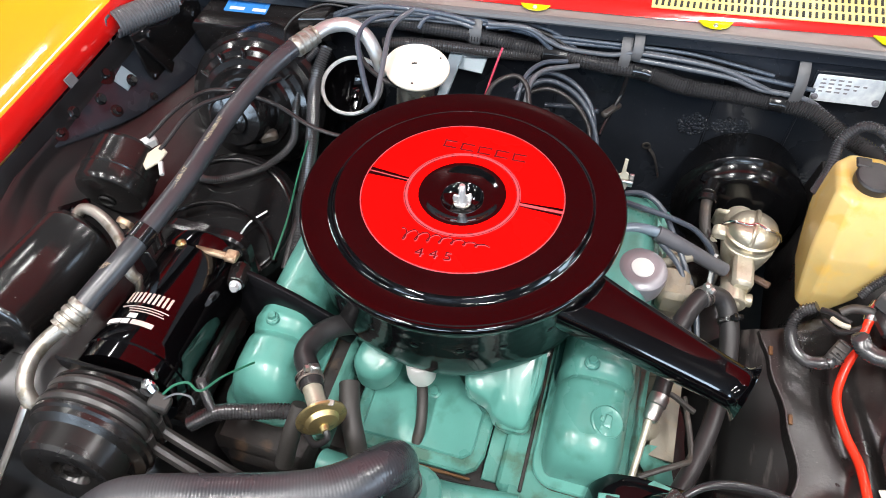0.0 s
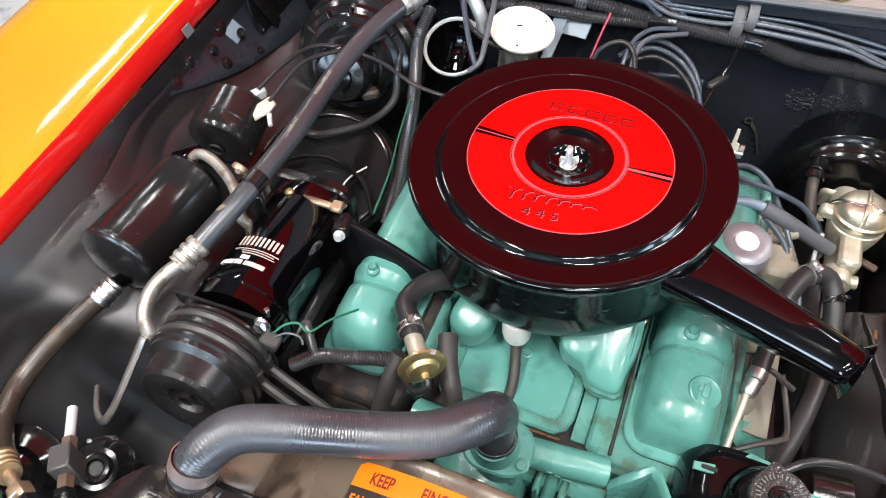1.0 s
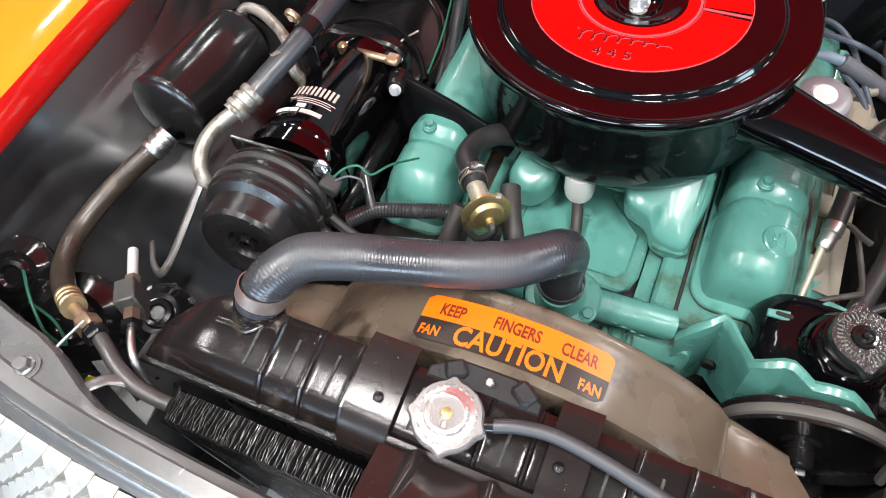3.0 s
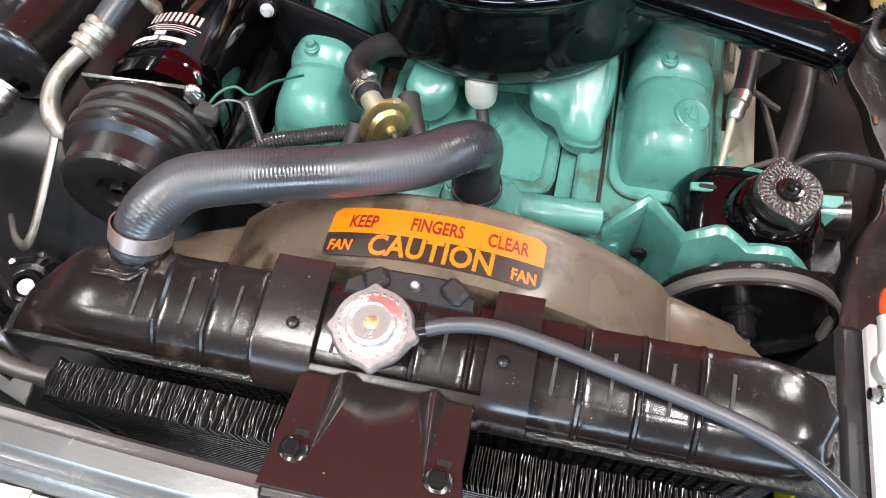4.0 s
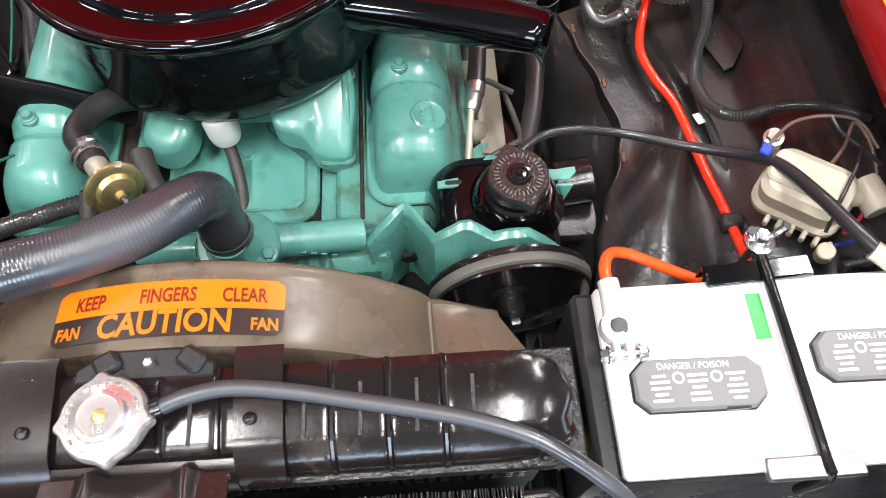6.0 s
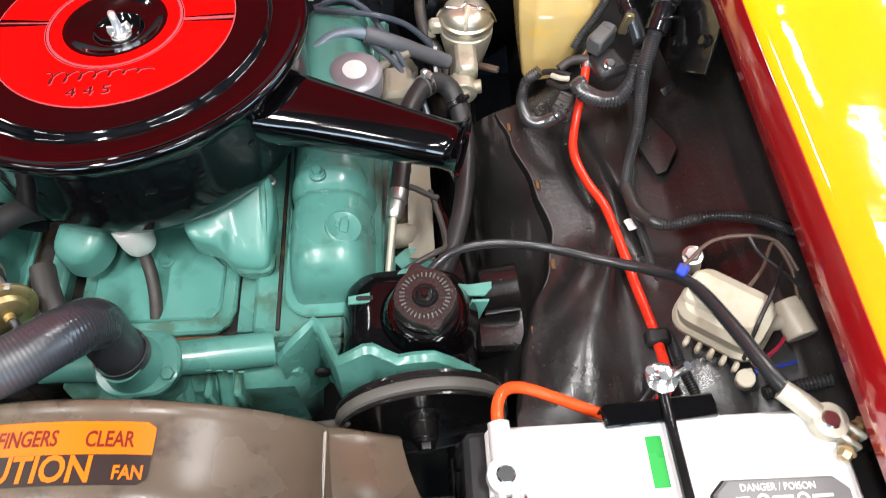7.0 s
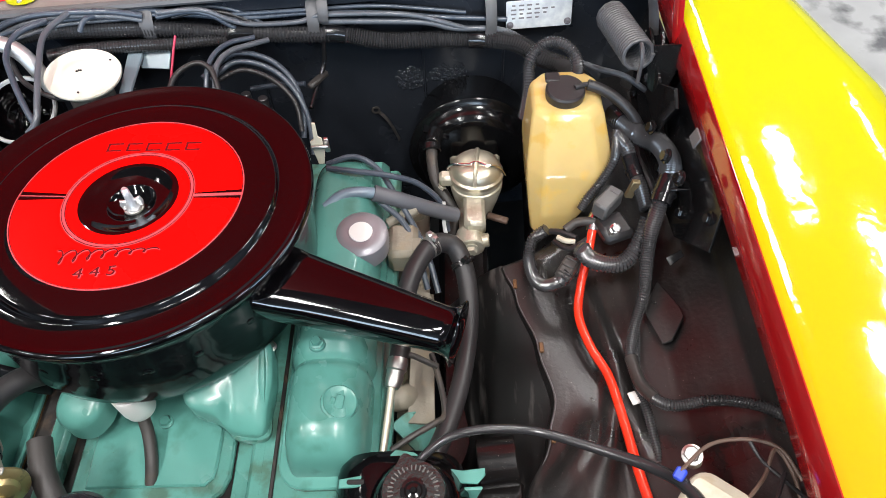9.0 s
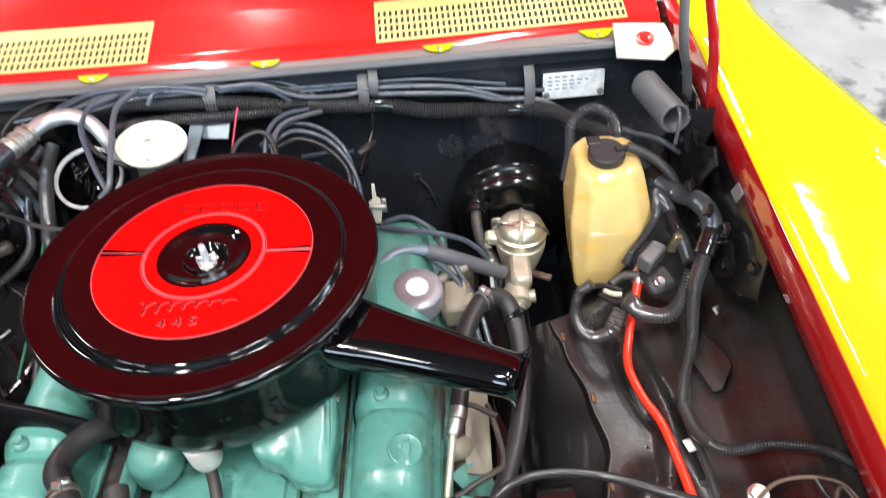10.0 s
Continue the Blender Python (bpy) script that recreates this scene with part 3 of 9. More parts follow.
# blistered paint patches
for cx, cz, rx, rz in ((0.328, 0.693, 0.030, 0.026), (0.398, 0.697, 0.036, 0.022)):
    g = Geo()
    for k in range(130):
        a, q = random.uniform(0, 6.28), math.sqrt(random.random())
        g.ball(fw(cx + rx * q * math.cos(a), cz + rz * q * math.sin(a), 0.0), random.uniform(0.0015, 0.0045), 6, 0.6, (0, -1, 0))
    part("blister_patch", g, FIREWALL_BLACK, firewall, "blistered black paint")
# upper rail with drip edge under the cowl
g = Geo().box(fw(0, 0.883, 0.004), (1.47, 0.012, 0.034), 0.004, FW_M.to_3x3())
part("firewall_rail", g, FIREWALL_BLACK, firewall)
g = Geo().tube([fw(-0.75, 0.893, 0.012), fw(-0.4, 0.899, 0.014), fw(0, 0.902, 0.015), fw(0.4, 0.900, 0.013), fw(0.66, 0.897, 0.012)], 0.0085, 8, 0.02, flat=0.8)
part("weatherstrip", g, SEAL, car, "grey rubber hood weatherstrip")

# cowl panel behind the weatherstrip
g = Geo().box(fw(-0.03, 0.891, -0.018), (1.40, 0.045, 0.012), 0.003, FW_M.to_3x3())
cowl = part("cowl_shelf", g, COWL_GREY, car, "dull brown grey cowl shelf")
rows = []
for off, z in ((-0.026, 0.897), (-0.029, 0.901), (-0.040, 0.909), (-0.050, 0.9125)):
    rows.append([fw(lerp(-0.74, 0.72, i / 30), z, off - 0.018 * ((i / 30 - 0.5) * 2) ** 2) for i in range(31)])
part("cowl_edge", Geo().sheet(rows, 0.002), RED, cowl, "glossy red cowl edge", sharp=60)
rows = []
for off, z in ((-0.050, 0.9127), (-0.09, 0.920), (-0.15, 0.931)):
    rows.append([fw(lerp(-0.74, 0.72, i / 30), z, off - 0.018 * ((i / 30 - 0.5) * 2) ** 2) for i in range(31)])
part("cowl_top", Geo().sheet(rows, 0.002), RED, cowl, "red and gold cowl top", sharp=60)
rows = []
for off, z in ((-0.15, 0.931), (-0.30, 0.965), (-0.45, 0.99)):
    rows.append([fw(lerp(-0.74, 0.72, i / 30), z, off - 0.018 * ((i / 30 - 0.5) * 2) ** 2) for i in range(31)])
part("cowl_rear", Geo().sheet(rows, 0.002), RED, cowl, "red rear cowl panel", sharp=60)
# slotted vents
# raised near-black bars paint the shade inside open slots
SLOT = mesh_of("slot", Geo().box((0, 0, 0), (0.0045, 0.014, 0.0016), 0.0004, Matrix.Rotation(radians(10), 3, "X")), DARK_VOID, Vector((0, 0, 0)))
for x0, x1 in ((0.205, 0.66), (-0.70, -0.20)):
    pts = lambda x, o, dz: fw(x, lerp(0.9075, 0.931, (o - 0.034) / 0.116) + dz, -o - 0.018 * (x / 0.73) ** 2)
    g = Geo().sheet([[pts(lerp(x0, x1, i / 20), o, 0.003) for i in range(21)] for o in (0.036, 0.060, 0.100, 0.140)], 0.002)
    vent = part("cowl_vent", g, VENT_YELLOW, car, "yellow slotted cowl vent")
    n = int((x1 - x0) / 0.0105)
    for o in (0.041, 0.060, 0.079, 0.098):
        for i in range(n):
            ob = new("slot", SLOT)
            ob.parent = vent
            ob.location = pts(x0 + 0.008 + i * 0.0105, o + 0.007, 0.0054) - BASE[car.name]
for tx in (-0.296, 0.006, 0.315, 0.60):
    m = axes(fw(tx, 0.899, -0.014), (1, 0.07, 0), (0, 1, 0))
    g = Geo().prism([(-0.032, 0.022), (-0.02, 0.002), (-0.008, -0.004), (0.008, -0.004), (0.02, 0.002), (0.032, 0.022)], 0.003, m)
    tab = part("cowl_tab", g, YELLOW, cowl, "yellow painted cowl tab")
    part("screw", Geo().bolt(m @ Vector((0, 0.003, 0.003)), (0, 0, 1), 0.004), ZINC, tab)


# open hood above the bay, seen in the reflections
HOOD_RED = mat("shaded_red_hood_paint", (0.40, 0.0015, 0.004), 0.45, var=0.06, scale=3, bump=0.01, spec=0.04)
hood_m = axes((0.015, 0.54, 1.08), (1, 0, 0), (0, -0.16, 0.987))
g = Geo().prism(rounded(1.32, 1.40, 0.06), 0.03, hood_m @ Matrix.Translation((0, 0.70, 0)), 0.006)
hood = part("hood", g, HOOD_RED, car, "raised red hood panel")
for hx in (-0.45, 0, 0.45):
    part("hood_brace", Geo().box(hood_m @ Vector((hx, 0.68, -0.012)), (0.10, 1.2, 0.03), 0.008, hood_m.to_3x3()), HOOD_RED, hood)


# hood hinges with coil springs
def hinge(side):
    # placed on the near side of the firewall, arms rising to the hood
    s = side
    x0 = 0.015 + s * 0.655 if s > 0 else -0.684
    base = Vector((x0 + s * 0.03, 0.25, 0.78))
    h = thing("hood_hinge", base, "black steel hood hinge with a grey coil spring", "hinge", group="hood hinges")
    mx = axes((x0 + s * (0.042 if s > 0 else -0.026), 0.27, 0.80), (0, 1, 0), (0, 0, 1))
    plate = [(-0.09, -0.07), (-0.02, -0.10), (0.10, -0.08), (0.14, 0.02), (0.12, 0.10), (0.03, 0.11), (-0.04, 0.05), (-0.10, 0.02)]
    bp = part("mount_plate", Geo().prism(plate, 0.006, mx, 0.0015), BLACK_SEMI, h) if s > 0 else h
    for bx, bz in () if s < 0 else ((-0.075, -0.03), (-0.01, -0.06), (0.08, -0.05), (0.10, 0.05), (0.0, 0.03)):
        part("bolt", Geo().bolt(mx @ Vector((bx, bz, 0.006 if s < 0 else 0)), (-s, 0, 0), 0.010), BLACK_SEMI, bp)
    arm = axes((x0 + s * 0.026, 0.22, 0.86), (0, 0.9, 0.2), (0, 0, 1))
    part("link_arm", Geo().prism([(-0.05, -0.02), (0.06, -0.03), (0.11, 0.0), (0.10, 0.03), (0.0, 0.03), (-0.05, 0.085), (-0.075, 0.075), (-0.06, 0.02)], 0.005, arm), BLACK_SEMI, h)
    # upright tabs carrying the hood
    for pts_, ma_, lb_ in (((( 0.705, 0.312, 0.90), (0.690, 0.300, 0.96), (0.667, 0.285, 1.03), (0.655, 0.36, 1.22)), SEAL, "grey hood strap"), (((0.724, 0.262, 0.92), (0.716, 0.266, 0.97), (0.704, 0.275, 1.04), (0.66, 0.36, 1.24)), DARK_RED, "dark red hood strap")):
        part("hood_strap", Geo().tube([(s * px_, py_, pz_) for px_, py_, pz_ in pts_], 0.0085, 8, 0.03, flat=0.4), ma_, h, lb_)
    foot = Geo().prism([(0, 0), (0.052, 0), (0.040, -0.035), (0.012, -0.085), (-0.006, -0.06)], 0.004, axes((s * 0.686, 0.262, 0.918), (s * 0.041, -0.023, 0.018), (0, 0.35, 1)))
    part("spring_tab", foot, BLACK_SEMI, h)
    a, b = (Vector((0.650, 0.362, 0.896)), Vector((0.668, 0.243, 0.915))) if s > 0 else (Vector((-0.640, 0.330, 0.905)), Vector((-0.694, 0.222, 0.918)))
    m = aim(a, b - a)
    ln = (b - a).length
    turns = 21
    pts = [m @ Vector((0.0215 * math.cos(i / 12 * 2 * math.pi), 0.0215 * math.sin(i / 12 * 2 * math.pi), ln * i / (turns * 12))) for i in range(turns * 12 + 1)]
    spring = part("spring", Geo().tube(pts, 0.0031, 7, 0.02), mat_spring, h, "grey coil spring")
    part("spring_hook", Geo().tube([b + Vector((0, 0, 0.02)), b + Vector((0, -0.012, 0.018)), b + Vector((0, -0.02, 0.0)), b + Vector((0, -0.022, -0.03))], 0.003, 7, 0.006), mat_spring, spring)
    return h


mat_spring = mat("grey_painted_spring", (0.070, 0.070, 0.074), 0.38, var=0.15)
hinge(1)
hinge(-1)

# bolts and clips along the fender edges
for s in (-1, 1):
    rail = fender_r if s > 0 else fender_l
    xe = 0.015 + s * 0.685
    for yy, zz in ((0.03, 0.893), (0.09, 0.87), (0.17, 0.845)):
        part("fender_bolt", Geo().bolt((xe - s * 0.012, yy, zz), (-s, 0, 0.4), 0.010), BLACK_SEMI, rail)
    part("edge_clip", Geo().box((xe + s * 0.010, 0.075, 0.918), (0.003, 0.022, 0.018), 0.001, Matrix.Rotation(radians(s * 20), 3, "Y")), SEAL, rail, "small grey metal clip")

# bracing panel on the inner fender below the hinge
for s in (1,):
    m = axes((0.015 + s * 0.700, 0.12, 0.80), (0, 1, 0), (s * 0.30, 0, 1))
    g = Geo().prism([(-0.16, 0.03), (-0.09, -0.03), (0.10, -0.05), (0.22, -0.03), (0.24, 0.07), (0.05, 0.075), (-0.12, 0.085)], 0.004, m)
    br = part("fender_brace", g, BLACK_SEMI, car, "black bolted fender brace")
    for bx, by in ((-0.12, 0.05), (-0.07, 0.0), (0.03, -0.02), (0.12, 0.03)):
        part("bolt", Geo().bolt(m @ Vector((bx, by, 0.0)), (-s, 0, 0.30), 0.009), BLACK_SEMI, br)

# steep bolted plate under the far hinge, lapped over the inner fender
edge = ((-0.045, -0.7045), (-0.030, -0.695), (-0.014, -0.682), (0.005, -0.676), (0.031, -0.668), (0.095, -0.652), (0.143, -0.642), (0.193, -0.634), (0.26, -0.626), (0.34, -0.618), (0.43, -0.612))


def plate_z(x):
    return 0.825 - 1.4 * (x + 0.661)


rows = []
for y, xi in edge:
    row = [Vector((lerp(-0.7085, xi, k / 6), y, plate_z(lerp(-0.7085, xi, k / 6)) + 0.0015 * math.sin(y * 40 + k))) for k in range(7)]
    row.append(Vector((xi, y - 0.001, row[-1].z - 0.003)))
    row.append(Vector((xi - 0.014, y - 0.001, row[-1].z - 0.004)))
    rows.append(list(reversed(row)))
shelf = part("corner_plate", Geo().sheet(rows, 0.002), FIREWALL_BLACK, car, "black bolted corner plate under the hinge", sharp=50)
PN = (1.4, 0, 1)
for bx, by, br_, wash in ((-0.702, -0.014, 0.0085, 1.7), (-0.686, 0.007, 0.0070, 1.9), (-0.660, 0.110, 0.0075, 1.5), (-0.691, 0.150, 0.0100, 1.9), (-0.703, 0.139, 0.0080, 1.6), (-0.641, 0.185, 0.0055, 1.4), (-0.656, 0.220, 0.0060, 1.4)):
    c = (bx, by, plate_z(bx) + 0.001)
    part("bolt", Geo().lathe([(0, 0), (br_ * wash, 0), (br_ * wash, 0.002), (0, 0.003)], aim(c, PN), 20).bolt((bx + 0.002, by, plate_z(bx) + 0.003), PN, br_), BLACK_SEMI, shelf)
part("tape_scrap", Geo().box((-0.673, 0.172, plate_z(-0.673) + 0.003), (0.030, 0.036, 0.0012), 0.0004, Matrix.Rotation(radians(54.5), 3, "Y") @ Matrix.Rotation(radians(8), 3, "Z")), SLATE, shelf, "faded blue tape scrap")
# link plates of the far hinge below its spring
far = bpy.data.objects["hood_hinge.001"]
hx_m = axes((-0.655, 0.0, 0.0), (0, 1, 0), (0, 0, 1))
g = Geo().prism([(0.205, 0.915), (0.243, 0.905), (0.300, 0.872), (0.369, 0.878), (0.413, 0.849), (0.390, 0.806), (0.264, 0.793), (0.220, 0.797), (0.206, 0.837)], 0.006, hx_m, 0.0015)
lk = part("link_plate", g, BLACK_SEMI, far, "black stamped link plate")
for by, bz, r_ in ((0.372, 0.848, 0.011), (0.240, 0.894, 0.009), (0.250, 0.844, 0.007), (0.217, 0.822, 0.006)):
    part("bolt", Geo().lathe([(0, 0), (r_ * 1.6, 0), (r_ * 1.6, 0.002), (0, 0.003)], aim((-0.648, by, bz), (1, 0, 0)), 20).bolt((-0.647, by, bz), (1, 0, 0), r_), BLACK_SEMI, lk)
part("link_rib", Geo().prism([(0.205, 0.905), (0.222, 0.900), (0.268, 0.812), (0.250, 0.800)], 0.010, axes((-0.648, 0.0, 0.0), (0, 1, 0), (0, 0, 1)), 0.002), BLACK_SATIN, lk)

# black side closures between cowl and fenders
for s in (-1, 1):
    part("cowl_side", Geo().box((s * 0.715, 0.525 + s * 0.045, 0.74), (0.10, 0.14, 0.30), 0.006), FIREWALL_BLACK, car, "black cowl side panel")

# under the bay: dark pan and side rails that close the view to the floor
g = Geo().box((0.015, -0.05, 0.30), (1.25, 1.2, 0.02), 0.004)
# the pan's near-black colour stands in for the dark under the bay
part("lower_pan", g, DARK_VOID, car, "near-black pan standing in for the shade below")
for s in (-1, 1):
    part("frame_rail", Geo().box((0.015 + s * 0.40, -0.15, 0.46), (0.09, 1.3, 0.11), 0.01), BLACK_SATIN, car, "black frame rail")

# front header: bar across the nose, and grille ahead of it
bar_line, _ = spline([(-0.72, -0.66, 0.922), (-0.56, -0.695, 0.924), (-0.42, -0.722, 0.924), (-0.25, -0.735, 0.919), (0.02, -0.742, 0.912), (0.30, -0.735, 0.907), (0.6, -0.71, 0.902), (0.75, -0.67, 0.898)], 0.02, 0.03)
rows = [[p + Vector((0, dy + (0.030 * ramp((-0.33 - p.x) / 0.12) if dy > 0.005 else 0.0), dz)) for dy, dz in ((0.010, -0.022), (0.0105, -0.006), (0.008, -0.001), (0.002, 0.0), (-0.001, 0.003), (-0.016, 0.003), (-0.019, 0.0), (-0.025, -0.002), (-0.028, -0.008), (-0.029, -0.03))] for p in bar_line]
bar = part("header_bar", Geo().sheet(rows, 0.002), DARK_BAR, car, "grey painted stepped header bar", sharp=35)
rows = []
for off, z in ((0.0, 0.902), (-0.03, 0.899), (-0.045, 0.885), (-0.05, 0.84)):
    rows.append([Vector((x, -0.735 - 0.0 * off + off + 0.12 * (abs(x) / 0.72) ** 2.6 * 0.5, z)) for x in [lerp(-0.72, 0.75, i / 30) for i in range(31)]])
part("header_panel", Geo().sheet(rows, 0.002), DARK_BAR, car, "grey header panel", sharp=60)
for bx, by in ((-0.436, -0.712), (-0.62, -0.672), (0.42, -0.726)):
    part("bolt", Geo().lathe([(0, 0), (0.016, 0), (0.016, 0.002), (0, 0.0025)], Matrix.Translation((bx, by, 0.926)), 20).bolt((bx, by, 0.928), (0, 0, 1), 0.0105, True, 0.009), DARK_BAR, bar)
grille = thing("grille", (-0.3, -0.83, 0.6), "argent egg-crate grille with pointed cells", "grille")
for r in range(7):
    for c in range(22):
        x, z = -0.70 + c * 0.032, 0.86 - r * 0.035
        if r > 3 and c > 14:
            continue
        y = -0.80 - 0.014 * r + 0.07 * (abs(x) / 0.72) ** 2
        g = Geo()
        w, hh = 0.0155, 0.017
        g.add([(x - w, y, z - hh), (x + w, y, z - hh), (x + w, y, z + hh), (x - w, y, z + hh), (x - w * 0.3, y - 0.02, z - hh * 0.2), (x - w, y + 0.012, z - hh), (x + w, y + 0.012, z - hh), (x + w, y + 0.012, z + hh), (x - w, y + 0.012, z + hh)],
              [(0, 1, 4), (1, 2, 4), (2, 3, 4), (3, 0, 4), (5, 6, 1, 0), (6, 7, 2, 1), (7, 8, 3, 2), (8, 5, 0, 3), (8, 7, 6, 5)])
        part("cell", g, ARGENT, grille, sharp=10)

# front wheels carry the body
for s in (-1, 1):
    wh = part("wheel", Geo().lathe([(0, -0.09), (0.19, -0.09), (0.20, -0.07), (0.20, 0.07), (0.19, 0.09), (0, 0.09)], aim((0.015 + s * 0.78, -0.25, 0.345), (1, 0, 0)), 36), GREY_CAP, car, "front wheel under the fender")
    part("tyre", Geo().lathe([(0.20, -0.095), (0.29, -0.10), (0.335, -0.075), (0.345, -0.03), (0.345, 0.03), (0.335, 0.075), (0.29, 0.10), (0.20, 0.095)], aim((0.015 + s * 0.78, -0.25, 0.345), (1, 0, 0)), 48), RUBBER, wh, "black tyre")

# ---- engine ----
engine = thing("engine", (0.0, 0.0, 0.32), "V8 engine in glossy teal enamel with cast covers", "engine")


def sec_loop(cx, y, zb, zt, hw, n=20, pw=3.2):
    """Upright rounded section: flat foot at zb, domed top at zt."""
    out = []
    for i in range(n + 1):
        a = math.pi * i / n
        c, s = math.cos(a), math.sin(a)
        out.append(Vector((cx + hw * math.copysign(abs(c) ** (2 / pw), c), y, zb + (zt - zb) * abs(s) ** (2 / 2.6))))
    return out


def valve_cover(cx, y0, y1, bolt_at):
    yb = y0 + bolt_at
    rows = []
    n = 110
    for i in range(n + 1):
        u = i / n
        y = lerp(y0, y1, u)
        e = min(y - y0, y1 - y)
        k = min(1.0, e / 0.05)
        rnd = math.sqrt(max(0.0, 1 - (1 - k) ** 2))
        top = 0.776
        w = 0.0535
        d = y - yb
        top += 0.006 / (1 + math.exp(-(d - 0.02) / 0.004)) - 0.009 * math.exp(-((d + 0.008) / 0.006) ** 2) + 0.005 * math.exp(-((d - 0.014) / 0.007) ** 2)
        w += 0.0025 * math.exp(-((d - 0.012) / 0.008) ** 2) - 0.0035 * math.exp(-((d + 0.008) / 0.006) ** 2)
        rows.append(sec_loop(cx, y, 0.690, lerp(0.700, top, 0.25 + 0.75 * rnd), w * (0.72 + 0.28 * rnd)))
    vc = part("valve_cover", Geo().loft(rows), TEAL, engine, "glossy teal pressed steel valve cover", sharp=50)
    flange = [(cx - cx + p[0], p[1]) for p in rounded(0.126, y1 - y0 + 0.03, 0.035, 6)]
    part("cover_flange", Geo().prism(flange, 0.008, Matrix.Translation((cx, (y0 + y1) / 2, 0.692)), 0.002), TEAL, vc)
    part("gasket", Geo().prism([(p[0] * 0.985, p[1] * 0.995) for p in flange], 0.005, Matrix.Translation((cx, (y0 + y1) / 2, 0.687)), 0.001), RUST, vc, "dirty cork gasket edge")
    g = Geo().lathe([(0, 0), (0.011, 0), (0.0105, 0.004), (0.008, 0.006), (0, 0.006)], aim((cx - 0.012, yb + 0.008, 0.777), (0, 0, 1)), 18)
    boss = part("bolt_boss", g, TEAL, vc)
    part("bolt", Geo().bolt((cx - 0.012, yb + 0.008, 0.782), (0, 0, 1), 0.0085, high=0.008), TEAL, boss)
    return vc


vc_r = valve_cover(0.236, -0.272, 0.215, 0.135)
valve_cover(-0.222, -0.292, 0.21, 0.102)
# round stamped pad with an oil-can emblem on the cover
m = aim((0.2565, -0.206, 0.7705), (0.30, -0.04, 1))
g = Geo().lathe([(0, 0.003), (0.018, 0.003), (0.0205, 0.0045), (0.0225, 0.003), (0.0235, -0.004)], m, 32)
pad = part("embossed_pad", g, TEAL, vc_r)
g = Geo().box(m @ Vector((0, 0, 0.0045)), (0.018, 0.010, 0.002), 0.0008, m.to_3x3()).box(m @ Vector((0.0, 0.008, 0.0045)), (0.008, 0.006, 0.002), 0.0008, m.to_3x3())
part("emblem", g, TEAL, pad)
# faint cast lettering further back, worn to plain bars
for k in range(3):
    part("raised_bar", Geo().box((0.236, -0.062 + 0.013 * k, 0.7805), (0.030 - 0.004 * k, 0.006, 0.0014), 0.0006), TEAL, vc_r)

# heads, block and valley
part("cylinder_head", Geo().box((0.215, -0.02, 0.62), (0.155, 0.60, 0.135), 0.012), TEAL_CAST, engine)
# left head and block: shade put into a dark colour instead of teal
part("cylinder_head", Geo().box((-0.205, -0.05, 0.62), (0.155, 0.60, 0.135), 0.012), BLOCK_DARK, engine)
part("cylinder_block", Geo().box((0.0, -0.02, 0.52), (0.34, 0.60, 0.28), 0.02), BLOCK_DARK, engine)
part("head_ledge", Geo().box((0.150, -0.05, 0.672), (0.038, 0.50, 0.03), 0.006), TEAL_CAST, engine)
part("head_ledge", Geo().box((-0.135, -0.06, 0.672), (0.038, 0.50, 0.03), 0.006), TEAL_CAST, engine)
vpoly = [(-0.085, -0.293), (0.085, -0.293), (0.100, -0.282), (0.107, -0.262), (0.107, 0.2), (-0.095, 0.2), (-0.095, -0.282)]
vv = part("valley_cover", Geo().prism(vpoly, 0.012, Matrix.Translation((0, 0, 0.668)), 0.003), TEAL_CAST, engine, "flat teal valley cover")
vin = [(-0.075, -0.275), (0.078, -0.275), (0.088, -0.265), (0.09, -0.25), (0.09, -0.20), (0.04, -0.15), (0.03, -0.12), (-0.08, -0.12)]
part("raised_panel", Geo().prism(vin, 0.007, Matrix.Translation((0, 0, 0.678)), 0.003), TEAL, vv)
part("bolt", Geo().bolt((0.011, -0.189, 0.685), (0, 0, 1), 0.0095), TEAL, vv)
part("rust_line", Geo().box((0.02, -0.297, 0.672), (0.15, 0.004, 0.005), 0.001), RUST, vv)

# dark strip paints the shade and dirt of the gap
part("joint", Geo().box((0.1650, -0.05, 0.688), (0.005, 0.50, 0.006), 0.001), BLOCK_DARK, engine, "grimy joint beside the valve cover, shade painted dark")
part("joint", Geo().box((0.1195, -0.09, 0.6665), (0.022, 0.40, 0.006), 0.001), TEAL_CAST, engine, "grimy teal joint beside the valley cover")
# intake manifold with its two front runners
g = Geo()
g.box((0.0, 0.0, 0.735), (0.17, 0.30, 0.10), 0.02)
manifold = part("intake_manifold", g, TEAL_CAST, engine, "cast teal intake manifold")


def casting(name, poly, rise, label=""):
    """A cast web: outline points in space, bulging up by rise inside a rounded edge."""
    n = len(poly)
    c = sum((Vector(p) for p in poly), Vector()) / n
    line, _ = spline([poly[-1]] + list(poly) + [poly[0]], 0.01, 0.008)
    ring = line[1:]
    rows = [[p + Vector((0, 0, -0.030)) for p in ring]]
    for k in range(7):
        t = k / 6
        inset = 0.55 * t * t
        rows.append([p.lerp(c, inset) + Vector((0, 0, rise * math.sin(t * math.pi / 2))) for p in ring])
    return part(name, Geo().loft(rows), TEAL, manifold, label, sharp=50)


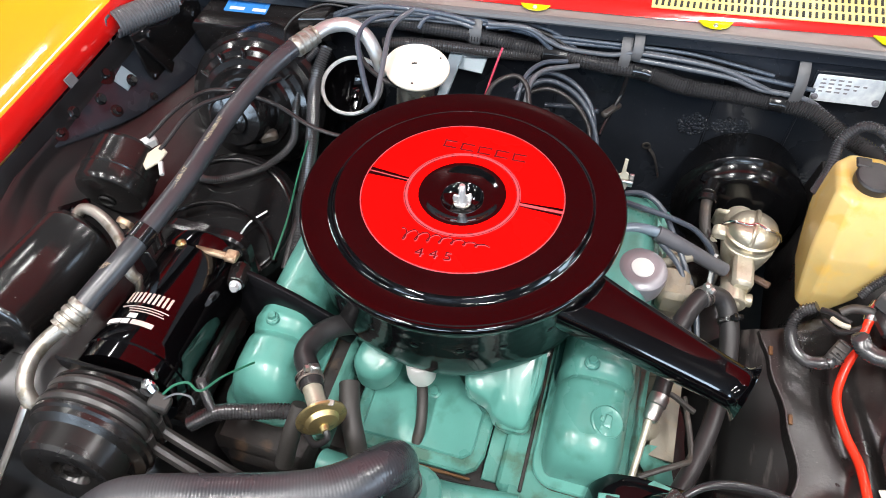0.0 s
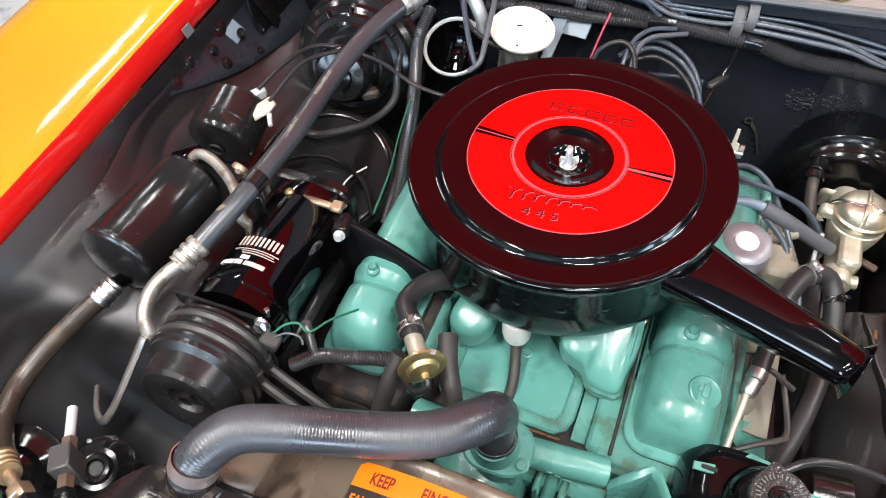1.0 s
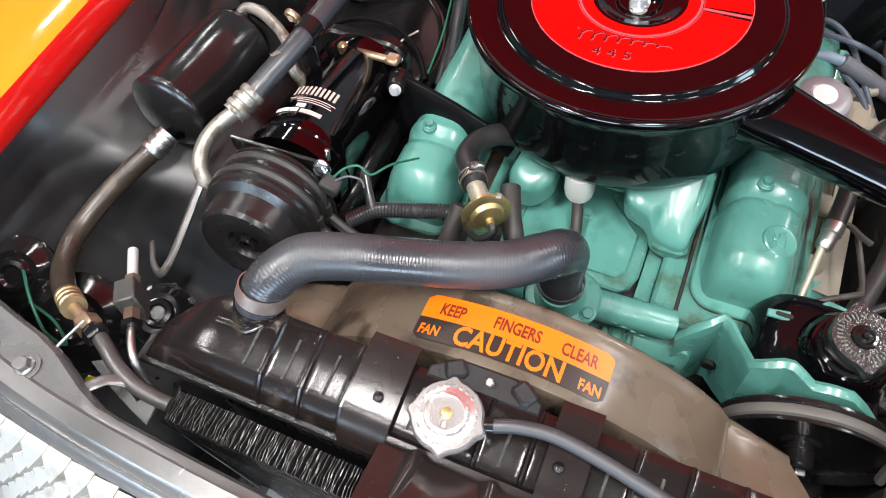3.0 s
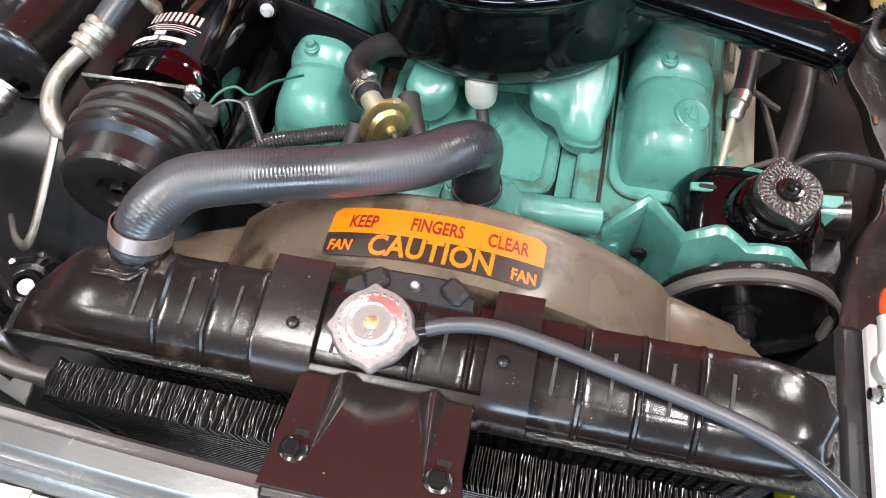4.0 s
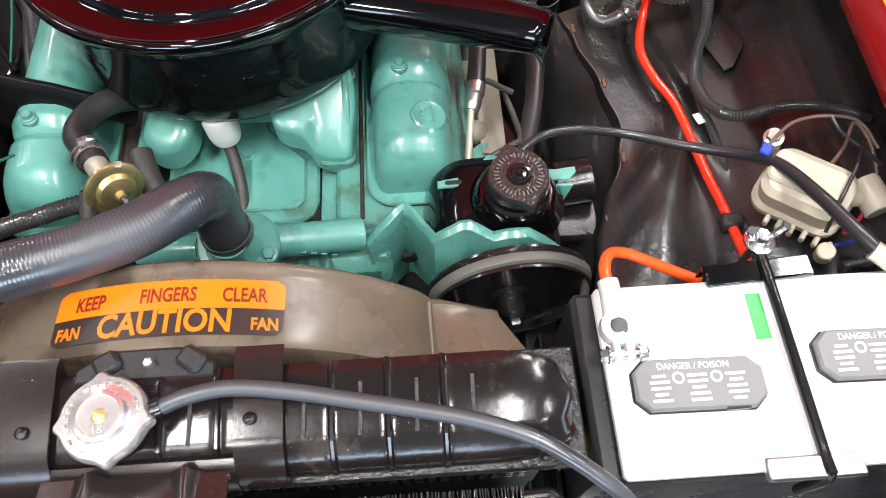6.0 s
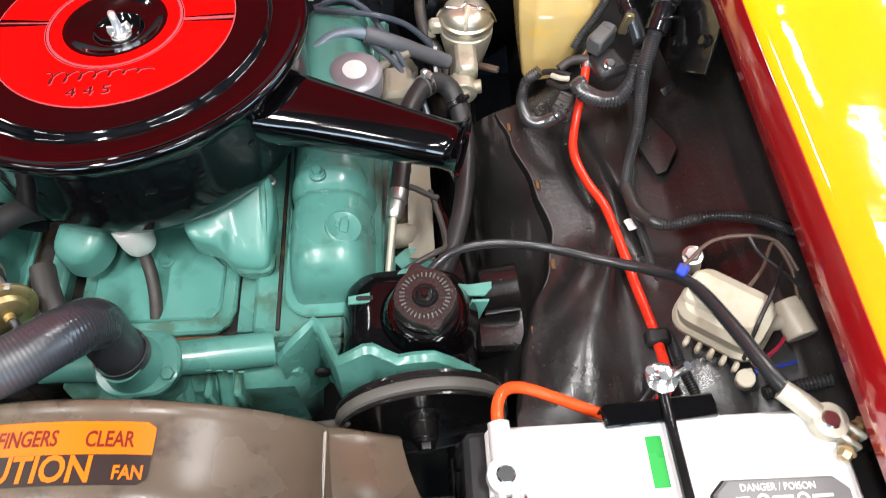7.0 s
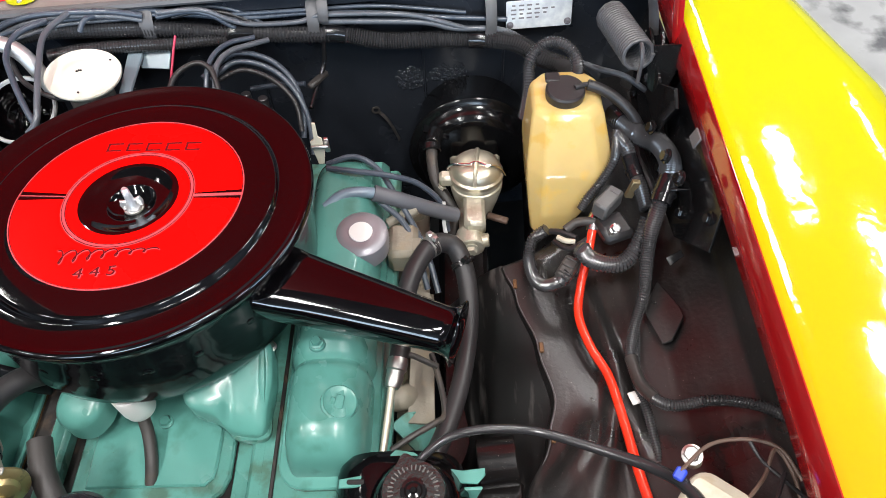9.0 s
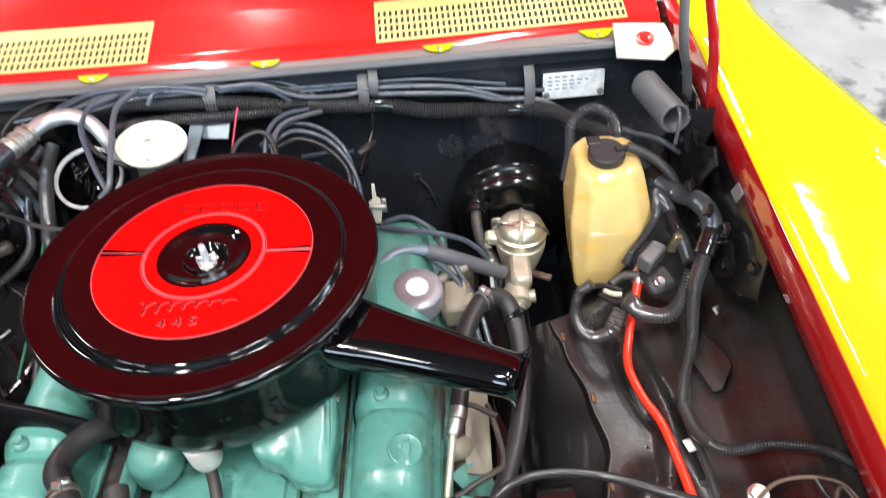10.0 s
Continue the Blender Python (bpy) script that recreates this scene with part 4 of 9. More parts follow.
casting("runner", [(0.062, -0.196, 0.757), (0.095, -0.207, 0.742), (0.112, -0.218, 0.716), (0.150, -0.220, 0.712), (0.158, -0.190, 0.730), (0.164, -0.150, 0.752), (0.150, -0.105, 0.772), (0.08, -0.09, 0.778), (0.05, -0.14, 0.772)], 0.010, "teal cast runner sloping to its bolted foot")
casting("runner", [(-0.100, -0.165, 0.752), (-0.106, -0.198, 0.744), (-0.094, -0.215, 0.738), (-0.070, -0.219, 0.738), (-0.050, -0.208, 0.744), (-0.040, -0.182, 0.752), (-0.05, -0.12, 0.765), (-0.09, -0.13, 0.762)], 0.013, "rounded teal cast runner")
part("runner_foot", Geo().prism(rounded(0.050, 0.034, 0.012), 0.012, Matrix.Translation((0.134, -0.207, 0.694)), 0.003), TEAL_CAST, manifold)
part("bolt", Geo().bolt((0.133, -0.205, 0.713), (0.1, -0.35, 1), 0.010), TEAL, manifold)
part("runner_rib", Geo().tube([(0.150, -0.115, 0.772), (0.152, -0.16, 0.755), (0.150, -0.20, 0.722)], 0.005, 8, 0.01), TEAL, manifold)
part("bolt", Geo().bolt((0.156, -0.116, 0.750), (0, 0, 1), 0.008, high=0.02), ZINC, manifold, "bright stud with nut")
part("stud_cap", Geo().cyl((0.156, -0.116, 0.75), (0.156, -0.116, 0.788), 0.004), PALE, manifold)
# carburettor below the air cleaner
g = Geo().box((0.0, 0.0, 0.795), (0.15, 0.19, 0.03), 0.01)
part("carburettor", g, ALLOY, engine, "grey alloy carburettor body")

# water outlet and crossover
part("water_crossover", Geo().tube([(-0.10, -0.343, 0.715), (-0.06, -0.347, 0.724), (-0.02, -0.352, 0.732)], 0.020, 14, 0.02), TEAL, engine)
g = Geo().tube([(0.055, -0.350, 0.734), (0.10, -0.342, 0.722), (0.165, -0.330, 0.704)], 0.0205, 16, 0.02)
xo = part("water_crossover", g, TEAL, engine, "teal coolant crossover pipe")
for k in range(5):
    part("raised_bar", Geo().box((0.085 + 0.012 * k, -0.363, 0.729 - 0.0035 * k), (0.007, 0.002, 0.004), 0.0005), TEAL, xo)
m = axes((0.026, -0.358, 0.742), (1, 0.05, 0), (0, 1, 0.25))
g = Geo().prism([(x * 1.0, y) for x, y in rounded(0.096, 0.074, 0.034, 6)], 0.014, m, 0.003)
th = part("thermostat_housing", g, TEAL, engine, "teal thermostat housing flange")
part("housing_base", Geo().cyl((0.024, -0.35, 0.68), (0.026, -0.357, 0.745), 0.038, 0.036, 24), TEAL_CAST, th)
part("neck", Geo().lathe([(0.034, 0), (0.031, 0.008), (0.0265, 0.016), (0.025, 0.035), (0, 0.035)], m @ Matrix.Translation((-0.004, 0, 0.012)), 28), TEAL, th)
for bx, by in ((0.036, -0.016), (-0.036, 0.016)):
    part("bolt", Geo().bolt(m @ Vector((bx, by, 0.014)), m.to_3x3() @ Vector((0, 0, 1)), 0.0095), TEAL, th)
# timing cover bosses
g = Geo().box((0.05, -0.335, 0.60), (0.30, 0.06, 0.16), 0.015)
tc = part("timing_cover", g, TEAL_CAST, engine)
g = Geo()
for bx in (0.05, 0.085, 0.12):
    g.box((bx, -0.365, 0.655), (0.010, 0.03, 0.06), 0.003)
part("rib", g, TEAL_CAST, tc)
part("pump_body", Geo().cyl((0.0, -0.45, 0.62), (0.0, -0.33, 0.62), 0.06, 0.075, 28), TEAL_CAST, tc)
part("boss", Geo().cyl((0.052, -0.377, 0.64), (0.052, -0.34, 0.705), 0.011, 0.010, 16), TEAL_CAST, tc)
part("boss", Geo().cyl((0.102, -0.377, 0.64), (0.102, -0.34, 0.69), 0.011, 0.010, 16), TEAL_CAST, tc)
# head end faces
part("head_end", Geo().box((0.215, -0.318, 0.655), (0.12, 0.03, 0.065), 0.012), TEAL_CAST, engine)
# left end is painted dark for its shade, like the left head
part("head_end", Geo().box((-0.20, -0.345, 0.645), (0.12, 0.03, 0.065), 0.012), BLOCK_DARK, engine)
# pale exhaust castings outboard of the head
g = Geo()
for k in range(4):
    g.tube([(0.29, -0.15 + 0.11 * k, 0.655), (0.318, -0.15 + 0.11 * k, 0.655), (0.335, -0.13 + 0.11 * k, 0.63), (0.338, -0.08 + 0.1 * k, 0.60)], 0.018, 10, 0.015)
g.box((0.335, 0.0, 0.61), (0.045, 0.46, 0.06), 0.02)
part("exhaust_manifold", g, HEADER_PALE, engine, "pale weathered exhaust manifold")
part("heat_shield", Geo().prism([(-0.018, -0.115), (0.020, -0.115), (0.018, 0.09), (-0.014, 0.10)], 0.004, axes((0.348, -0.07, 0.650), (1, 0, -0.15), (0, 1, 0.04)), 0.001), HEADER_PALE, engine, "pale flat heat shield")
part("head_shelf", Geo().box((0.302, -0.01, 0.676), (0.022, 0.52, 0.03), 0.006), TEAL_CAST, engine)
# oil filler breather
m = aim((0.268, 0.048, 0.738), (0.03, -0.05, 1))
g = Geo().lathe([(0, 0), (0.030, 0), (0.038, 0.006), (0.0395, 0.030), (0.038, 0.040), (0.033, 0.0445), (0.019, 0.0455), (0.018, 0.045), (0, 0.045)], m, 36)
breather = part("breather_cap", g, GREY_CAP, engine, "grey metallic breather cap")
part("cap_disc", Geo().lathe([(0, 0.0464), (0.0165, 0.0464), (0.017, 0.045)], m, 28), PALE, breather, "pale round sticker")
part("filler_tube", Geo().cyl((0.266, 0.052, 0.69), (0.268, 0.048, 0.742), 0.022), TEAL, breather)
# small valve body behind the breather
g = Geo().box((0.325, 0.062, 0.72), (0.045, 0.06, 0.05), 0.008).cyl((0.30, 0.10, 0.73), (0.345, 0.118, 0.742), 0.008).box((0.345, 0.05, 0.735), (0.02, 0.03, 0.02), 0.005)
part("valve_body", g, HEADER_PALE, engine, "pale cast valve body")

# ---- air cleaner ----
ac = thing("air_cleaner", (0.0, 0.004, 0.81), "round gloss black air cleaner with red decal and side snorkel", "air cleaner")
AM = Matrix.Translation((0.0, 0.004, 0.0))
lid = Geo().lathe([(0, 0.8935), (0.011, 0.8935), (0.014, 0.8942), (0.024, 0.8985), (0.0295, 0.9032), (0.0305, 0.9048), (0.0325, 0.9048), (0.040, 0.9062), (0.050, 0.9100), (0.0555, 0.9132), (0.058, 0.9138), (0.0605, 0.9128), (0.142, 0.9128), (0.1455, 0.9124),
                   (0.150, 0.9126), (0.176, 0.9133), (0.1792, 0.9129), (0.1812, 0.9113), (0.1830, 0.9072), (0.1850, 0.9054), (0.1890, 0.9047), (0.200, 0.9052), (0.2130, 0.9076), (0.2180, 0.9088), (0.2212, 0.9107), (0.2240, 0.9112), (0.2262, 0.9094), (0.2272, 0.9055), (0.2268, 0.9000), (0.2255, 0.8965), (0.2225, 0.8945), (0.218, 0.8945), (0.218, 0.9)], AM, 128)
lid_ob = part("lid", lid, BLACK_GLOSS, ac, "glossy black pressed lid with raised rings", sharp=60)
pan = Geo().lathe([(0.218, 0.8965), (0.2195, 0.892), (0.2175, 0.888), (0.2155, 0.878), (0.2140, 0.830), (0.2125, 0.796), (0.2090, 0.777), (0.2020, 0.7635), (0.190, 0.758), (0.170, 0.760), (0.155, 0.790), (0.09, 0.793), (0.08, 0.79), (0, 0.79)], AM, 96)
pan_ob = part("base_pan", pan, PAN_BLACK, ac, "glossy black air cleaner pan", sharp=55)
# decal: two red arcs with dark and pink edging
for a0, a1 in ((3, 173), (179, 357)):
    g = Geo().lathe([(0.0815, 0.9130), (0.0815, 0.9134), (0.1400, 0.9134), (0.1400, 0.9130)], AM, 72, (a0, a1))
    part("decal_arc", g, DECAL_RED, lid_ob, "bright red decal field", sharp=30)
part("decal_ring", Geo().lathe([(0.0612, 0.9129), (0.0612, 0.9134), (0.0752, 0.9134), (0.0752, 0.9129)], AM, 96), DECAL_RED, lid_ob, "red inner decal ring", sharp=30)
for r0, r1, ma in ((0.1402, 0.1410, DECAL_LINE), (0.1410, 0.1424, DECAL_PINK), (0.0752, 0.0762, DECAL_LINE), (0.0762, 0.0794, DECAL_PINK), (0.0794, 0.0802, DECAL_LINE), (0.0805, 0.0814, DECAL_PINK)):
    part("decal_line", Geo().lathe([(r0, 0.9129), (r0, 0.9136), (r1, 0.9136), (r1, 0.9129)], AM, 96), ma, lid_ob, sharp=30)
for a in (0, 176):
    d = Vector((math.cos(radians(a)), math.sin(radians(a)), 0))
    mm = axes(Vector((0, 0.004, 0.9131)) + d * 0.111, d, Vector((0, 0, 1)).cross(d))
    part("decal_bar", Geo().box(mm.translation, (0.062, 0.0056 if a == 0 else 0.0026, 0.0006), 0.0001, mm.to_3x3()), DECAL_LINE, lid_ob)
    part("decal_bar", Geo().box(mm.translation + Vector((0, 0, 0.0004)), (0.060, 0.0042 if a == 0 else 0.0011, 0.0006), 0.0001, mm.to_3x3()), DECAL_PINK, lid_ob)
# maker's word and script as plain strokes; the number is lettered
g = Geo()
for i in range(5):
    x = -0.044 + i * 0.0262
    for y in (0.1040, 0.0910):
        part("word_bar", Geo().box((x, y - 0.0008 * i, 0.9137), (0.0200, 0.0026, 0.0005), 0.0001), DECAL_LINE, lid_ob, "dark word mark bar")
    part("word_bar", Geo().box((x - 0.0085, 0.0975 - 0.0008 * i, 0.9137), (0.0026, 0.012, 0.0005), 0.0001), DECAL_LINE, lid_ob, "dark word mark bar")
pts = []
for i in range(81):
    u = i / 80
    pts.append((-0.060 + 0.116 * u + 0.0045 * math.sin(u * 46), -0.0895 + 0.008 * u + 0.0085 * math.sin(u * 46 + 1.2) * (1.25 - u), 0.9139))
part("script_mark", Geo().tube(pts, 0.00085, 6, 0.002, flat=0.4), DECAL_LINE, lid_ob, "thin script drawn as a wavy stroke")
part("script_mark", Geo().tube([(p[0] + 0.0012, p[1] - 0.0012, p[2] - 0.0003) for p in pts], 0.0006, 6, 0.002, flat=0.4), DECAL_PINK, lid_ob)
nm = Matrix.Translation((-0.006, -0.1130, 0.9138)) @ Matrix.Rotation(radians(4), 4, "Z") @ Matrix.Shear("XZ", 4, (0.0, 0.0))
letters("number", "4 4 5", 0.0195, nm, DECAL_LINE, lid_ob, "dark italic number", 0.0003, 1.25)
letters("number", "4 4 5", 0.0195, nm @ Matrix.Translation((0.0010, -0.0010, -0.0003)), DECAL_PINK, lid_ob, "", 0.0002, 1.25)
# wing nut
WING = mat("bright_wing_nut", (0.82, 0.82, 0.83), 0.30, metal=0.75, bump=0.05)
g = Geo().lathe([(0, 0.8935), (0.0095, 0.8935), (0.0095, 0.8985), (0.0062, 0.902), (0.0048, 0.916), (0.0045, 0.927), (0.003, 0.929), (0, 0.929)], AM, 20)
g.prism([(-0.0125, 0.897), (0.0125, 0.897), (0.0140, 0.905), (0.0120, 0.912), (0.006, 0.910), (-0.006, 0.910), (-0.0120, 0.912), (-0.0140, 0.905)], 0.0035, axes((0.0, 0.0055, 0.0), (0.94, 0.34, 0), (0, 0, 1)), 0.001)
part("wing_nut", g, WING, ac, "bright metal wing nut")
part("washer", Geo().lathe([(0, 0.894), (0.0125, 0.894), (0.0125, 0.896), (0, 0.8965)], AM, 24), ZINC, ac)

# snorkel
A0, A1 = Vector((0.165, -0.083, 0.867)), Vector((0.404, -0.163, 0.857))
ax = (A1 - A0).normalized()
sd = Vector((0, 0, 1)).cross(ax).normalized()
up = ax.cross(sd)
rows = []
for u, hw, hh in ((0.0, 0.050, 0.0275), (0.15, 0.046, 0.0285), (0.3, 0.041, 0.0290), (0.5, 0.0365, 0.0290), (0.7, 0.0325, 0.0282), (0.85, 0.0295, 0.0272), (0.93, 0.0285, 0.027), (0.965, 0.030, 0.029), (0.985, 0.035, 0.034), (1.0, 0.040, 0.039), (1.003, 0.0395, 0.0385), (0.995, 0.034, 0.033), (0.97, 0.028, 0.0265), (0.6, 0.028, 0.025)):
    c = A0.lerp(A1, u)
    pw = lerp(3.4, 2.0, min(1, u * 1.05))
    row = []
    for k in range(32):
        a = 2 * math.pi * k / 32
        cc, ss = math.cos(a), math.sin(a)
        row.append(c + sd * (hw * math.copysign(abs(cc) ** (2 / pw), cc)) + up * (hh * math.copysign(abs(ss) ** (2 / pw), ss)))
    rows.append(row)
sn = part("snorkel", Geo().loft(rows), BLACK_GLOSS, ac, "glossy black tapered snorkel with flared mouth", sharp=55)
# weld dimples on the pan
for a in (238, 252, 269, 285, 300, 318, 333):
    c = Vector((0.2135 * math.cos(radians(a)), 0.004 + 0.2135 * math.sin(radians(a)), 0.846))
    part("weld_dimple", Geo().ball(c, 0.007, 10, 0.25, c - Vector((0, 0.004, 0.856))), PAN_BLACK, pan_ob)
# the whole filter leans back with the engine; the snorkel is already placed
lean = Matrix.Translation((0.0013, 0.0078, 0.915)) @ Matrix.Rotation(radians(-3.6), 4, "X") @ Matrix.Rotation(radians(-0.4), 4, "Y") @ Matrix.Translation((0.0, -0.004, -0.9134))
for ob in [o for o in ac.children_recursive if o is not sn and o.parent is not sn]:
    ob.data.transform(Matrix.Translation(-BASE[ac.name]) @ lean @ Matrix.Translation(BASE[ac.name]))

# ---- radiator ----
rad = thing("radiator", (0.012, -0.605, 0.34), "black painted radiator with ribbed top tank", "radiator")
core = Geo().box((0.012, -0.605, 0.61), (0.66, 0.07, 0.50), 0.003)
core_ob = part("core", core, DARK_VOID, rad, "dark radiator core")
g = Geo()
for k in range(9):
    for i in range(52):
        g.box((-0.31 + i * 0.0124, -0.6405, 0.855 - k * 0.011), (0.0075, 0.004, 0.006), 0.0006)
tagged(part("core_mesh", g, BLACK_SATIN, core_ob, "rows of small black core fins"), kind="stuff")


def tank_row(x, ridge=0.0, inset=0.0):
    """One slice of the top tank, from the front seam over the top to the back seam."""
    top = 0.9075 + ridge - inset * 0.25
    f, b = -0.6475 + inset * 0.3, -0.556 - inset * 0.5
    prof = [(f, 0.868), (f - ridge * 0.6, 0.876), (f + 0.003 - ridge * 0.9, 0.8835), (f + 0.011 - ridge * 0.8, 0.8905 + ridge * 0.5 - inset * 0.2), (f + 0.0225 - ridge * 0.4, 0.9000 + ridge * 1.2 - inset * 0.25), (f + 0.028, 0.9018 + ridge - inset * 0.25), (b - 0.016, top + 0.003), (b - 0.004, top - 0.001), (b + 0.001, 0.868)]
    return [Vector((x, y, z)) for y, z in prof]


ribs = [-0.2145 + 0.0465 * k for k in range(11)]
rows = []
for x, drop in ((-0.364, 0.90), (-0.361, 0.80), (-0.352, 0.66), (-0.335, 0.42), (-0.312, 0.14), (-0.296, 0.03), (-0.27, 0.0)):
    # the end slopes down to the seam like a wedge
    rows.append([Vector((p.x, -0.6475 + (p.y + 0.6475) * (1 - 0.72 * drop), 0.868 + (p.z - 0.868) * (1 - drop))) for p in tank_row(x)])
for r in ribs:
    for dx, h in ((-0.0085, 0), (-0.0045, 0), (-0.0030, 0.0004), (-0.0012, 0.0030), (0.0012, 0.0030), (0.0030, 0.0004), (0.0045, 0), (0.0085, 0)):
        rows.append(tank_row(r + dx, h))
for x, ins in ((0.30, 0.0), (0.325, 0.006), (0.345, 0.02), (0.355, 0.04), (0.359, 0.06)):
    rows.append(tank_row(x, 0.0, ins))
tank = part("top_tank", Geo().loft(rows, closed=False).add([rows[0][i] for i in range(9)], [tuple(range(9))]).add([rows[-1][i] for i in range(9)], [tuple(reversed(range(9)))]), TANK_BLACK, rad, "black ribbed top tank", sharp=32)
part("seam_flange", Geo().prism([(-0.3735, -0.654), (0.3695, -0.654), (0.3695, -0.548), (-0.305, -0.548), (-0.3735, -0.622)], 0.009, Matrix.Translation((0, 0, 0.8615)), 0.003), SOLDER_BLACK, rad, "lumpy soldered tank seam")
# stamped swage at the filler end of the tank
part("swage", Geo().tube([(-0.287, -0.590, 0.908), (-0.268, -0.590, 0.9095), (-0.250, -0.591, 0.9095), (-0.238, -0.580, 0.910)], 0.0036, 8, 0.006, flat=0.5), TANK_BLACK, tank)
# gritty solder lines between the ribs
GRIT = mat("gritty_solder_line", (0.05, 0.046, 0.043), 0.35, bump=1.0, fine=700, specks=1.6, speck_color=(0.5, 0.48, 0.45), var=0.5, scale=150)
for k in range(12):
    x = -0.2380 + 0.0465 * k
    part("solder_line", Geo().tube([(x, -0.6225, 0.9024), (x + 0.0005, -0.614, 0.9036), (x + 0.001, -0.602, 0.9062), (x + 0.0015, -0.580, 0.9098)], 0.0017, 7, 0.005, flat=0.5), GRIT, tank, "gritty solder line")
# mounting saddle over the middle
saddle = Geo()
for x0, x1 in ((-0.119, -0.067), (0.079, 0.119)):
    row = lambda x: [Vector((x, y, z)) for y, z in ((-0.6515, 0.872), (-0.6490, 0.884), (-0.6385, 0.8955), (-0.6255, 0.9065), (-0.6180, 0.9085), (-0.556, 0.9165), (-0.546, 0.9135))]
    saddle.sheet([row(lerp(x1, x0, i / 4)) for i in range(5)], 0.0022)
row2 = lambda x: [Vector((x, y, z)) for y, z in ((-0.6530, 0.872), (-0.6500, 0.886), (-0.6400, 0.8955), (-0.6330, 0.898))]
saddle.sheet([row2(lerp(0.0795, -0.0675, i / 6)) for i in range(7)], 0.0022)
BRACKET_BLACK = mat("brown_black_bracket_paint", (0.017, 0.012, 0.011), 0.22, specks=0.6, bump=0.06, fine=90, rough_var=0.15, dust=0.5)
sad = part("saddle_bracket", saddle, BRACKET_BLACK, rad, "black saddle bracket over the tank", sharp=45)
for x in (-0.088, 0.093):
    part("dimple", Geo().ball((x, -0.606, 0.9145), 0.0055, 12, 0.45), BLACK_SATIN, sad)
# rubber pieces and stud behind the filler
part("rubber_pad", Geo().prism([(-0.055, 0), (-0.03, 0.016), (0.03, 0.016), (0.062, 0), (0.062, -0.012), (-0.055, -0.012)], 0.010, Matrix.Translation((0.0, -0.556, 0.902)), 0.003), RUBBER, rad, "torn black rubber pad")
part("rubber_pad", Geo().box((-0.028, -0.553, 0.914), (0.022, 0.020, 0.010), 0.004, Matrix.Rotation(0.5, 3, "Z")), RUBBER, rad)
part("rubber_pad", Geo().box((0.042, -0.553, 0.914), (0.024, 0.020, 0.010), 0.004, Matrix.Rotation(-0.6, 3, "Z")), RUBBER, rad)
part("stud", Geo().cyl((0.008, -0.553, 0.900), (0.008, -0.556, 0.922), 0.0042, seg=12).bolt((0.008, -0.5555, 0.917), (0, -0.1, 1), 0.0055, False), ZINC, rad, "small bright stud and nut")
# filler neck and cap
CC = Vector((-0.0145, -0.604, 0.0))
neck = Geo().lathe([(0.027, 0.905), (0.0245, 0.910), (0.0245, 0.928), (0.029, 0.932), (0, 0.932)], Matrix.Translation(CC), 32)
neck_ob = part("filler_neck", neck, TANK_BLACK, rad)
part("overflow_nipple", Geo().cyl(CC + Vector((0.02, 0.003, 0.925)), CC + Vector((0.042, 0.006, 0.928)), 0.0042), TANK_BLACK, neck_ob)
rows = []
for z, k in ((0.926, 1.0), (0.931, 1.03), (0.936, 1.0), (0.9385, 0.955)):
    row = []
    for i in range(96):
        a = 2 * math.pi * i / 96
        ear = 0.0
        for e in (100, 190, 280, 355):
            ear += 0.0045 * math.exp(-(((math.degrees(a) - e + 180) % 360 - 180) / 8.0) ** 2)
        row.append(CC + Vector(((0.0335 + ear) * k * math.cos(a), (0.0335 + ear) * k * math.sin(a), z)))
    rows.append(row)
cap = part("pressure_cap", Geo().loft(rows), CAP_PINK, rad, "stamped bright pressure cap with brass rivet", sharp=50)
part("cap_dome", Geo().lathe([(0.0265, 0.9385), (0.022, 0.940), (0.0195, 0.9445), (0.0165, 0.9455), (0.0155, 0.9435), (0, 0.943)], Matrix.Translation(CC), 40), CAP_PINK, cap)
part("rivet", Geo().lathe([(0, 0.9465), (0.004, 0.9458), (0.0062, 0.9432)], Matrix.Translation(CC), 16), BRASS, cap, "brass rivet")
g = Geo()
for i in range(26):
    a = 2 * math.pi * i / 26
    if i % 7 == 3:
        continue
    g.box(CC + Vector((0.0275 * math.cos(a), 0.0275 * math.sin(a), 0.9393)), (0.0016, 0.0042, 0.0008), 0.0002, Matrix.Rotation(a, 3, "Z"))
part("stamped_marks", g, ZINC, cap)
letters("number", "16", 0.009, Matrix.Translation(CC + Vector((0.0, -0.0105, 0.9437))), ZINC, cap, "stamped pressure number", 0.0003)
g = Geo().tube([(0.017, -0.600, 0.927), (0.046, -0.590, 0.931), (0.082, -0.585, 0.930), (0.129, -0.590, 0.926), (0.174, -0.599, 0.924), (0.261, -0.618, 0.922), (0.316, -0.636, 0.917), (0.355, -0.658, 0.907), (0.393, -0.686, 0.885), (0.415, -0.71, 0.84), (0.42, -0.72, 0.76)], 0.0068, 14, 0.008)
oh = thing("overflow_hose", (0.42, -0.72, 0.76), "long black rubber overflow hose lying over the radiator", "hose")
part("hose_body", g, HOSE_RUBBER, oh)
part("end_clip", Geo().lathe([(0.0068, -0.004), (0.0082, -0.004), (0.0082, 0.004), (0.0068, 0.004)], aim((0.024, -0.597, 0.928), (1, 0.3, 0.1)), 20), BLACK_SEMI, oh, "black spring clip")

# hose neck on the tank
m = aim((-0.2605, -0.571, 0.868), (0.16, 0.32, 0.93))
part("inlet_neck", Geo().lathe([(0.036, -0.004), (0.033, 0.004), (0.0285, 0.010), (0.0275, 0.045), (0, 0.045)], m, 28), TANK_BLACK, tank)

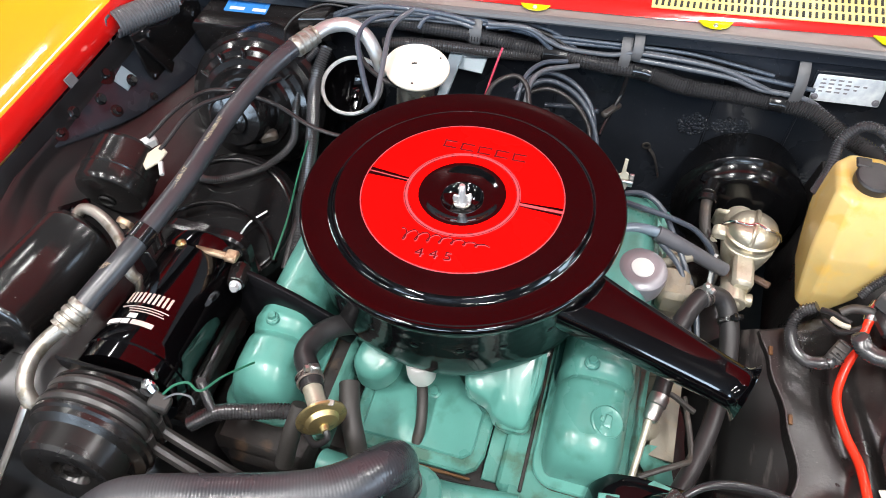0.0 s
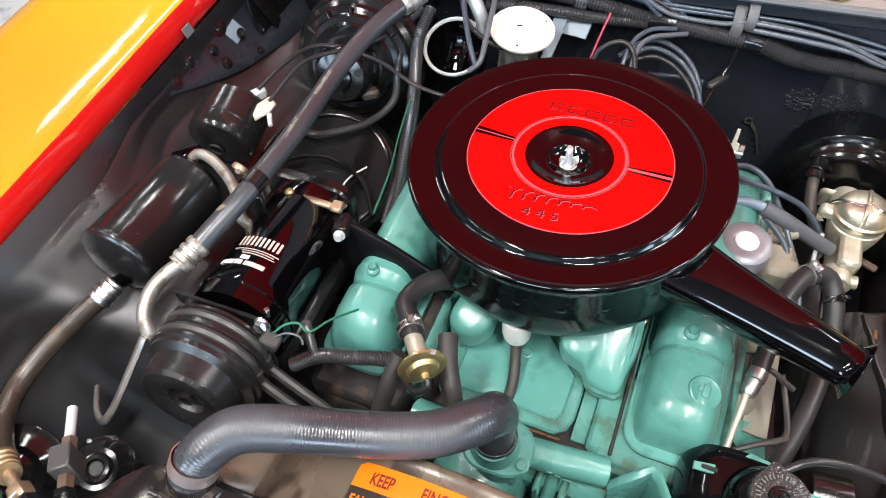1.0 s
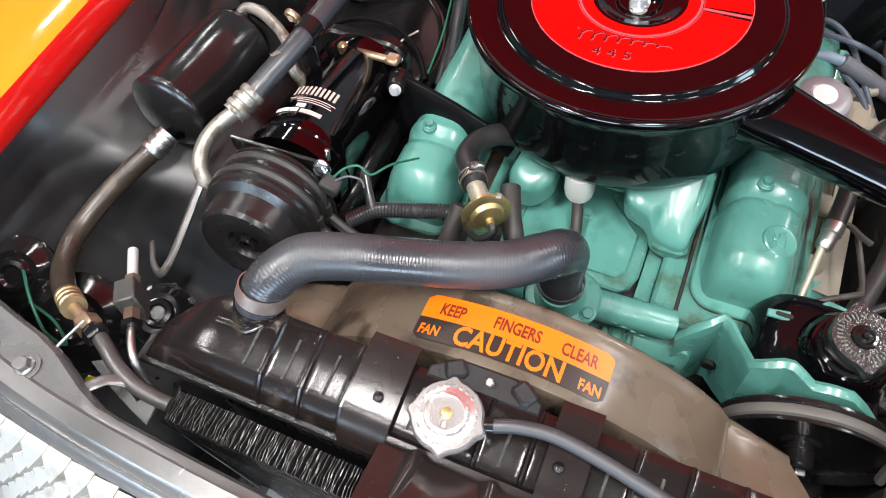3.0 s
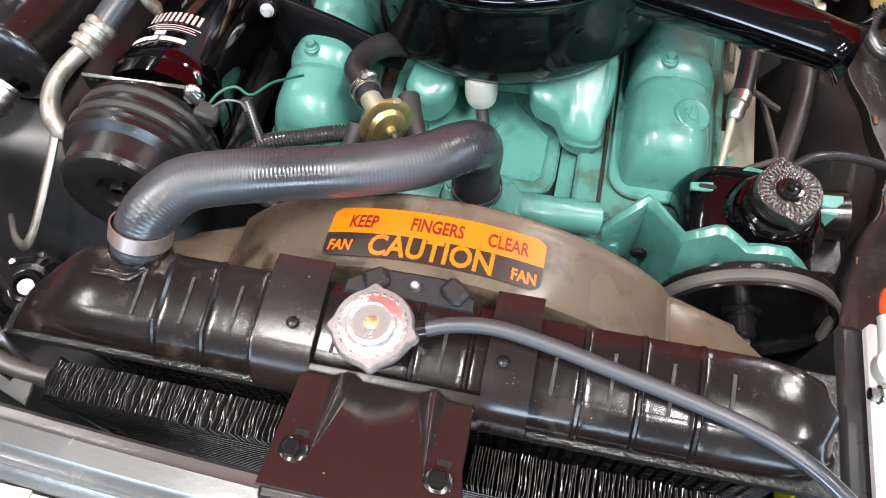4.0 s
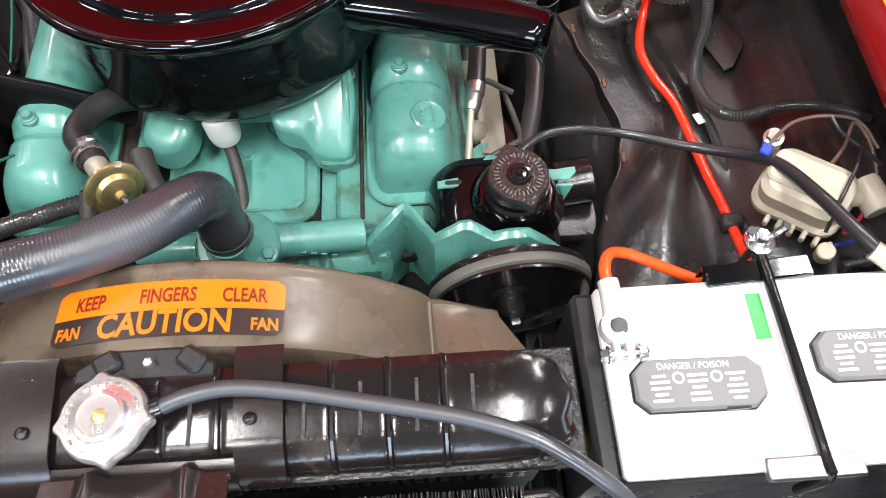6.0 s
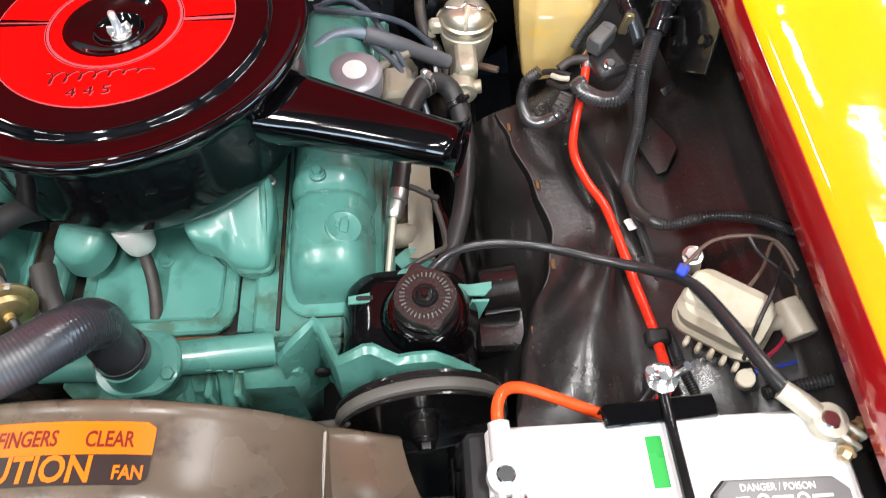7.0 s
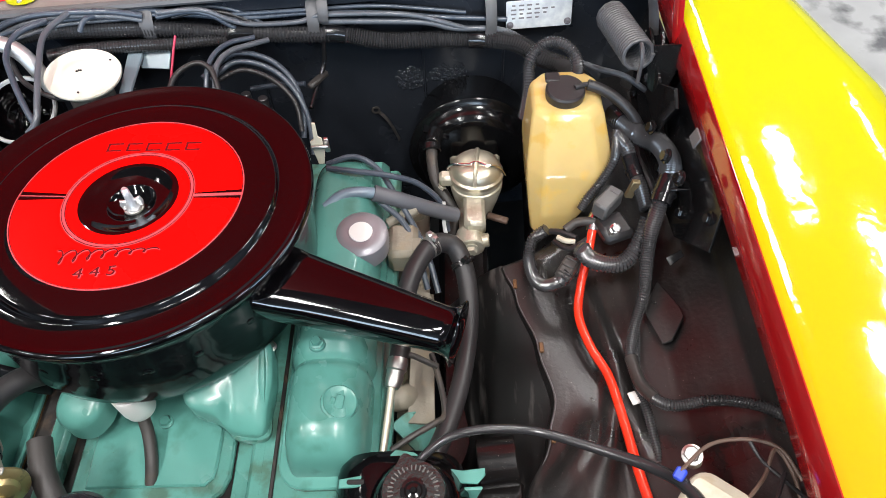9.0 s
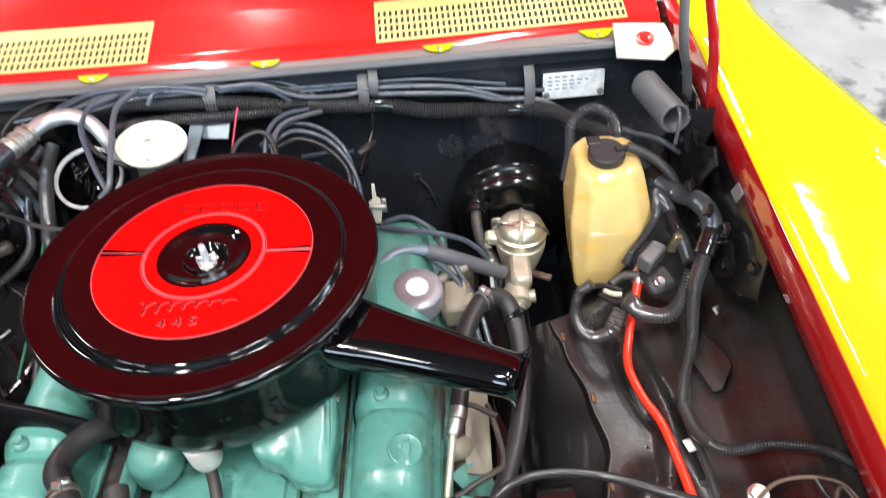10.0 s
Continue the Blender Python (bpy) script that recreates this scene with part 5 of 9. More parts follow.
# ---- upper radiator hose ----
HP = [(-0.2565, -0.563, 0.890), (-0.2525, -0.555, 0.912), (-0.243, -0.535, 0.931), (-0.221, -0.507, 0.9385), (-0.188, -0.490, 0.936), (-0.132, -0.470, 0.928), (-0.069, -0.447, 0.918), (-0.022, -0.424, 0.910), (0.010, -0.392, 0.895), (0.024, -0.363, 0.862), (0.022, -0.361, 0.815), (0.022, -0.362, 0.772)]
hose = thing("radiator_hose", (-0.11, -0.45, 0.77), "finely ribbed black upper radiator hose", "hose")
part("hose_body", Geo().tube(HP, [0.0260, 0.0258, 0.0258, 0.0258, 0.0255, 0.0252, 0.0252, 0.0256, 0.0262, 0.0265, 0.0262, 0.0262], 32, 0.006, 0.00012, 0.0034), HOSE_RUBBER, hose, sharp=80)


def band(p, d, r, w, parent, ma, screw=None, screw_ma=None):
    m = aim(p, d)
    g = Geo().lathe([(r, -w / 2), (r + 0.0016, -w / 2), (r + 0.0016, w / 2), (r, w / 2)], m, 32)
    c = part("clamp", g, ma, parent, "worm-drive hose clamp")
    if screw is not None:
        a = radians(screw)
        q = m @ Vector(((r + 0.005) * math.cos(a), (r + 0.005) * math.sin(a), 0))
        tan = m.to_3x3() @ Vector((-math.sin(a), math.cos(a), 0))
        part("clamp_screw", Geo().box(q, (0.011, w * 0.9, 0.012), 0.002, axes(q, tan, d).to_3x3()).bolt(q + tan * 0.006, tan, 0.0062, True, 0.008), screw_ma or ma, c, "worm screw")
        g = Geo()
        for k in range(14):
            b = a + 0.35 + k * 0.11
            qq = m @ Vector(((r + 0.0018) * math.cos(b), (r + 0.0018) * math.sin(b), 0))
            g.box(qq, (0.0012, w * 0.6, 0.001), 0.0002, axes(qq, m.to_3x3() @ Vector((-math.sin(b), math.cos(b), 0)), d).to_3x3())
        part("slotted_band", g, BLACK_SATIN, c)
    return c


CLAMP_PINK = mat("bright_clamp_band", (0.52, 0.42, 0.38), 0.36, metal=0.85, var=0.15, scale=30)
band((-0.2505, -0.5490, 0.9205), (0.25, 0.52, 0.82), 0.0264, 0.016, hose, CLAMP_PINK, 300, BRASS_NUT)
band((0.022, -0.362, 0.786), (0, 0, 1), 0.0278, 0.012, hose, HOSE_RUBBER)

# ---- fan shroud ----
sh = thing("fan_shroud", (0.01, -0.5, 0.36), "brown grey plastic fan shroud with caution sticker", "fan shroud")


def arch(x, R, zc):
    return zc + math.sqrt(max(0.0, R * R - (x - 0.008) ** 2))


def shroud_row(y, R, zc, wing_z, wing_x, kx):
    row = []
    for i in range(8):
        t = i / 7
        row.append(Vector((lerp(0.008 - wing_x, 0.008 - kx - 0.012, t), y, lerp(wing_z, arch(0.008 - kx, R, zc) - 0.022, t ** 0.8))))
    for i in range(41):
        x = 0.008 + lerp(-kx, kx, i / 40)
        row.append(Vector((x, y, arch(x, R, zc))))
    for i in range(8):
        t = i / 7
        row.append(Vector((lerp(0.008 + kx + 0.012, 0.008 + wing_x, t), y, lerp(arch(0.008 + kx, R, zc) - 0.022, wing_z, t ** 1.25))))
    return row


rows = [shroud_row(-0.450, 0.292, 0.598, 0.70, 0.300, 0.222), shroud_row(-0.4515, 0.2985, 0.598, 0.72, 0.305, 0.224), shroud_row(-0.455, 0.3015, 0.598, 0.735, 0.308, 0.226), shroud_row(-0.460, 0.3020, 0.5985, 0.745, 0.310, 0.226),
        shroud_row(-0.4625, 0.3002, 0.599, 0.748, 0.311, 0.226), shroud_row(-0.470, 0.3000, 0.600, 0.750, 0.312, 0.226), shroud_row(-0.505, 0.2995, 0.604, 0.790, 0.320, 0.229), shroud_row(-0.531, 0.2990, 0.608, 0.815, 0.328, 0.232),
        shroud_row(-0.5385, 0.2985, 0.6075, 0.82, 0.331, 0.233), shroud_row(-0.5425, 0.294, 0.605, 0.82, 0.332, 0.233), shroud_row(-0.545, 0.274, 0.595, 0.80, 0.332, 0.230)]
shroud = part("shroud_shell", Geo().sheet(rows, 0.003), SHROUD, sh, sharp=42)
for x in (-0.226, 0.242):
    part("rib", Geo().tube([(x, -0.535, arch(x, 0.298, 0.608) - 0.006), (x, -0.50, arch(x, 0.2985, 0.604) - 0.006), (x, -0.46, arch(x, 0.299, 0.599) - 0.006)], 0.004, 8, 0.01), SHROUD, shroud)
part("shroud_wall", Geo().sheet([[Vector((0.008 + 0.285 * math.cos(radians(a)), yy, 0.605 + 0.285 * math.sin(radians(a)))) for a in range(180, 361, 6)] for yy in (-0.545, -0.455)], 0.003), SHROUD, sh)


# sticker that follows the shroud's cone
def shroud_pt(x, v, lift):
    """v: 0 at the sticker's front edge, 1 at its back edge."""
    y = lerp(-0.5285, -0.4735, v)
    u = (y + 0.531) / (-0.470 + 0.531)
    R, zc = lerp(0.2990, 0.3000, u), lerp(0.608, 0.600, u)
    x = 0.008 + x
    return Vector((x, y, arch(x, R, zc) + lift))


def sticker(name, x0, x1, v0, v1, ma, lift, label=""):
    """A strip that follows the shroud; its outer corners are rounded."""
    n, rows = 24, []
    for j in range(7):
        v = lerp(v0, v1, j / 6)
        e = max(0.0, abs(v - 0.5) - 0.36) / 0.14
        cut = 0.0075 * (1 - math.sqrt(max(0.0, 1 - e * e)))
        rows.append([shroud_pt(lerp(x0 + cut, x1 - cut, i / n), v, lift) for i in range(n + 1)])
    return part(name, Geo().sheet(rows, 0.0004), ma, shroud, label, sharp=60)


STICKER_RED = mat("dark_red_sticker_print", (0.16, 0.012, 0.006), 0.42)
sticker("caution_sticker", -0.100, 0.104, 0.0, 0.47, STICKER_BLACK, 0.0012, "black half of the caution sticker")
sticker("caution_sticker", -0.100, 0.104, 0.472, 1.0, ORANGE, 0.0012, "orange half of the caution sticker")


def curved_letters(text, size, x, v, ma, squeeze, bold=0.0):
    y = lerp(-0.5285, -0.4735, v)
    p0, p1 = shroud_pt(x - 0.003, v, 0.0018), shroud_pt(x + 0.003, v, 0.0018)
    q0, q1 = shroud_pt(x, v - 0.05, 0.0018), shroud_pt(x, v + 0.05, 0.0018)
    m = axes((p0 + p1) / 2, p1 - p0, q1 - q0)
    cu = bpy.data.curves.new("lettering", "FONT")
    cu.body, cu.size, cu.extrude, cu.align_x, cu.align_y, cu.resolution_u, cu.offset = text, size, 0.0003, "CENTER", "CENTER", 3, bold
    tmp = bpy.data.objects.new("lettering", cu)
    me = bpy.data.meshes.new_from_object(tmp)
    bpy.data.objects.remove(tmp)
    me.materials.clear()
    me.materials.append(ma)
    R = 0.292
    for w in me.vertices:
        lx = w.co.x * squeeze
        co = m @ Vector((lx, w.co.y, w.co.z - (lx * lx) / (2 * R)))
        w.co = co - BASE[shroud.name]
    ob = new("lettering", me)
    ob.parent = shroud
    BASE[ob.name] = BASE[shroud.name]


curved_letters("CAUTION", 0.0315, 0.003, 0.235, ORANGE, 0.82, 0.0007)
curved_letters("FAN", 0.0165, -0.0835, 0.20, ORANGE, 0.78, 0.0004)
curved_letters("FAN", 0.0165, 0.0885, 0.18, ORANGE, 0.78, 0.0004)
curved_letters("KEEP", 0.0200, -0.067, 0.70, STICKER_RED, 0.66, 0.0004)
curved_letters("FINGERS", 0.0200, 0.004, 0.72, STICKER_RED, 0.66, 0.0004)
curved_letters("CLEAR", 0.0200, 0.070, 0.70, STICKER_RED, 0.66, 0.0004)

# ---- condenser in front of the radiator ----
FIN_BLACK = mat("black_fin_paint", (0.030, 0.029, 0.029), 0.22, bump=0.2, specks=0.6)
cond = thing("condenser", (0.005, -0.682, 0.36), "black finned air conditioning condenser", "condenser")
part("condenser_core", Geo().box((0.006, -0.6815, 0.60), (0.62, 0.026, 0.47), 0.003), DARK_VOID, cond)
for i in range(238):
    x = -0.305 + i * 0.0026
    if -0.045 < x < 0.078:
        continue
    top = 0.868 + random.uniform(-0.0045, 0.003)
    j = random.uniform(-0.003, 0.003)
    w1, w2, lean_ = random.uniform(0, 6.28), random.uniform(0.0001, 0.0005), random.uniform(-0.0010, 0.0014)
    n = 8
    rows = []
    for k in range(n):
        t = k / (n - 1)
        y = lerp(-0.666, -0.698, t)
        xx = x + w2 * math.sin(t * 7.5 + w1) + j * 0.4 * t
        rows.append([Vector((xx, y, 0.80)), Vector((xx + lean_ * 0.3, y, top - 0.010)), Vector((xx + lean_, y, top - 0.003 * abs(t - 0.5) + 0.0012 * math.sin(t * 11 + w1)))])
    part("fin", Geo().sheet(rows, 0.0008), FIN_BLACK, cond)
for i in range(24):
    part("tube", Geo().box((0.006, -0.6965, 0.835 - i * 0.012), (0.62, 0.004, 0.005), 0.001), BLACK_SATIN, cond)
for z in (0.862, 0.835, 0.808):
    part("return_bend", Geo().tube([(0.31, -0.674, z), (0.335, -0.674, z), (0.340, -0.684, z), (0.333, -0.694, z), (0.31, -0.694, z)], 0.006, 10, 0.006), BLACK_SEMI, cond)
for x in (-0.308, 0.318):
    part("end_plate", Geo().box((x, -0.682, 0.70), (0.003, 0.040, 0.33), 0.001), BLACK_SEMI, cond)

# middle support bracket with two bolts
sb = thing("support_bracket", (0.012, -0.70, 0.90), "black stamped radiator support bracket with two bolts", "bracket")
m = axes((0.004, -0.700, 0.9215), (1, 0, -0.035), (0, 1, -0.40))
g = Geo().prism([(-0.074, 0.060), (-0.030, 0.060), (0.030, 0.060), (0.073, 0.060), (0.0745, 0.0), (0.083, -0.045), (-0.070, -0.045), (-0.072, 0.0)], 0.003, m, 0.001)
sbp = part("bracket_plate", g, BRACKET_BLACK, sb)
for x0, x1 in ((-0.036, -0.041), (0.038, 0.047)):
    rows = []
    for k in range(9):
        t = k / 8
        w, h = lerp(0.0125, 0.001, t), lerp(0.0085, 0.0005, t)
        c = m @ Vector((lerp(x0, x1, t), lerp(0.061, -0.012, t), 0.0028))
        ux, uz = m.to_3x3() @ Vector((1, 0, 0)), m.to_3x3() @ Vector((0, 0, 1))
        rows.append([c + ux * (w * u) + uz * (h * v) for u, v in ((-1.0, 0.0), (-0.62, 0.25), (-0.25, 0.9), (0.0, 1.0), (0.25, 0.9), (0.62, 0.25), (1.0, 0.0))])
    part("stamped_rib", Geo().sheet(rows, 0.0015), BRACKET_BLACK, sbp, sharp=60)
part("bracket_lip", Geo().box(m @ Vector((0.0, 0.060, -0.006)), (0.146, 0.003, 0.016), 0.001, m.to_3x3()), BRACKET_BLACK, sbp)
for bx in (-0.0530, 0.0585):
    q = m @ Vector((bx, -0.0125, 0.003))
    part("slot", Geo().tube([q + Vector((0.0, -0.004, 0.0)), q + Vector((0.001, 0.017, -0.0068))], 0.006, 10, 0.01, flat=0.12), DARK_VOID, sbp)
    part("bolt", Geo().lathe([(0, 0), (0.0115, 0), (0.0115, 0.0015), (0.009, 0.003), (0, 0.003)], aim(q, (0, 0.1, 1)), 20).bolt(q, (0, 0.1, 1), 0.0095, False, 0.0075), BLACK_SATIN, sb, "black hex bolt")
g = Geo().box((0.010, -0.744, 0.914), (0.15, 0.012, 0.04), 0.003)
part("bracket_foot", g, BRACKET_BLACK, sb)

# ---- battery ----
bt = thing("battery", (0.553, -0.568, 0.62), "white-topped car battery with black sides and green label", "battery")
BX, BY = 0.553, -0.578
part("case", Geo().box((BX, BY, 0.74), (0.346, 0.182, 0.212), 0.006), BATTERY_BLACK, bt, "black battery case")
part("case_top", Geo().box((BX + 0.008, BY, 0.8535), (0.322, 0.178, 0.015), 0.004), WHITE_PLASTIC, bt, "white battery top")
part("side_label", Geo().box((BX + 0.02, BY - 0.0885, 0.80), (0.27, 0.002, 0.06), 0.0005), WHITE_PLASTIC, bt)
part("side_label", Geo().box((BX - 0.035, BY - 0.0898, 0.805), (0.11, 0.0015, 0.042), 0.0004), GREEN_LABEL, bt, "green label block")
part("side_label", Geo().box((BX - 0.115, BY - 0.0898, 0.805), (0.05, 0.0015, 0.012), 0.0004), RED_CABLE, bt, "small red label mark")
part("top_label", Geo().box((BX - 0.003, BY + 0.050, 0.8606), (0.015, 0.046, 0.0012), 0.0003), GREEN_LABEL, bt, "green label strip")
for vx, vy in ((0.478, -0.590), (0.648, -0.573)):
    m = Matrix.Translation((vx, vy, 0.860)) @ Matrix.Rotation(radians(-1), 4, "Z")
    poly = [(-0.058, -0.012), (-0.046, -0.023), (0.046, -0.023), (0.058, -0.012), (0.058, 0.012), (0.046, 0.023), (-0.046, 0.023), (-0.058, 0.012)]
    vcap = part("vent_cap", Geo().prism(poly, 0.011, m, 0.002), BATTERY_GREY, bt, "grey eight-sided vent cap with moulded warnings")
    part("cap_skirt", Geo().prism([(x * 1.03, y * 1.06) for x, y in poly], 0.004, m, 0.001), BATTERY_BLACK, vcap)
    letters("lettering", "DANGER / POISON", 0.0085, m @ Matrix.Translation((-0.004, 0.0155, 0.0112)), PALE, vcap, "moulded warning line", 0.0004, 0.9)
    g = Geo()
    for c in range(3):
        for r in range(5):
            g.box(m @ Vector((-0.036 + c * 0.034, 0.007 - r * 0.0055, 0.0113)), (0.018 if (c + r) % 3 else 0.012, 0.0026, 0.0007), 0.0002)
    for c in range(2):
        g.lathe([(0.0035, 0.0111), (0.0035, 0.0118), (0.0055, 0.0118), (0.0055, 0.0111)], m @ Matrix.Translation((-0.019 + c * 0.034, 0.005, 0)), 14)
    tagged(part("moulded_text", g, PALE, vcap, "pale moulded text bars"), kind="stuff")
    part("pry_slot", Geo().box(m @ Vector((0.030, -0.0225, 0.007)), (0.022, 0.004, 0.006), 0.001), BATTERY_BLACK, vcap)
# posts and terminals
part("post", Geo().cyl((0.414, -0.535, 0.858), (0.414, -0.535, 0.877), 0.009, 0.0085), CHROME, bt, "lead battery post")
part("post", Geo().cyl((0.705, -0.505, 0.858), (0.705, -0.505, 0.877), 0.009, 0.0085), CHROME, bt, "lead battery post")


LEAD = mat("bright_lead_clamp", (0.74, 0.74, 0.73), 0.42, metal=0.35, var=0.08, bump=0.1)


def terminal(name, c, d, ma, label):
    """Clamp round a post, its cable tail along d."""
    t = thing(name, (c[0], c[1], 0.86), label, "battery terminal")
    d = Vector(d).normalized()
    sdir = Vector((-d.y, d.x, 0))
    c = Vector(c)
    g = Geo().lathe([(0.0085, -0.007), (0.0155, -0.007), (0.017, -0.004), (0.016, 0.007), (0.0085, 0.008)], Matrix.Translation(c), 28)
    part("clamp_ring", g, ma, t)
    part("post_top", Geo().cyl(c + Vector((0, 0, -0.01)), c + Vector((0, 0, 0.0095)), 0.0086), CHROME, t)
    mx = axes(c, d, sdir).to_3x3()
    part("jaw", Geo().box(c - d * 0.021 + sdir * 0.006, (0.022, 0.006, 0.015), 0.002, mx), ma, t)
    part("jaw", Geo().box(c - d * 0.021 - sdir * 0.006, (0.022, 0.006, 0.015), 0.002, mx), ma, t)
    part("pinch_bolt", Geo().cyl(c - d * 0.024 - sdir * 0.022, c - d * 0.024 + sdir * 0.022, 0.0042, seg=12).bolt(c - d * 0.024 + sdir * 0.013, sdir, 0.0078, True, 0.009).bolt(c - d * 0.024 - sdir * 0.013, -sdir, 0.0078, True, 0.009), BRASS_NUT if ma is ALLOY else CHROME, t, "hex pinch bolt")
    part("cable_barrel", Geo().tube([c + d * 0.012, c + d * 0.026 + Vector((0, 0, 0.003)), c + d * 0.046 + Vector((0, 0, 0.004))], [0.011, 0.0105, 0.0098], 14, 0.008), ma, t)
    return t


terminal("positive_terminal", (0.414, -0.535, 0.871), (-0.05, 1, 0), LEAD, "bright plated battery clamp on the positive post")
terminal("negative_terminal", (0.705, -0.505, 0.871), (-0.78, 0.72, 0), ALLOY, "dull lead battery clamp on the negative post")
# hold-down strap
hd = thing("battery_hold_down", (0.566, -0.55, 0.86), "black rod battery hold-down with wing nut", "hold-down")
part("rod", Geo().tube([(0.566, -0.462, 0.868), (0.566, -0.50, 0.870), (0.568, -0.58, 0.869), (0.570, -0.66, 0.867), (0.571, -0.675, 0.862), (0.571, -0.677, 0.80)], 0.0052, 10, 0.01), BLACK_SEMI, hd)
part("clip_plate", Geo().box((0.560, -0.484, 0.8645), (0.105, 0.022, 0.008), 0.002, Matrix.Rotation(radians(3), 3, "Z")).box((0.560, -0.4745, 0.855), (0.105, 0.003, 0.022), 0.001, Matrix.Rotation(radians(3), 3, "Z")), BLACK_GLOSS, hd, "black clip plate")
part("clip_plate", Geo().box((0.560, -0.667, 0.8645), (0.085, 0.020, 0.008), 0.002), ZINC, hd, "dull metal clip plate")
part("stud", Geo().cyl((0.566, -0.456, 0.70), (0.566, -0.456, 0.880), 0.004, seg=10), ZINC, hd)
part("washer", Geo().lathe([(0, 0.872), (0.015, 0.872), (0.015, 0.8745), (0.009, 0.877), (0, 0.877)], Matrix.Translation((0.566, -0.456, 0)), 24), CHROME, hd, "bright washer")
part("wing_nut", Geo().lathe([(0, 0.876), (0.008, 0.876), (0.0065, 0.886), (0, 0.887)], Matrix.Translation((0.566, -0.456, 0)), 16).tube([(0.556, -0.456, 0.882), (0.552, -0.456, 0.890), (0.549, -0.457, 0.899)], 0.0042, 8, 0.004).tube([(0.576, -0.456, 0.882), (0.580, -0.455, 0.890), (0.583, -0.455, 0.899)], 0.0042, 8, 0.004), CHROME, hd, "bright wing nut")
part("tray", Geo().box((0.553, -0.575, 0.628), (0.37, 0.21, 0.012), 0.003), BLACK_SATIN, hd, "black battery tray")
part("tray_wall", Geo().box((0.372, -0.575, 0.66), (0.006, 0.21, 0.06), 0.002), BLACK_SATIN, hd)
# yellow scrap seen between radiator and battery
solo("yellow_tag", Geo().box((0.366, -0.62, 0.76), (0.002, 0.03, 0.06), 0.0005), YELLOW, "small yellow tag beside the battery", "tag")

# ---- power steering pump ----
ps = thing("power_steering_pump", (0.343, -0.345, 0.60), "black power steering pump with filler cap", "power steering pump")
m = aim((0.352, -0.325, 0.704), (0.0, -0.03, 1))
rows = []
for y, k in ((-0.384, 0.90), (-0.380, 0.97), (-0.372, 1.0), (-0.285, 1.0), (-0.272, 0.97), (-0.262, 0.88)):
    row = []
    for i in range(44):
        a = 2 * math.pi * i / 44
        c, s = math.cos(a), math.sin(a)
        row.append(Vector((0.330 + 0.080 * k * math.copysign(abs(c) ** 0.62, c), y, 0.688 + (0.078 if s > 0 else 0.09) * k * math.copysign(abs(s) ** 0.72, s))))
    rows.append(row)
part("pump_can", Geo().loft(rows), PAN_BLACK, ps, "gloss black pump reservoir can", sharp=40)
part("reservoir", Geo().lathe([(0.060, 0.048), (0.0545, 0.058), (0.051, 0.064), (0.0465, 0.074), (0.042, 0.078), (0, 0.078)], m, 44), BLACK_GLOSS, ps, "gloss black stepped filler neck")
part("filler_ring", Geo().lathe([(0.041, 0.070), (0.0385, 0.076), (0.0385, 0.084), (0.035, 0.087), (0.035, 0.094), (0.037, 0.096), (0.037, 0.100), (0, 0.100)], m, 36), BLACK_SEMI, ps)
rows = []
for z, k in ((0.099, 1.0), (0.110, 1.0), (0.1135, 0.96)):
    row = []
    for i in range(72):
        a = 2 * math.pi * i / 72
        ear = sum(0.009 * math.exp(-(((math.degrees(a) - e + 180) % 360 - 180) / 13.0) ** 2) for e in (105, 285))
        row.append(m @ Vector(((0.0345 + ear) * k * math.cos(a), (0.0345 + ear) * k * math.sin(a), z)))
    rows.append(row)
pcap = part("filler_cap", Geo().loft(rows), mat("worn_cap_gloss", (0.016, 0.0155, 0.015), 0.24, bump=0.5, fine=220, spec=0.9), ps, "black ribbed filler cap with moulded ring of marks", sharp=45)
part("cap_hub", Geo().lathe([(0.0145, 0.1135), (0.013, 0.1165), (0.010, 0.1170), (0.008, 0.115), (0.004, 0.116), (0.003, 0.119), (0, 0.119)], m, 24), BLACK_SEMI, pcap)
g = Geo()
for i in range(34):
    a = 2 * math.pi * i / 34
    q = m @ Vector((0.0250 * math.cos(a), 0.0250 * math.sin(a), 0.1140))
    g.box(q, (0.0060 if i % 5 else 0.003, 0.0017, 0.001), 0.0003, m.to_3x3() @ Matrix.Rotation(a, 3, "Z"))
part("moulded_ring", g, mat("dusty_black_mark", (0.10, 0.095, 0.09), 0.5), pcap)
# pulley, shaft and belt
m = aim((0.341, -0.420, 0.692), (0.08, -1, 0.02))
pu = part("pulley", Geo().lathe([(0, 0.004), (0.02, 0.004), (0.024, 0.0), (0.085, 0.004), (0.090, 0.004), (0.096, 0.012), (0.099, 0.013), (0.099, 0.010), (0.093, 0.0), (0.093, -0.004), (0.099, -0.012), (0.099, -0.015), (0.02, -0.015), (0, -0.015)], m, 56), BLACK_SATIN, ps, "black stamped pulley", sharp=30)
part("pulley_nut", Geo().cyl(m @ Vector((0, 0, 0)), m @ Vector((0, 0, 0.030)), 0.016).cyl(m @ Vector((0, 0, 0.008)), m @ Vector((0, 0, 0.012)), 0.018).bolt(m @ Vector((0, 0, 0.030)), m.to_3x3() @ Vector((0, 0, 1)), 0.013, True, 0.012), BLACK_SATIN, pu, "shaft nut")
part("shaft", Geo().cyl((0.341, -0.36, 0.692), (0.341, -0.418, 0.692), 0.03), BLACK_SATIN, ps)
beltm = mat("worn_belt_rubber", (0.085, 0.08, 0.073), 0.55, var=0.2, bump=0.2)
g = Geo()
pts = []
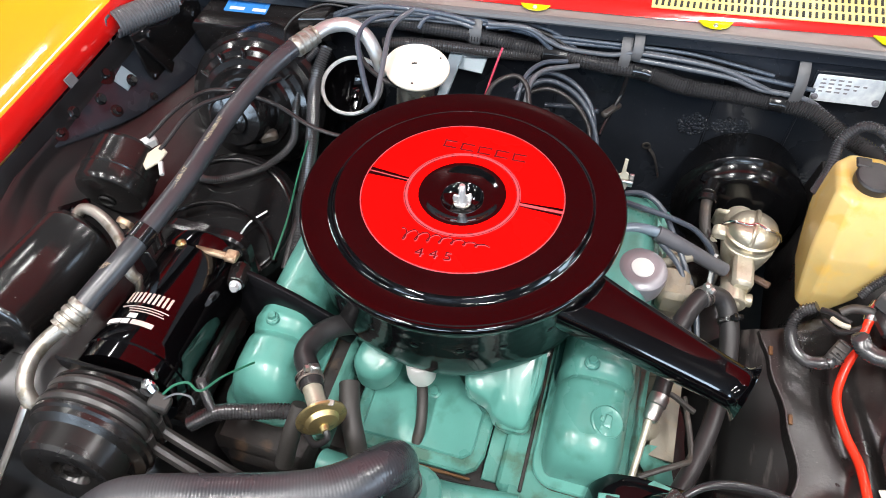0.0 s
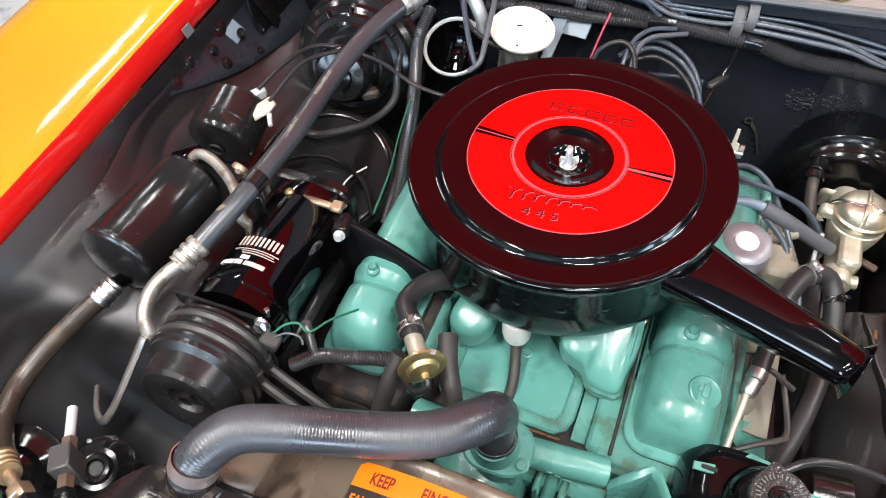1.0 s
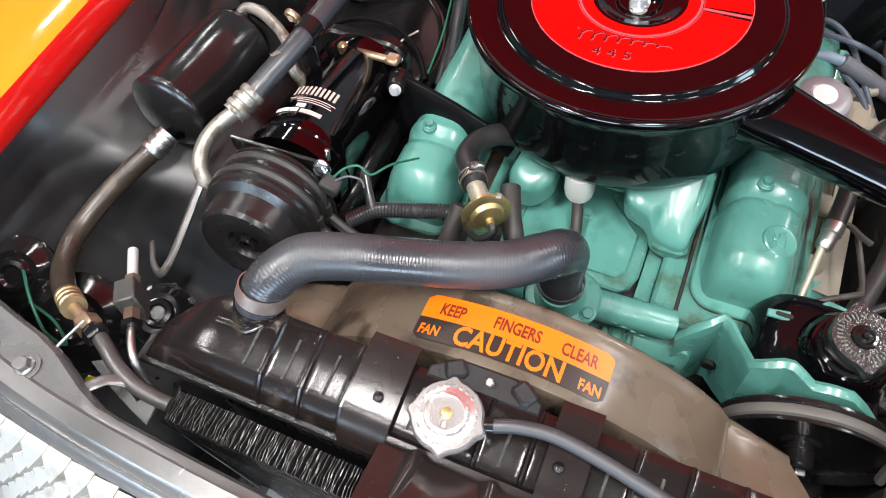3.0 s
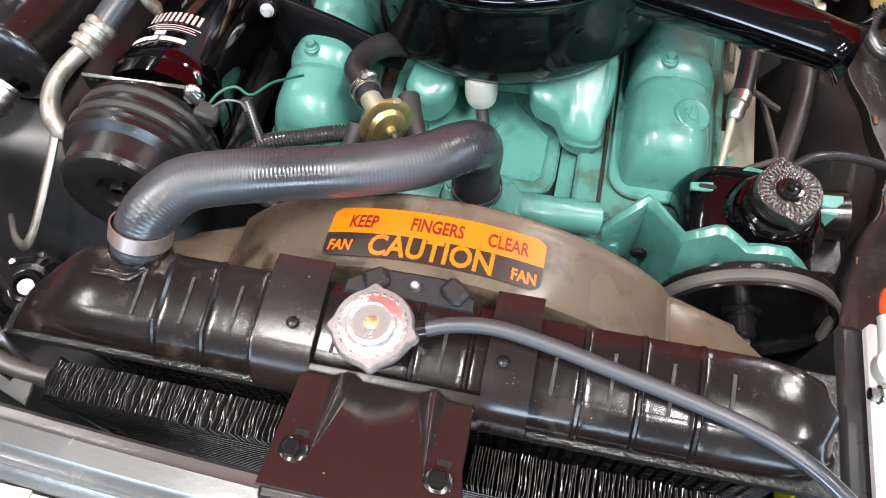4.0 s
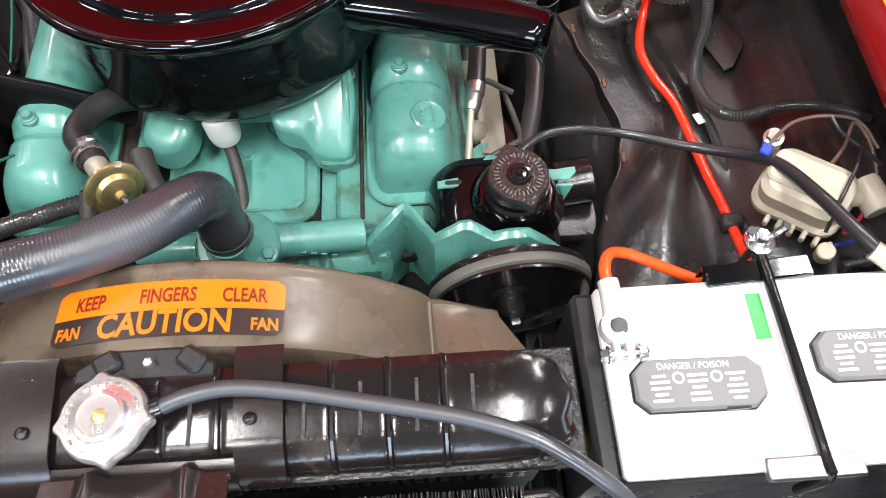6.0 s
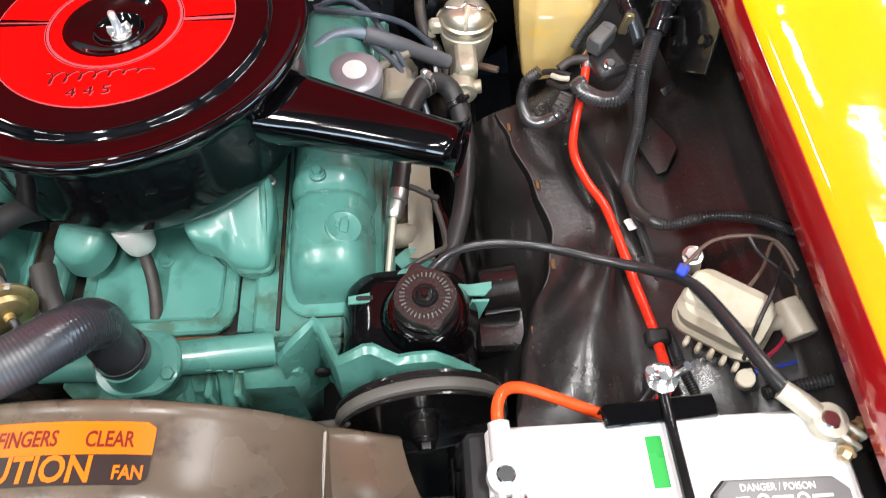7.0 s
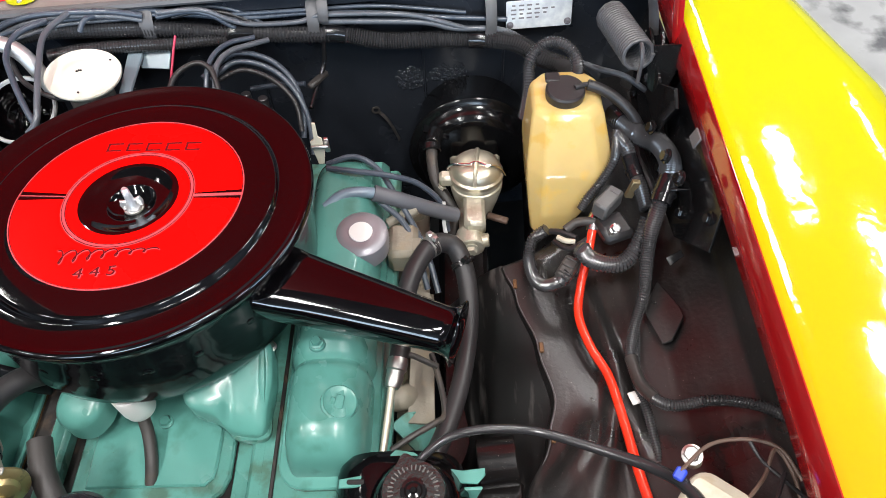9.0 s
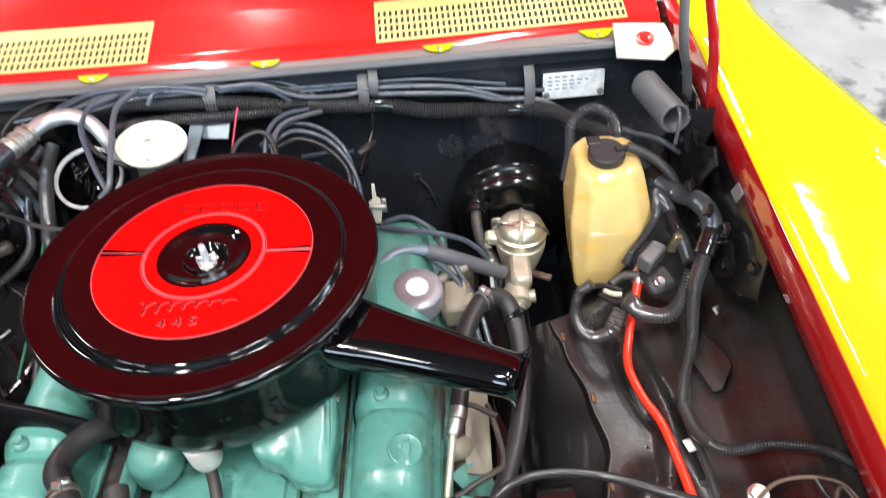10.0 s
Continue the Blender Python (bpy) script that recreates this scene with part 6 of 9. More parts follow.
for i in range(15):
    a = radians(lerp(20, 175, i / 14))
    pts.append(m @ Vector((0.0965 * math.cos(a - 0.0), 0.0965 * math.sin(a), 0.0)))
pts = [p for p in pts]
hi = sorted(pts, key=lambda p: p.x)
low_l = Vector((0.10, -0.425, 0.655))
g.tube([Vector((-0.02, -0.425, 0.615)), low_l] + hi + [Vector((0.433, -0.427, 0.68))], 0.0075, 8, 0.012, flat=0.75)
solo("drive_belt", g, beltm, "worn grey rubber drive belt", "belt")
# teal pump bracket
rows = []
xs_ = [0.174, 0.186, 0.198, 0.210, 0.220, 0.230, 0.243, 0.256, 0.272, 0.284, 0.293, 0.305, 0.319, 0.338, 0.358, 0.378, 0.396, 0.408]
tops = [0.706, 0.722, 0.733, 0.740, 0.743, 0.746, 0.764, 0.782, 0.791, 0.797, 0.798, 0.793, 0.782, 0.787, 0.787, 0.766, 0.741, 0.725]
ys_ = [-0.350, -0.344, -0.337, -0.328, -0.321, -0.332, -0.362, -0.389, -0.386, -0.383, -0.383, -0.388, -0.391, -0.391, -0.391, -0.391, -0.391, -0.391]
bots = [0.600, 0.600, 0.600, 0.600, 0.60, 0.62, 0.65, 0.68, 0.70, 0.715, 0.725, 0.735, 0.748, 0.764, 0.763, 0.752, 0.732, 0.715]
for x, t, y, b in zip(xs_, tops, ys_, bots):
    k = 1.0 if x < 0.29 else 0.25
    rows.append([Vector((x, y + 0.008, t + 0.0005)), Vector((x, y + 0.004, t + 0.0035)), Vector((x, y, t + 0.002)), Vector((x, y - 0.002 * k, t - 0.005)), Vector((x, y - 0.008 * k, (t + b) / 2)), Vector((x, y - 0.014 * k, b))])
br = part("pump_bracket", Geo().sheet(rows, 0.0035), TEAL, ps, "teal stamped pump bracket with rolled edge", sharp=50)
part("bolt", Geo().bolt((0.190, -0.349, 0.68), (0, -1, 0.2), 0.009), TEAL, br)
part("bolt", Geo().bolt((0.283, -0.398, 0.735), (0, -1, 0.3), 0.008), ZINC, br)
part("bracket_hole", Geo().cyl((0.222, -0.352, 0.68), (0.222, -0.3585, 0.68), 0.010), DARK_VOID, br)
strap = part("rear_bracket", Geo().prism([(0.262, -0.296), (0.300, -0.290), (0.326, -0.262), (0.348, -0.266), (0.375, -0.284), (0.403, -0.2885), (0.430, -0.286), (0.430, -0.294), (0.421, -0.304), (0.380, -0.302), (0.262, -0.306)], 0.004, Matrix.Translation((0, 0, 0.758)), 0.001), TEAL, ps, "teal rear support strap")
part("strap_flange", Geo().prism([(0, 0), (0.024, -0.004), (0.012, -0.034), (-0.004, -0.040), (-0.010, -0.012)], 0.004, axes((0.402, -0.306, 0.758), (1, 0.1, 0), (0, 0.25, 1)), 0.001), TEAL, strap)
part("slot", Geo().prism(rounded(0.050, 0.006, 0.003), 0.0012, Matrix.Translation((0.296, -0.2995, 0.7618))), DARK_VOID, strap)
# teal plate below the dipstick
g = Geo().prism([(-0.04, 0.0), (0.03, -0.05), (0.045, -0.03), (0.015, 0.03), (-0.02, 0.02)], 0.004, axes((0.342, -0.19, 0.640), (1, 0, -0.5), (0, 1, 0.3)))
part("side_plate", g, TEAL_CAST, ps, "grimy teal side plate")
g = Geo().cyl((0.425, -0.245, 0.655), (0.475, -0.242, 0.66), 0.032).box((0.45, -0.29, 0.62), (0.07, 0.06, 0.03), 0.006)
solo("engine_mount", g, BLACK_SATIN, "satin black engine mount bracket", "mount")

# ---- air conditioning compressor ----
cp = thing("ac_compressor", (-0.335, -0.28, 0.62), "black cylindrical air conditioning compressor with belt pulley", "compressor")
PF, PR = Vector((-0.349, -0.469, 0.839)), Vector((-0.373, -0.105, 0.774))
AX = (PF - PR).normalized()


def on_axis(y):
    """The point of the compressor's axis at that y."""
    return PR + AX * ((y - PR.y) / AX.y)


CX = -0.357
m = aim(on_axis(-0.118), AX)
CM = m
part("body", Geo().lathe([(0, 0), (0.066, 0), (0.0735, 0.004), (0.0735, 0.026), (0.0712, 0.030), (0.0712, 0.034), (0.0722, 0.036), (0.0722, 0.195), (0.0738, 0.198), (0.0738, 0.214), (0.0718, 0.216), (0.0718, 0.240), (0, 0.240)], m, 56), BLACK_GLOSS, cp, "gloss black compressor shell", sharp=40)
# printed plate as plain bars with the pale colours of the print
def shell_pt(a, h, lift=0.0006):
    r = 0.0722 + lift
    return CM @ Vector((r * math.cos(a), r * math.sin(a), h))


def shell_patch(name, a0, a1, h0, h1, ma, lift=0.0005):
    rows = [[shell_pt(lerp(a0, a1, i / 6), lerp(h0, h1, j / 2), lift) for i in range(7)] for j in range(3)]
    part(name, Geo().sheet(rows, 0.0003), ma, shell, sharp=60)


shell = cp.children[0]
up_a = math.atan2((CM.inverted().to_3x3() @ Vector((0, 0, 1))).y, (CM.inverted().to_3x3() @ Vector((0, 0, 1))).x)
sgn = 1 if shell_pt(up_a + 0.3, 0.1).x > shell_pt(up_a, 0.1).x else -1
A = lambda t: up_a + sgn * (t - 0.02)
for k in range(10):
    t0 = -0.42 + k * 0.092
    shell_patch("letter_bar", A(t0), A(t0 + 0.050), 0.132, 0.150, PINK_PRINT)
for h, t0, t1, ma in ((0.1560, -0.44, 0.52, PINK_PRINT), (0.1600, -0.25, 0.44, PINK_PRINT), (0.1640, -0.20, 0.48, PINK_PRINT)):
    shell_patch("print_line", A(t0), A(t1), h, h + 0.0014, ma)
for h, t0, t1, ma in ((0.169, -0.16, 0.02, PALE), (0.179, -0.56, -0.24, PALE), (0.179, -0.22, -0.06, PALE), (0.179, -0.02, 0.40, PINK_PRINT)):
    shell_patch("print_block", A(t0), A(t1), h, h + 0.0075, ma)
# front mounting ears
m2 = axes((CX, -0.357, 0.884), (1, 0, 0.05), (0, 0, 1))
g = Geo().prism([(-0.064, 0.010), (0.066, 0.006), (0.070, -0.008), (0.058, -0.03), (0.03, -0.10), (-0.04, -0.10), (-0.05, -0.04), (-0.068, -0.012)], 0.005, m2, 0.0015)
ear = part("mount_plate", g, BLACK_SEMI, cp, "black front mounting plate")
for bx in (-0.054, -0.046):
    part("hole", Geo().cyl((CX + bx, -0.3575, 0.886), (CX + bx, -0.363, 0.886), 0.0022, seg=8), DARK_VOID, ear)
part("bolt", Geo().bolt((-0.287, -0.362, 0.886), (0, -1, 0.3), 0.0115, True, 0.010), CHROME, ear, "bright hex bolt")
part("stud", Geo().cyl((-0.284, -0.352, 0.890), (-0.281, -0.350, 0.909), 0.0035, seg=10), CHROME, ear)
part("terminal_block", Geo().box((-0.276, -0.372, 0.866), (0.026, 0.02, 0.02), 0.003, Matrix.Rotation(0.4, 3, "Y")), OLD_RUBBER, ear, "small grey connector")
part("ear_wire", Geo().tube([(-0.276, -0.366, 0.872), (-0.262, -0.352, 0.882), (-0.245, -0.345, 0.885), (-0.228, -0.349, 0.880), (-0.215, -0.32, 0.87), (-0.20, -0.28, 0.84)], 0.0016, 7, 0.006), GREEN_WIRE, ear)
part("ear_wire", Geo().tube([(-0.272, -0.370, 0.872), (-0.256, -0.360, 0.878), (-0.238, -0.358, 0.876), (-0.232, -0.364, 0.870)], 0.0014, 7, 0.006), WIRE_GREY, ear)
# pulley drum and clutch face
m = aim(PF - AX * 0.092, AX)
pul = part("pulley", Geo().lathe([(r_ * 1.04, h_) for r_, h_ in ((0, 0), (0.070, 0), (0.0765, 0.004), (0.0765, 0.008), (0.067, 0.014), (0.067, 0.018), (0.0765, 0.024), (0.0765, 0.030), (0.068, 0.037), (0.068, 0.041), (0.0765, 0.048), (0.0765, 0.052),
                                  (0.073, 0.055), (0.073, 0.062), (0.0625, 0.068), (0.060, 0.096), (0.056, 0.101), (0.048, 0.1025), (0.030, 0.098), (0.024, 0.097), (0.021, 0.088), (0.009, 0.088), (0, 0.088))], m, 64), mat("worn_pulley_paint", (0.010, 0.0092, 0.009), 0.24, bump=0.12, fine=90, rough_var=0.3, dust=0.4), cp, "black grooved belt pulley and clutch", sharp=28)
part("hub_nut", Geo().lathe([(0.0125, 0.086), (0.012, 0.096), (0.009, 0.098), (0.0085, 0.090), (0, 0.090)], m, 6), BLACK_SATIN, pul)
g = Geo()
for k, h in ((0, 0.016), (1, 0.039)):
    q = aim(PF - AX * (0.092 - h), AX)
    inv = q.inverted().to_3x3() @ Vector((0, 0, 1))
    a0 = math.atan2(inv.y, inv.x)
    arc_ = [q @ Vector((0.0742 * math.cos(a0 + t), 0.0742 * math.sin(a0 + t), 0)) for t in [-1.9 + 0.25 * i for i in range(15)]]
    arc_.sort(key=lambda p: p.x)
    g.tube(arc_ + [Vector((-0.19, arc_[-1].y - 0.012, 0.765)), Vector((-0.06, arc_[-1].y - 0.02, 0.66))], 0.0072, 8, 0.008)
solo("compressor_belt", g, mat("glossy_belt_rubber", (0.030, 0.029, 0.028), 0.36, bump=0.1), "worn rubber compressor belt", "belt")
# rear head, brass valve and yoke
LEAD_BOLT = mat("bright_bolt_plate", (0.72, 0.74, 0.78), 0.34, metal=0.5, bump=0.1)
g = Geo().prism(rounded(0.148, 0.135, 0.03), 0.022, axes(on_axis(-0.098), (1, 0, 0), (0, 0.2, 1)), 0.004)
rear = part("rear_head", g, BLACK_SEMI, cp, "black rear compressor head")
part("rear_lug", Geo().cyl((-0.298, -0.135, 0.812), (-0.290, -0.166, 0.822), 0.017, 0.013, 20), BLACK_SATIN, cp)
part("bolt", Geo().bolt((-0.289, -0.168, 0.823), (0.3, -1, 0.4), 0.0085, True, 0.010), LEAD_BOLT, cp, "bright hex bolt")
part("manifold_bar", Geo().box((-0.338, -0.137, 0.846), (0.082, 0.011, 0.010), 0.003, Matrix.Rotation(radians(-1), 3, "Z")).box((-0.303, -0.137, 0.848), (0.020, 0.020, 0.010), 0.003), COPPER, rear, "brownish port manifold bar")
part("brass_cap", Geo().ball((-0.3835, -0.137, 0.848), 0.0085, 12).cyl((-0.380, -0.137, 0.847), (-0.366, -0.137, 0.846), 0.005), BRASS, rear, "small brass service cap")
for bx in (-0.318, -0.302):
    part("bolt", Geo().bolt((bx, -0.125, 0.838), (0, -0.6, 1), 0.007), BLACK_SEMI, rear)
# cradle under the compressor
part("cradle", Geo().box((CX, -0.24, 0.725), (0.12, 0.22, 0.05), 0.01), BLACK_SATIN, cp)
# black arm to the manifold
arm_m = axes((-0.2255, -0.149, 0.811), (0.172, -0.024, -0.045), (0, 0.25, 0.95))
g = Geo().prism([(-0.074, -0.004), (-0.036, 0.0), (0.024, 0.001), (0.075, -0.002), (0.118, -0.008), (0.126, -0.016), (0.123, -0.034), (0.109, -0.037), (0.068, -0.037), (0.035, -0.044), (-0.010, -0.050), (-0.035, -0.105), (-0.060, -0.110), (-0.072, -0.04)], 0.009, arm_m @ Matrix.Translation((0, 0, -0.005)), 0.0015)
arm = part("brace_arm", g, mat("dull_black_arm_paint", (0.005, 0.005, 0.006), 0.36, bump=0.1, fine=90, spec=0.12), cp, "black flat tapered brace arm", sharp=50)
part("edge_chip", Geo().box(arm_m @ Vector((0.112, -0.007, 0.003)), (0.016, 0.004, 0.003), 0.001, arm_m.to_3x3() @ Matrix.Rotation(-0.25, 3, "Z")), ZINC, arm, "bare metal chip")

# ---- muffler can on the inner fender ----
mf = thing("ac_muffler", (-0.56, -0.25, 0.70), "dull black refrigerant muffler can", "muffler")
p0, p1 = Vector((-0.556, -0.338, 0.858)), Vector((-0.556, -0.150, 0.828))
m = aim(p1, p0 - p1)
ln = (p0 - p1).length
part("can", Geo().lathe([(0, 0), (0.040, 0), (0.052, 0.004), (0.0565, 0.012), (0.0575, 0.013), (0.0575, 0.017), (0.0565, 0.018), (0.0565, ln - 0.014), (0.0575, ln - 0.012), (0.0575, ln - 0.007), (0.055, ln - 0.004), (0.046, ln - 0.001), (0.030, ln + 0.004), (0.012, ln + 0.006), (0, ln + 0.006)], m, 48), MUFFLER_BLACK, mf, sharp=45)
part("outlet_port", Geo().cyl(p0 + Vector((0.012, 0.0, -0.030)), p0 + Vector((0.014, -0.030, -0.012)), 0.011), BLACK_GLOSS, mf)
part("foot", Geo().box((-0.56, -0.25, 0.765), (0.03, 0.10, 0.06), 0.004), BLACK_SATIN, mf)
part("inlet_pipe", Geo().tube([p1 + Vector((0.0, 0.0, 0.03)), p1 + Vector((0.012, 0.018, 0.045)), (-0.515, -0.135, 0.876), (-0.475, -0.155, 0.876), (-0.445, -0.178, 0.872), (-0.425, -0.205, 0.85), (-0.40, -0.20, 0.82)], 0.0085, 12, 0.008), STEEL_PIPE, mf, "weathered metal inlet pipe")

# ---- refrigerant lines ----
PIPE_ALU = mat("aluminium_pipe", (0.55, 0.55, 0.54), 0.36, metal=0.7, var=0.15)
sl = thing("suction_hose", (-0.40, 0.0, 0.86), "black suction hose with crimped metal ends", "hose")
SP = [(-0.352, 0.286, 0.905), (-0.372, 0.245, 0.904), (-0.392, 0.180, 0.901), (-0.401, 0.100, 0.900), (-0.402, 0.034, 0.900), (-0.400, -0.051, 0.901), (-0.402, -0.124, 0.904), (-0.409, -0.200, 0.903), (-0.426, -0.258, 0.892), (-0.436, -0.288, 0.884)]
part("hose_body", Geo().tube(SP, 0.0152, 18, 0.008), mat("grey_black_hose_rubber", (0.032, 0.033, 0.037), 0.33, bump=0.10, fine=180, spec=0.7, rough_var=0.2), sl)


def ferrule(p, q, r, parent, ma=STEEL_PIPE):
    h = (Vector(q) - Vector(p)).length
    prof = [(0, 0), (r * 0.92, 0)]
    for k in range(3):
        prof += [(r, h * (0.06 + 0.3 * k)), (r, h * (0.22 + 0.3 * k)), (r * 0.88, h * (0.27 + 0.3 * k)), (r * 0.88, h * (0.33 + 0.3 * k))]
    prof += [(r * 0.95, h), (0, h)]
    return part("ferrule", Geo().lathe(prof, aim(p, Vector(q) - Vector(p)), 26), ma, parent, "crimped metal ferrule")


ferrule((-0.434, -0.281, 0.886), (-0.449, -0.318, 0.877), 0.0178, sl)
ferrule((-0.366, 0.256, 0.9045), (-0.345, 0.298, 0.906), 0.0180, sl)
part("end_pipe", Geo().tube([(-0.448, -0.316, 0.8775), (-0.462, -0.338, 0.872), (-0.468, -0.368, 0.866), (-0.460, -0.398, 0.855), (-0.446, -0.408, 0.836), (-0.436, -0.385, 0.818), (-0.440, -0.335, 0.808), (-0.432, -0.265, 0.80), (-0.40, -0.19, 0.80)], 0.0105, 14, 0.008), STEEL_PIPE, sl, "bent weathered metal pipe")
part("end_pipe", Geo().tube([(-0.347, 0.294, 0.906), (-0.330, 0.324, 0.906), (-0.300, 0.342, 0.902), (-0.270, 0.340, 0.888), (-0.250, 0.330, 0.860), (-0.240, 0.325, 0.82)], 0.0125, 16, 0.008), PIPE_ALU, sl, "pale aluminium pipe")
# printing on the hose
HOSE_PRINT = mat("worn_tan_print", (0.34, 0.28, 0.20), 0.5, var=0.3, scale=120)
for cx_, cy_, cz_, ang in ((-0.401, 0.035, 0.9153, 91.5), (-0.4005, -0.075, 0.9168, 92)):
    mm = Matrix.Translation((cx_ + 0.001, cy_, cz_ + 0.0003)) @ Matrix.Rotation(radians(ang), 4, "Z")
    letters("printing", "P-7551-USR-1/2\"", 0.0095, mm, HOSE_PRINT, sl, "worn pale hose printing", 0.0002, 0.85)
mm = Matrix.Translation((-0.4165, -0.228, 0.9137)) @ Matrix.Rotation(radians(68), 4, "Z") @ Matrix.Rotation(radians(14), 4, "Y")
letters("printing", "-USR-1/2\"", 0.0092, mm, HOSE_PRINT, sl, "", 0.0002, 0.85)
# clip that ties the hose to the compressor
cl = thing("hose_bracket", (-0.42, -0.17, 0.80), "black steel hose clip on a thin upright", "bracket")
part("clip_band", Geo().lathe([(0.0158, -0.012), (0.0175, -0.012), (0.0175, 0.012), (0.0158, 0.012)], aim((-0.406, -0.172, 0.9045), (0.08, 1, 0.0)), 24), BLACK_SEMI, cl)
part("clip_nut", Geo().lathe([(0.0045, -0.004), (0.0115, -0.004), (0.0125, 0.0), (0.0115, 0.004), (0.0045, 0.004)], aim((-0.432, -0.163, 0.914), (0.2, 1, 0.3)), 18).bolt((-0.432, -0.166, 0.914), (0.2, -1, 0.3), 0.006), COPPER, cl, "rust-brown clip eye")
part("upright", Geo().box((-0.398, -0.190, 0.845), (0.018, 0.004, 0.10), 0.001, Matrix.Rotation(0.3, 3, "Z")), BLACK_SEMI, cl)

dl = thing("discharge_hose", (-0.56, -0.50, 0.70), "brown-black discharge hose with brass fittings", "hose")
DP = [(-0.545, -0.388, 0.847), (-0.562, -0.420, 0.838), (-0.586, -0.472, 0.822), (-0.594, -0.528, 0.813), (-0.572, -0.575, 0.822), (-0.535, -0.603, 0.842), (-0.498, -0.619, 0.866)]
part("hose_body", Geo().tube(DP, 0.0140, 18, 0.008), mat("brown_black_hose_rubber", (0.036, 0.028, 0.021), 0.30, var=0.2, bump=0.1, fine=120, tint=(0.07, 0.055, 0.04), patch=0.15), dl)
ferrule((-0.548, -0.394, 0.845), (-0.536, -0.362, 0.852), 0.0165, dl, ZINC)
ferrule((-0.503, -0.617, 0.862), (-0.468, -0.631, 0.882), 0.0150, dl, BRASS_NUT)
part("end_pipe", Geo().tube([(-0.470, -0.630, 0.880), (-0.452, -0.637, 0.886), (-0.436, -0.642, 0.890)], 0.0075, 12, 0.006), COPPER, dl)
part("flare_nut", Geo().lathe([(0, 0), (0.0125, 0), (0.0140, 0.003), (0.0140, 0.019), (0.0120, 0.022), (0, 0.022)], aim((-0.440, -0.641, 0.8895), (0.034, -0.012, 0.009)), 6), COPPER, dl, "coppery hex flare nut")
part("flare_nut", Geo().lathe([(0, 0), (0.0135, 0), (0.0135, 0.013), (0.0115, 0.015), (0, 0.015)], aim((-0.419, -0.6485, 0.895), (0.034, -0.014, 0.004)), 6), BLACK_SEMI, dl, "black hex union")
part("lower_pipe", Geo().tube([(-0.407, -0.652, 0.896), (-0.388, -0.662, 0.895), (-0.372, -0.672, 0.890), (-0.348, -0.681, 0.884), (-0.325, -0.684, 0.876), (-0.305, -0.684, 0.870)], 0.0085, 14, 0.008), mat("dull_grey_pipe", (0.075, 0.072, 0.070), 0.38, metal=0.5, bump=0.15), dl, "dull grey metal pipe")
part("support_tab", Geo().prism([(-0.419, -0.675), (-0.405, -0.668), (-0.341, -0.694), (-0.333, -0.680), (-0.320, -0.681), (-0.316, -0.712), (-0.341, -0.705), (-0.385, -0.690)], 0.003, Matrix.Translation((0, 0, 0.866)), 0.0008), DARK_BAR, dl, "flat grey support plate")

# sight-glass block on a thin line
sg = thing("sight_glass", (-0.40, -0.60, 0.80), "black block with hex fittings on a liquid line", "fitting")
d = Vector((0.62, -0.72, 0.20)).normalized()
c = Vector((-0.4135, -0.5975, 0.877))
mx = axes(c, d, (0, 0, 1)).to_3x3()
part("block", Geo().box(c, (0.034, 0.042, 0.024), 0.002, mx), mat("speckled_block_paint", (0.075, 0.073, 0.070), 0.34, metal=0.4, bump=0.3, specks=1.6, speck_color=(0.6, 0.6, 0.58)), sg, "speckled black square block")
part("glass", Geo().lathe([(0, 0.011), (0.0085, 0.011), (0.0095, 0.0135), (0.0115, 0.013), (0.012, 0.0108)], axes(c, d, (0, 1, 0)), 20), GREY_CAP, sg)
part("hex", Geo().lathe([(0, 0), (0.0088, 0), (0.0095, 0.002), (0.0095, 0.020), (0, 0.022)], aim(c - d * 0.015, -d), 6), BROWN_WIRE, sg, "dark brown hex nut")
part("hex", Geo().lathe([(0, 0), (0.0088, 0), (0.0095, 0.002), (0.0095, 0.022), (0, 0.024)], aim(c + d * 0.015, d), 6), BROWN_WIRE, sg, "dark brown hex nut")
part("hex", Geo().lathe([(0, 0), (0.0125, 0), (0.0125, 0.008), (0, 0.009)], aim(c + d * 0.036, d), 6), BLACK_SEMI, sg)
part("line", Geo().tube([c - d * 0.03, c - d * 0.05, c - d * 0.082], 0.0062, 12, 0.01), CREAM_CAN, sg, "pale metal line end")
part("line", Geo().tube([c + d * 0.04, c + d * 0.06, c + d * 0.085 + Vector((0, 0, -0.01)), c + d * 0.10 + Vector((0, 0, -0.05))], 0.0045, 12, 0.01), ZINC, sg)

# steel strut that reaches down to the fender
g = Geo().tube([(-0.452, -0.418, 0.845), (-0.462, -0.46, 0.812), (-0.474, -0.505, 0.778), (-0.488, -0.522, 0.762), (-0.515, -0.508, 0.752), (-0.54, -0.48, 0.745)], 0.0065, 10, 0.008, flat=0.6)
solo("support_strut", g, ZINC, "dull steel support strut bent at its foot", "strut")

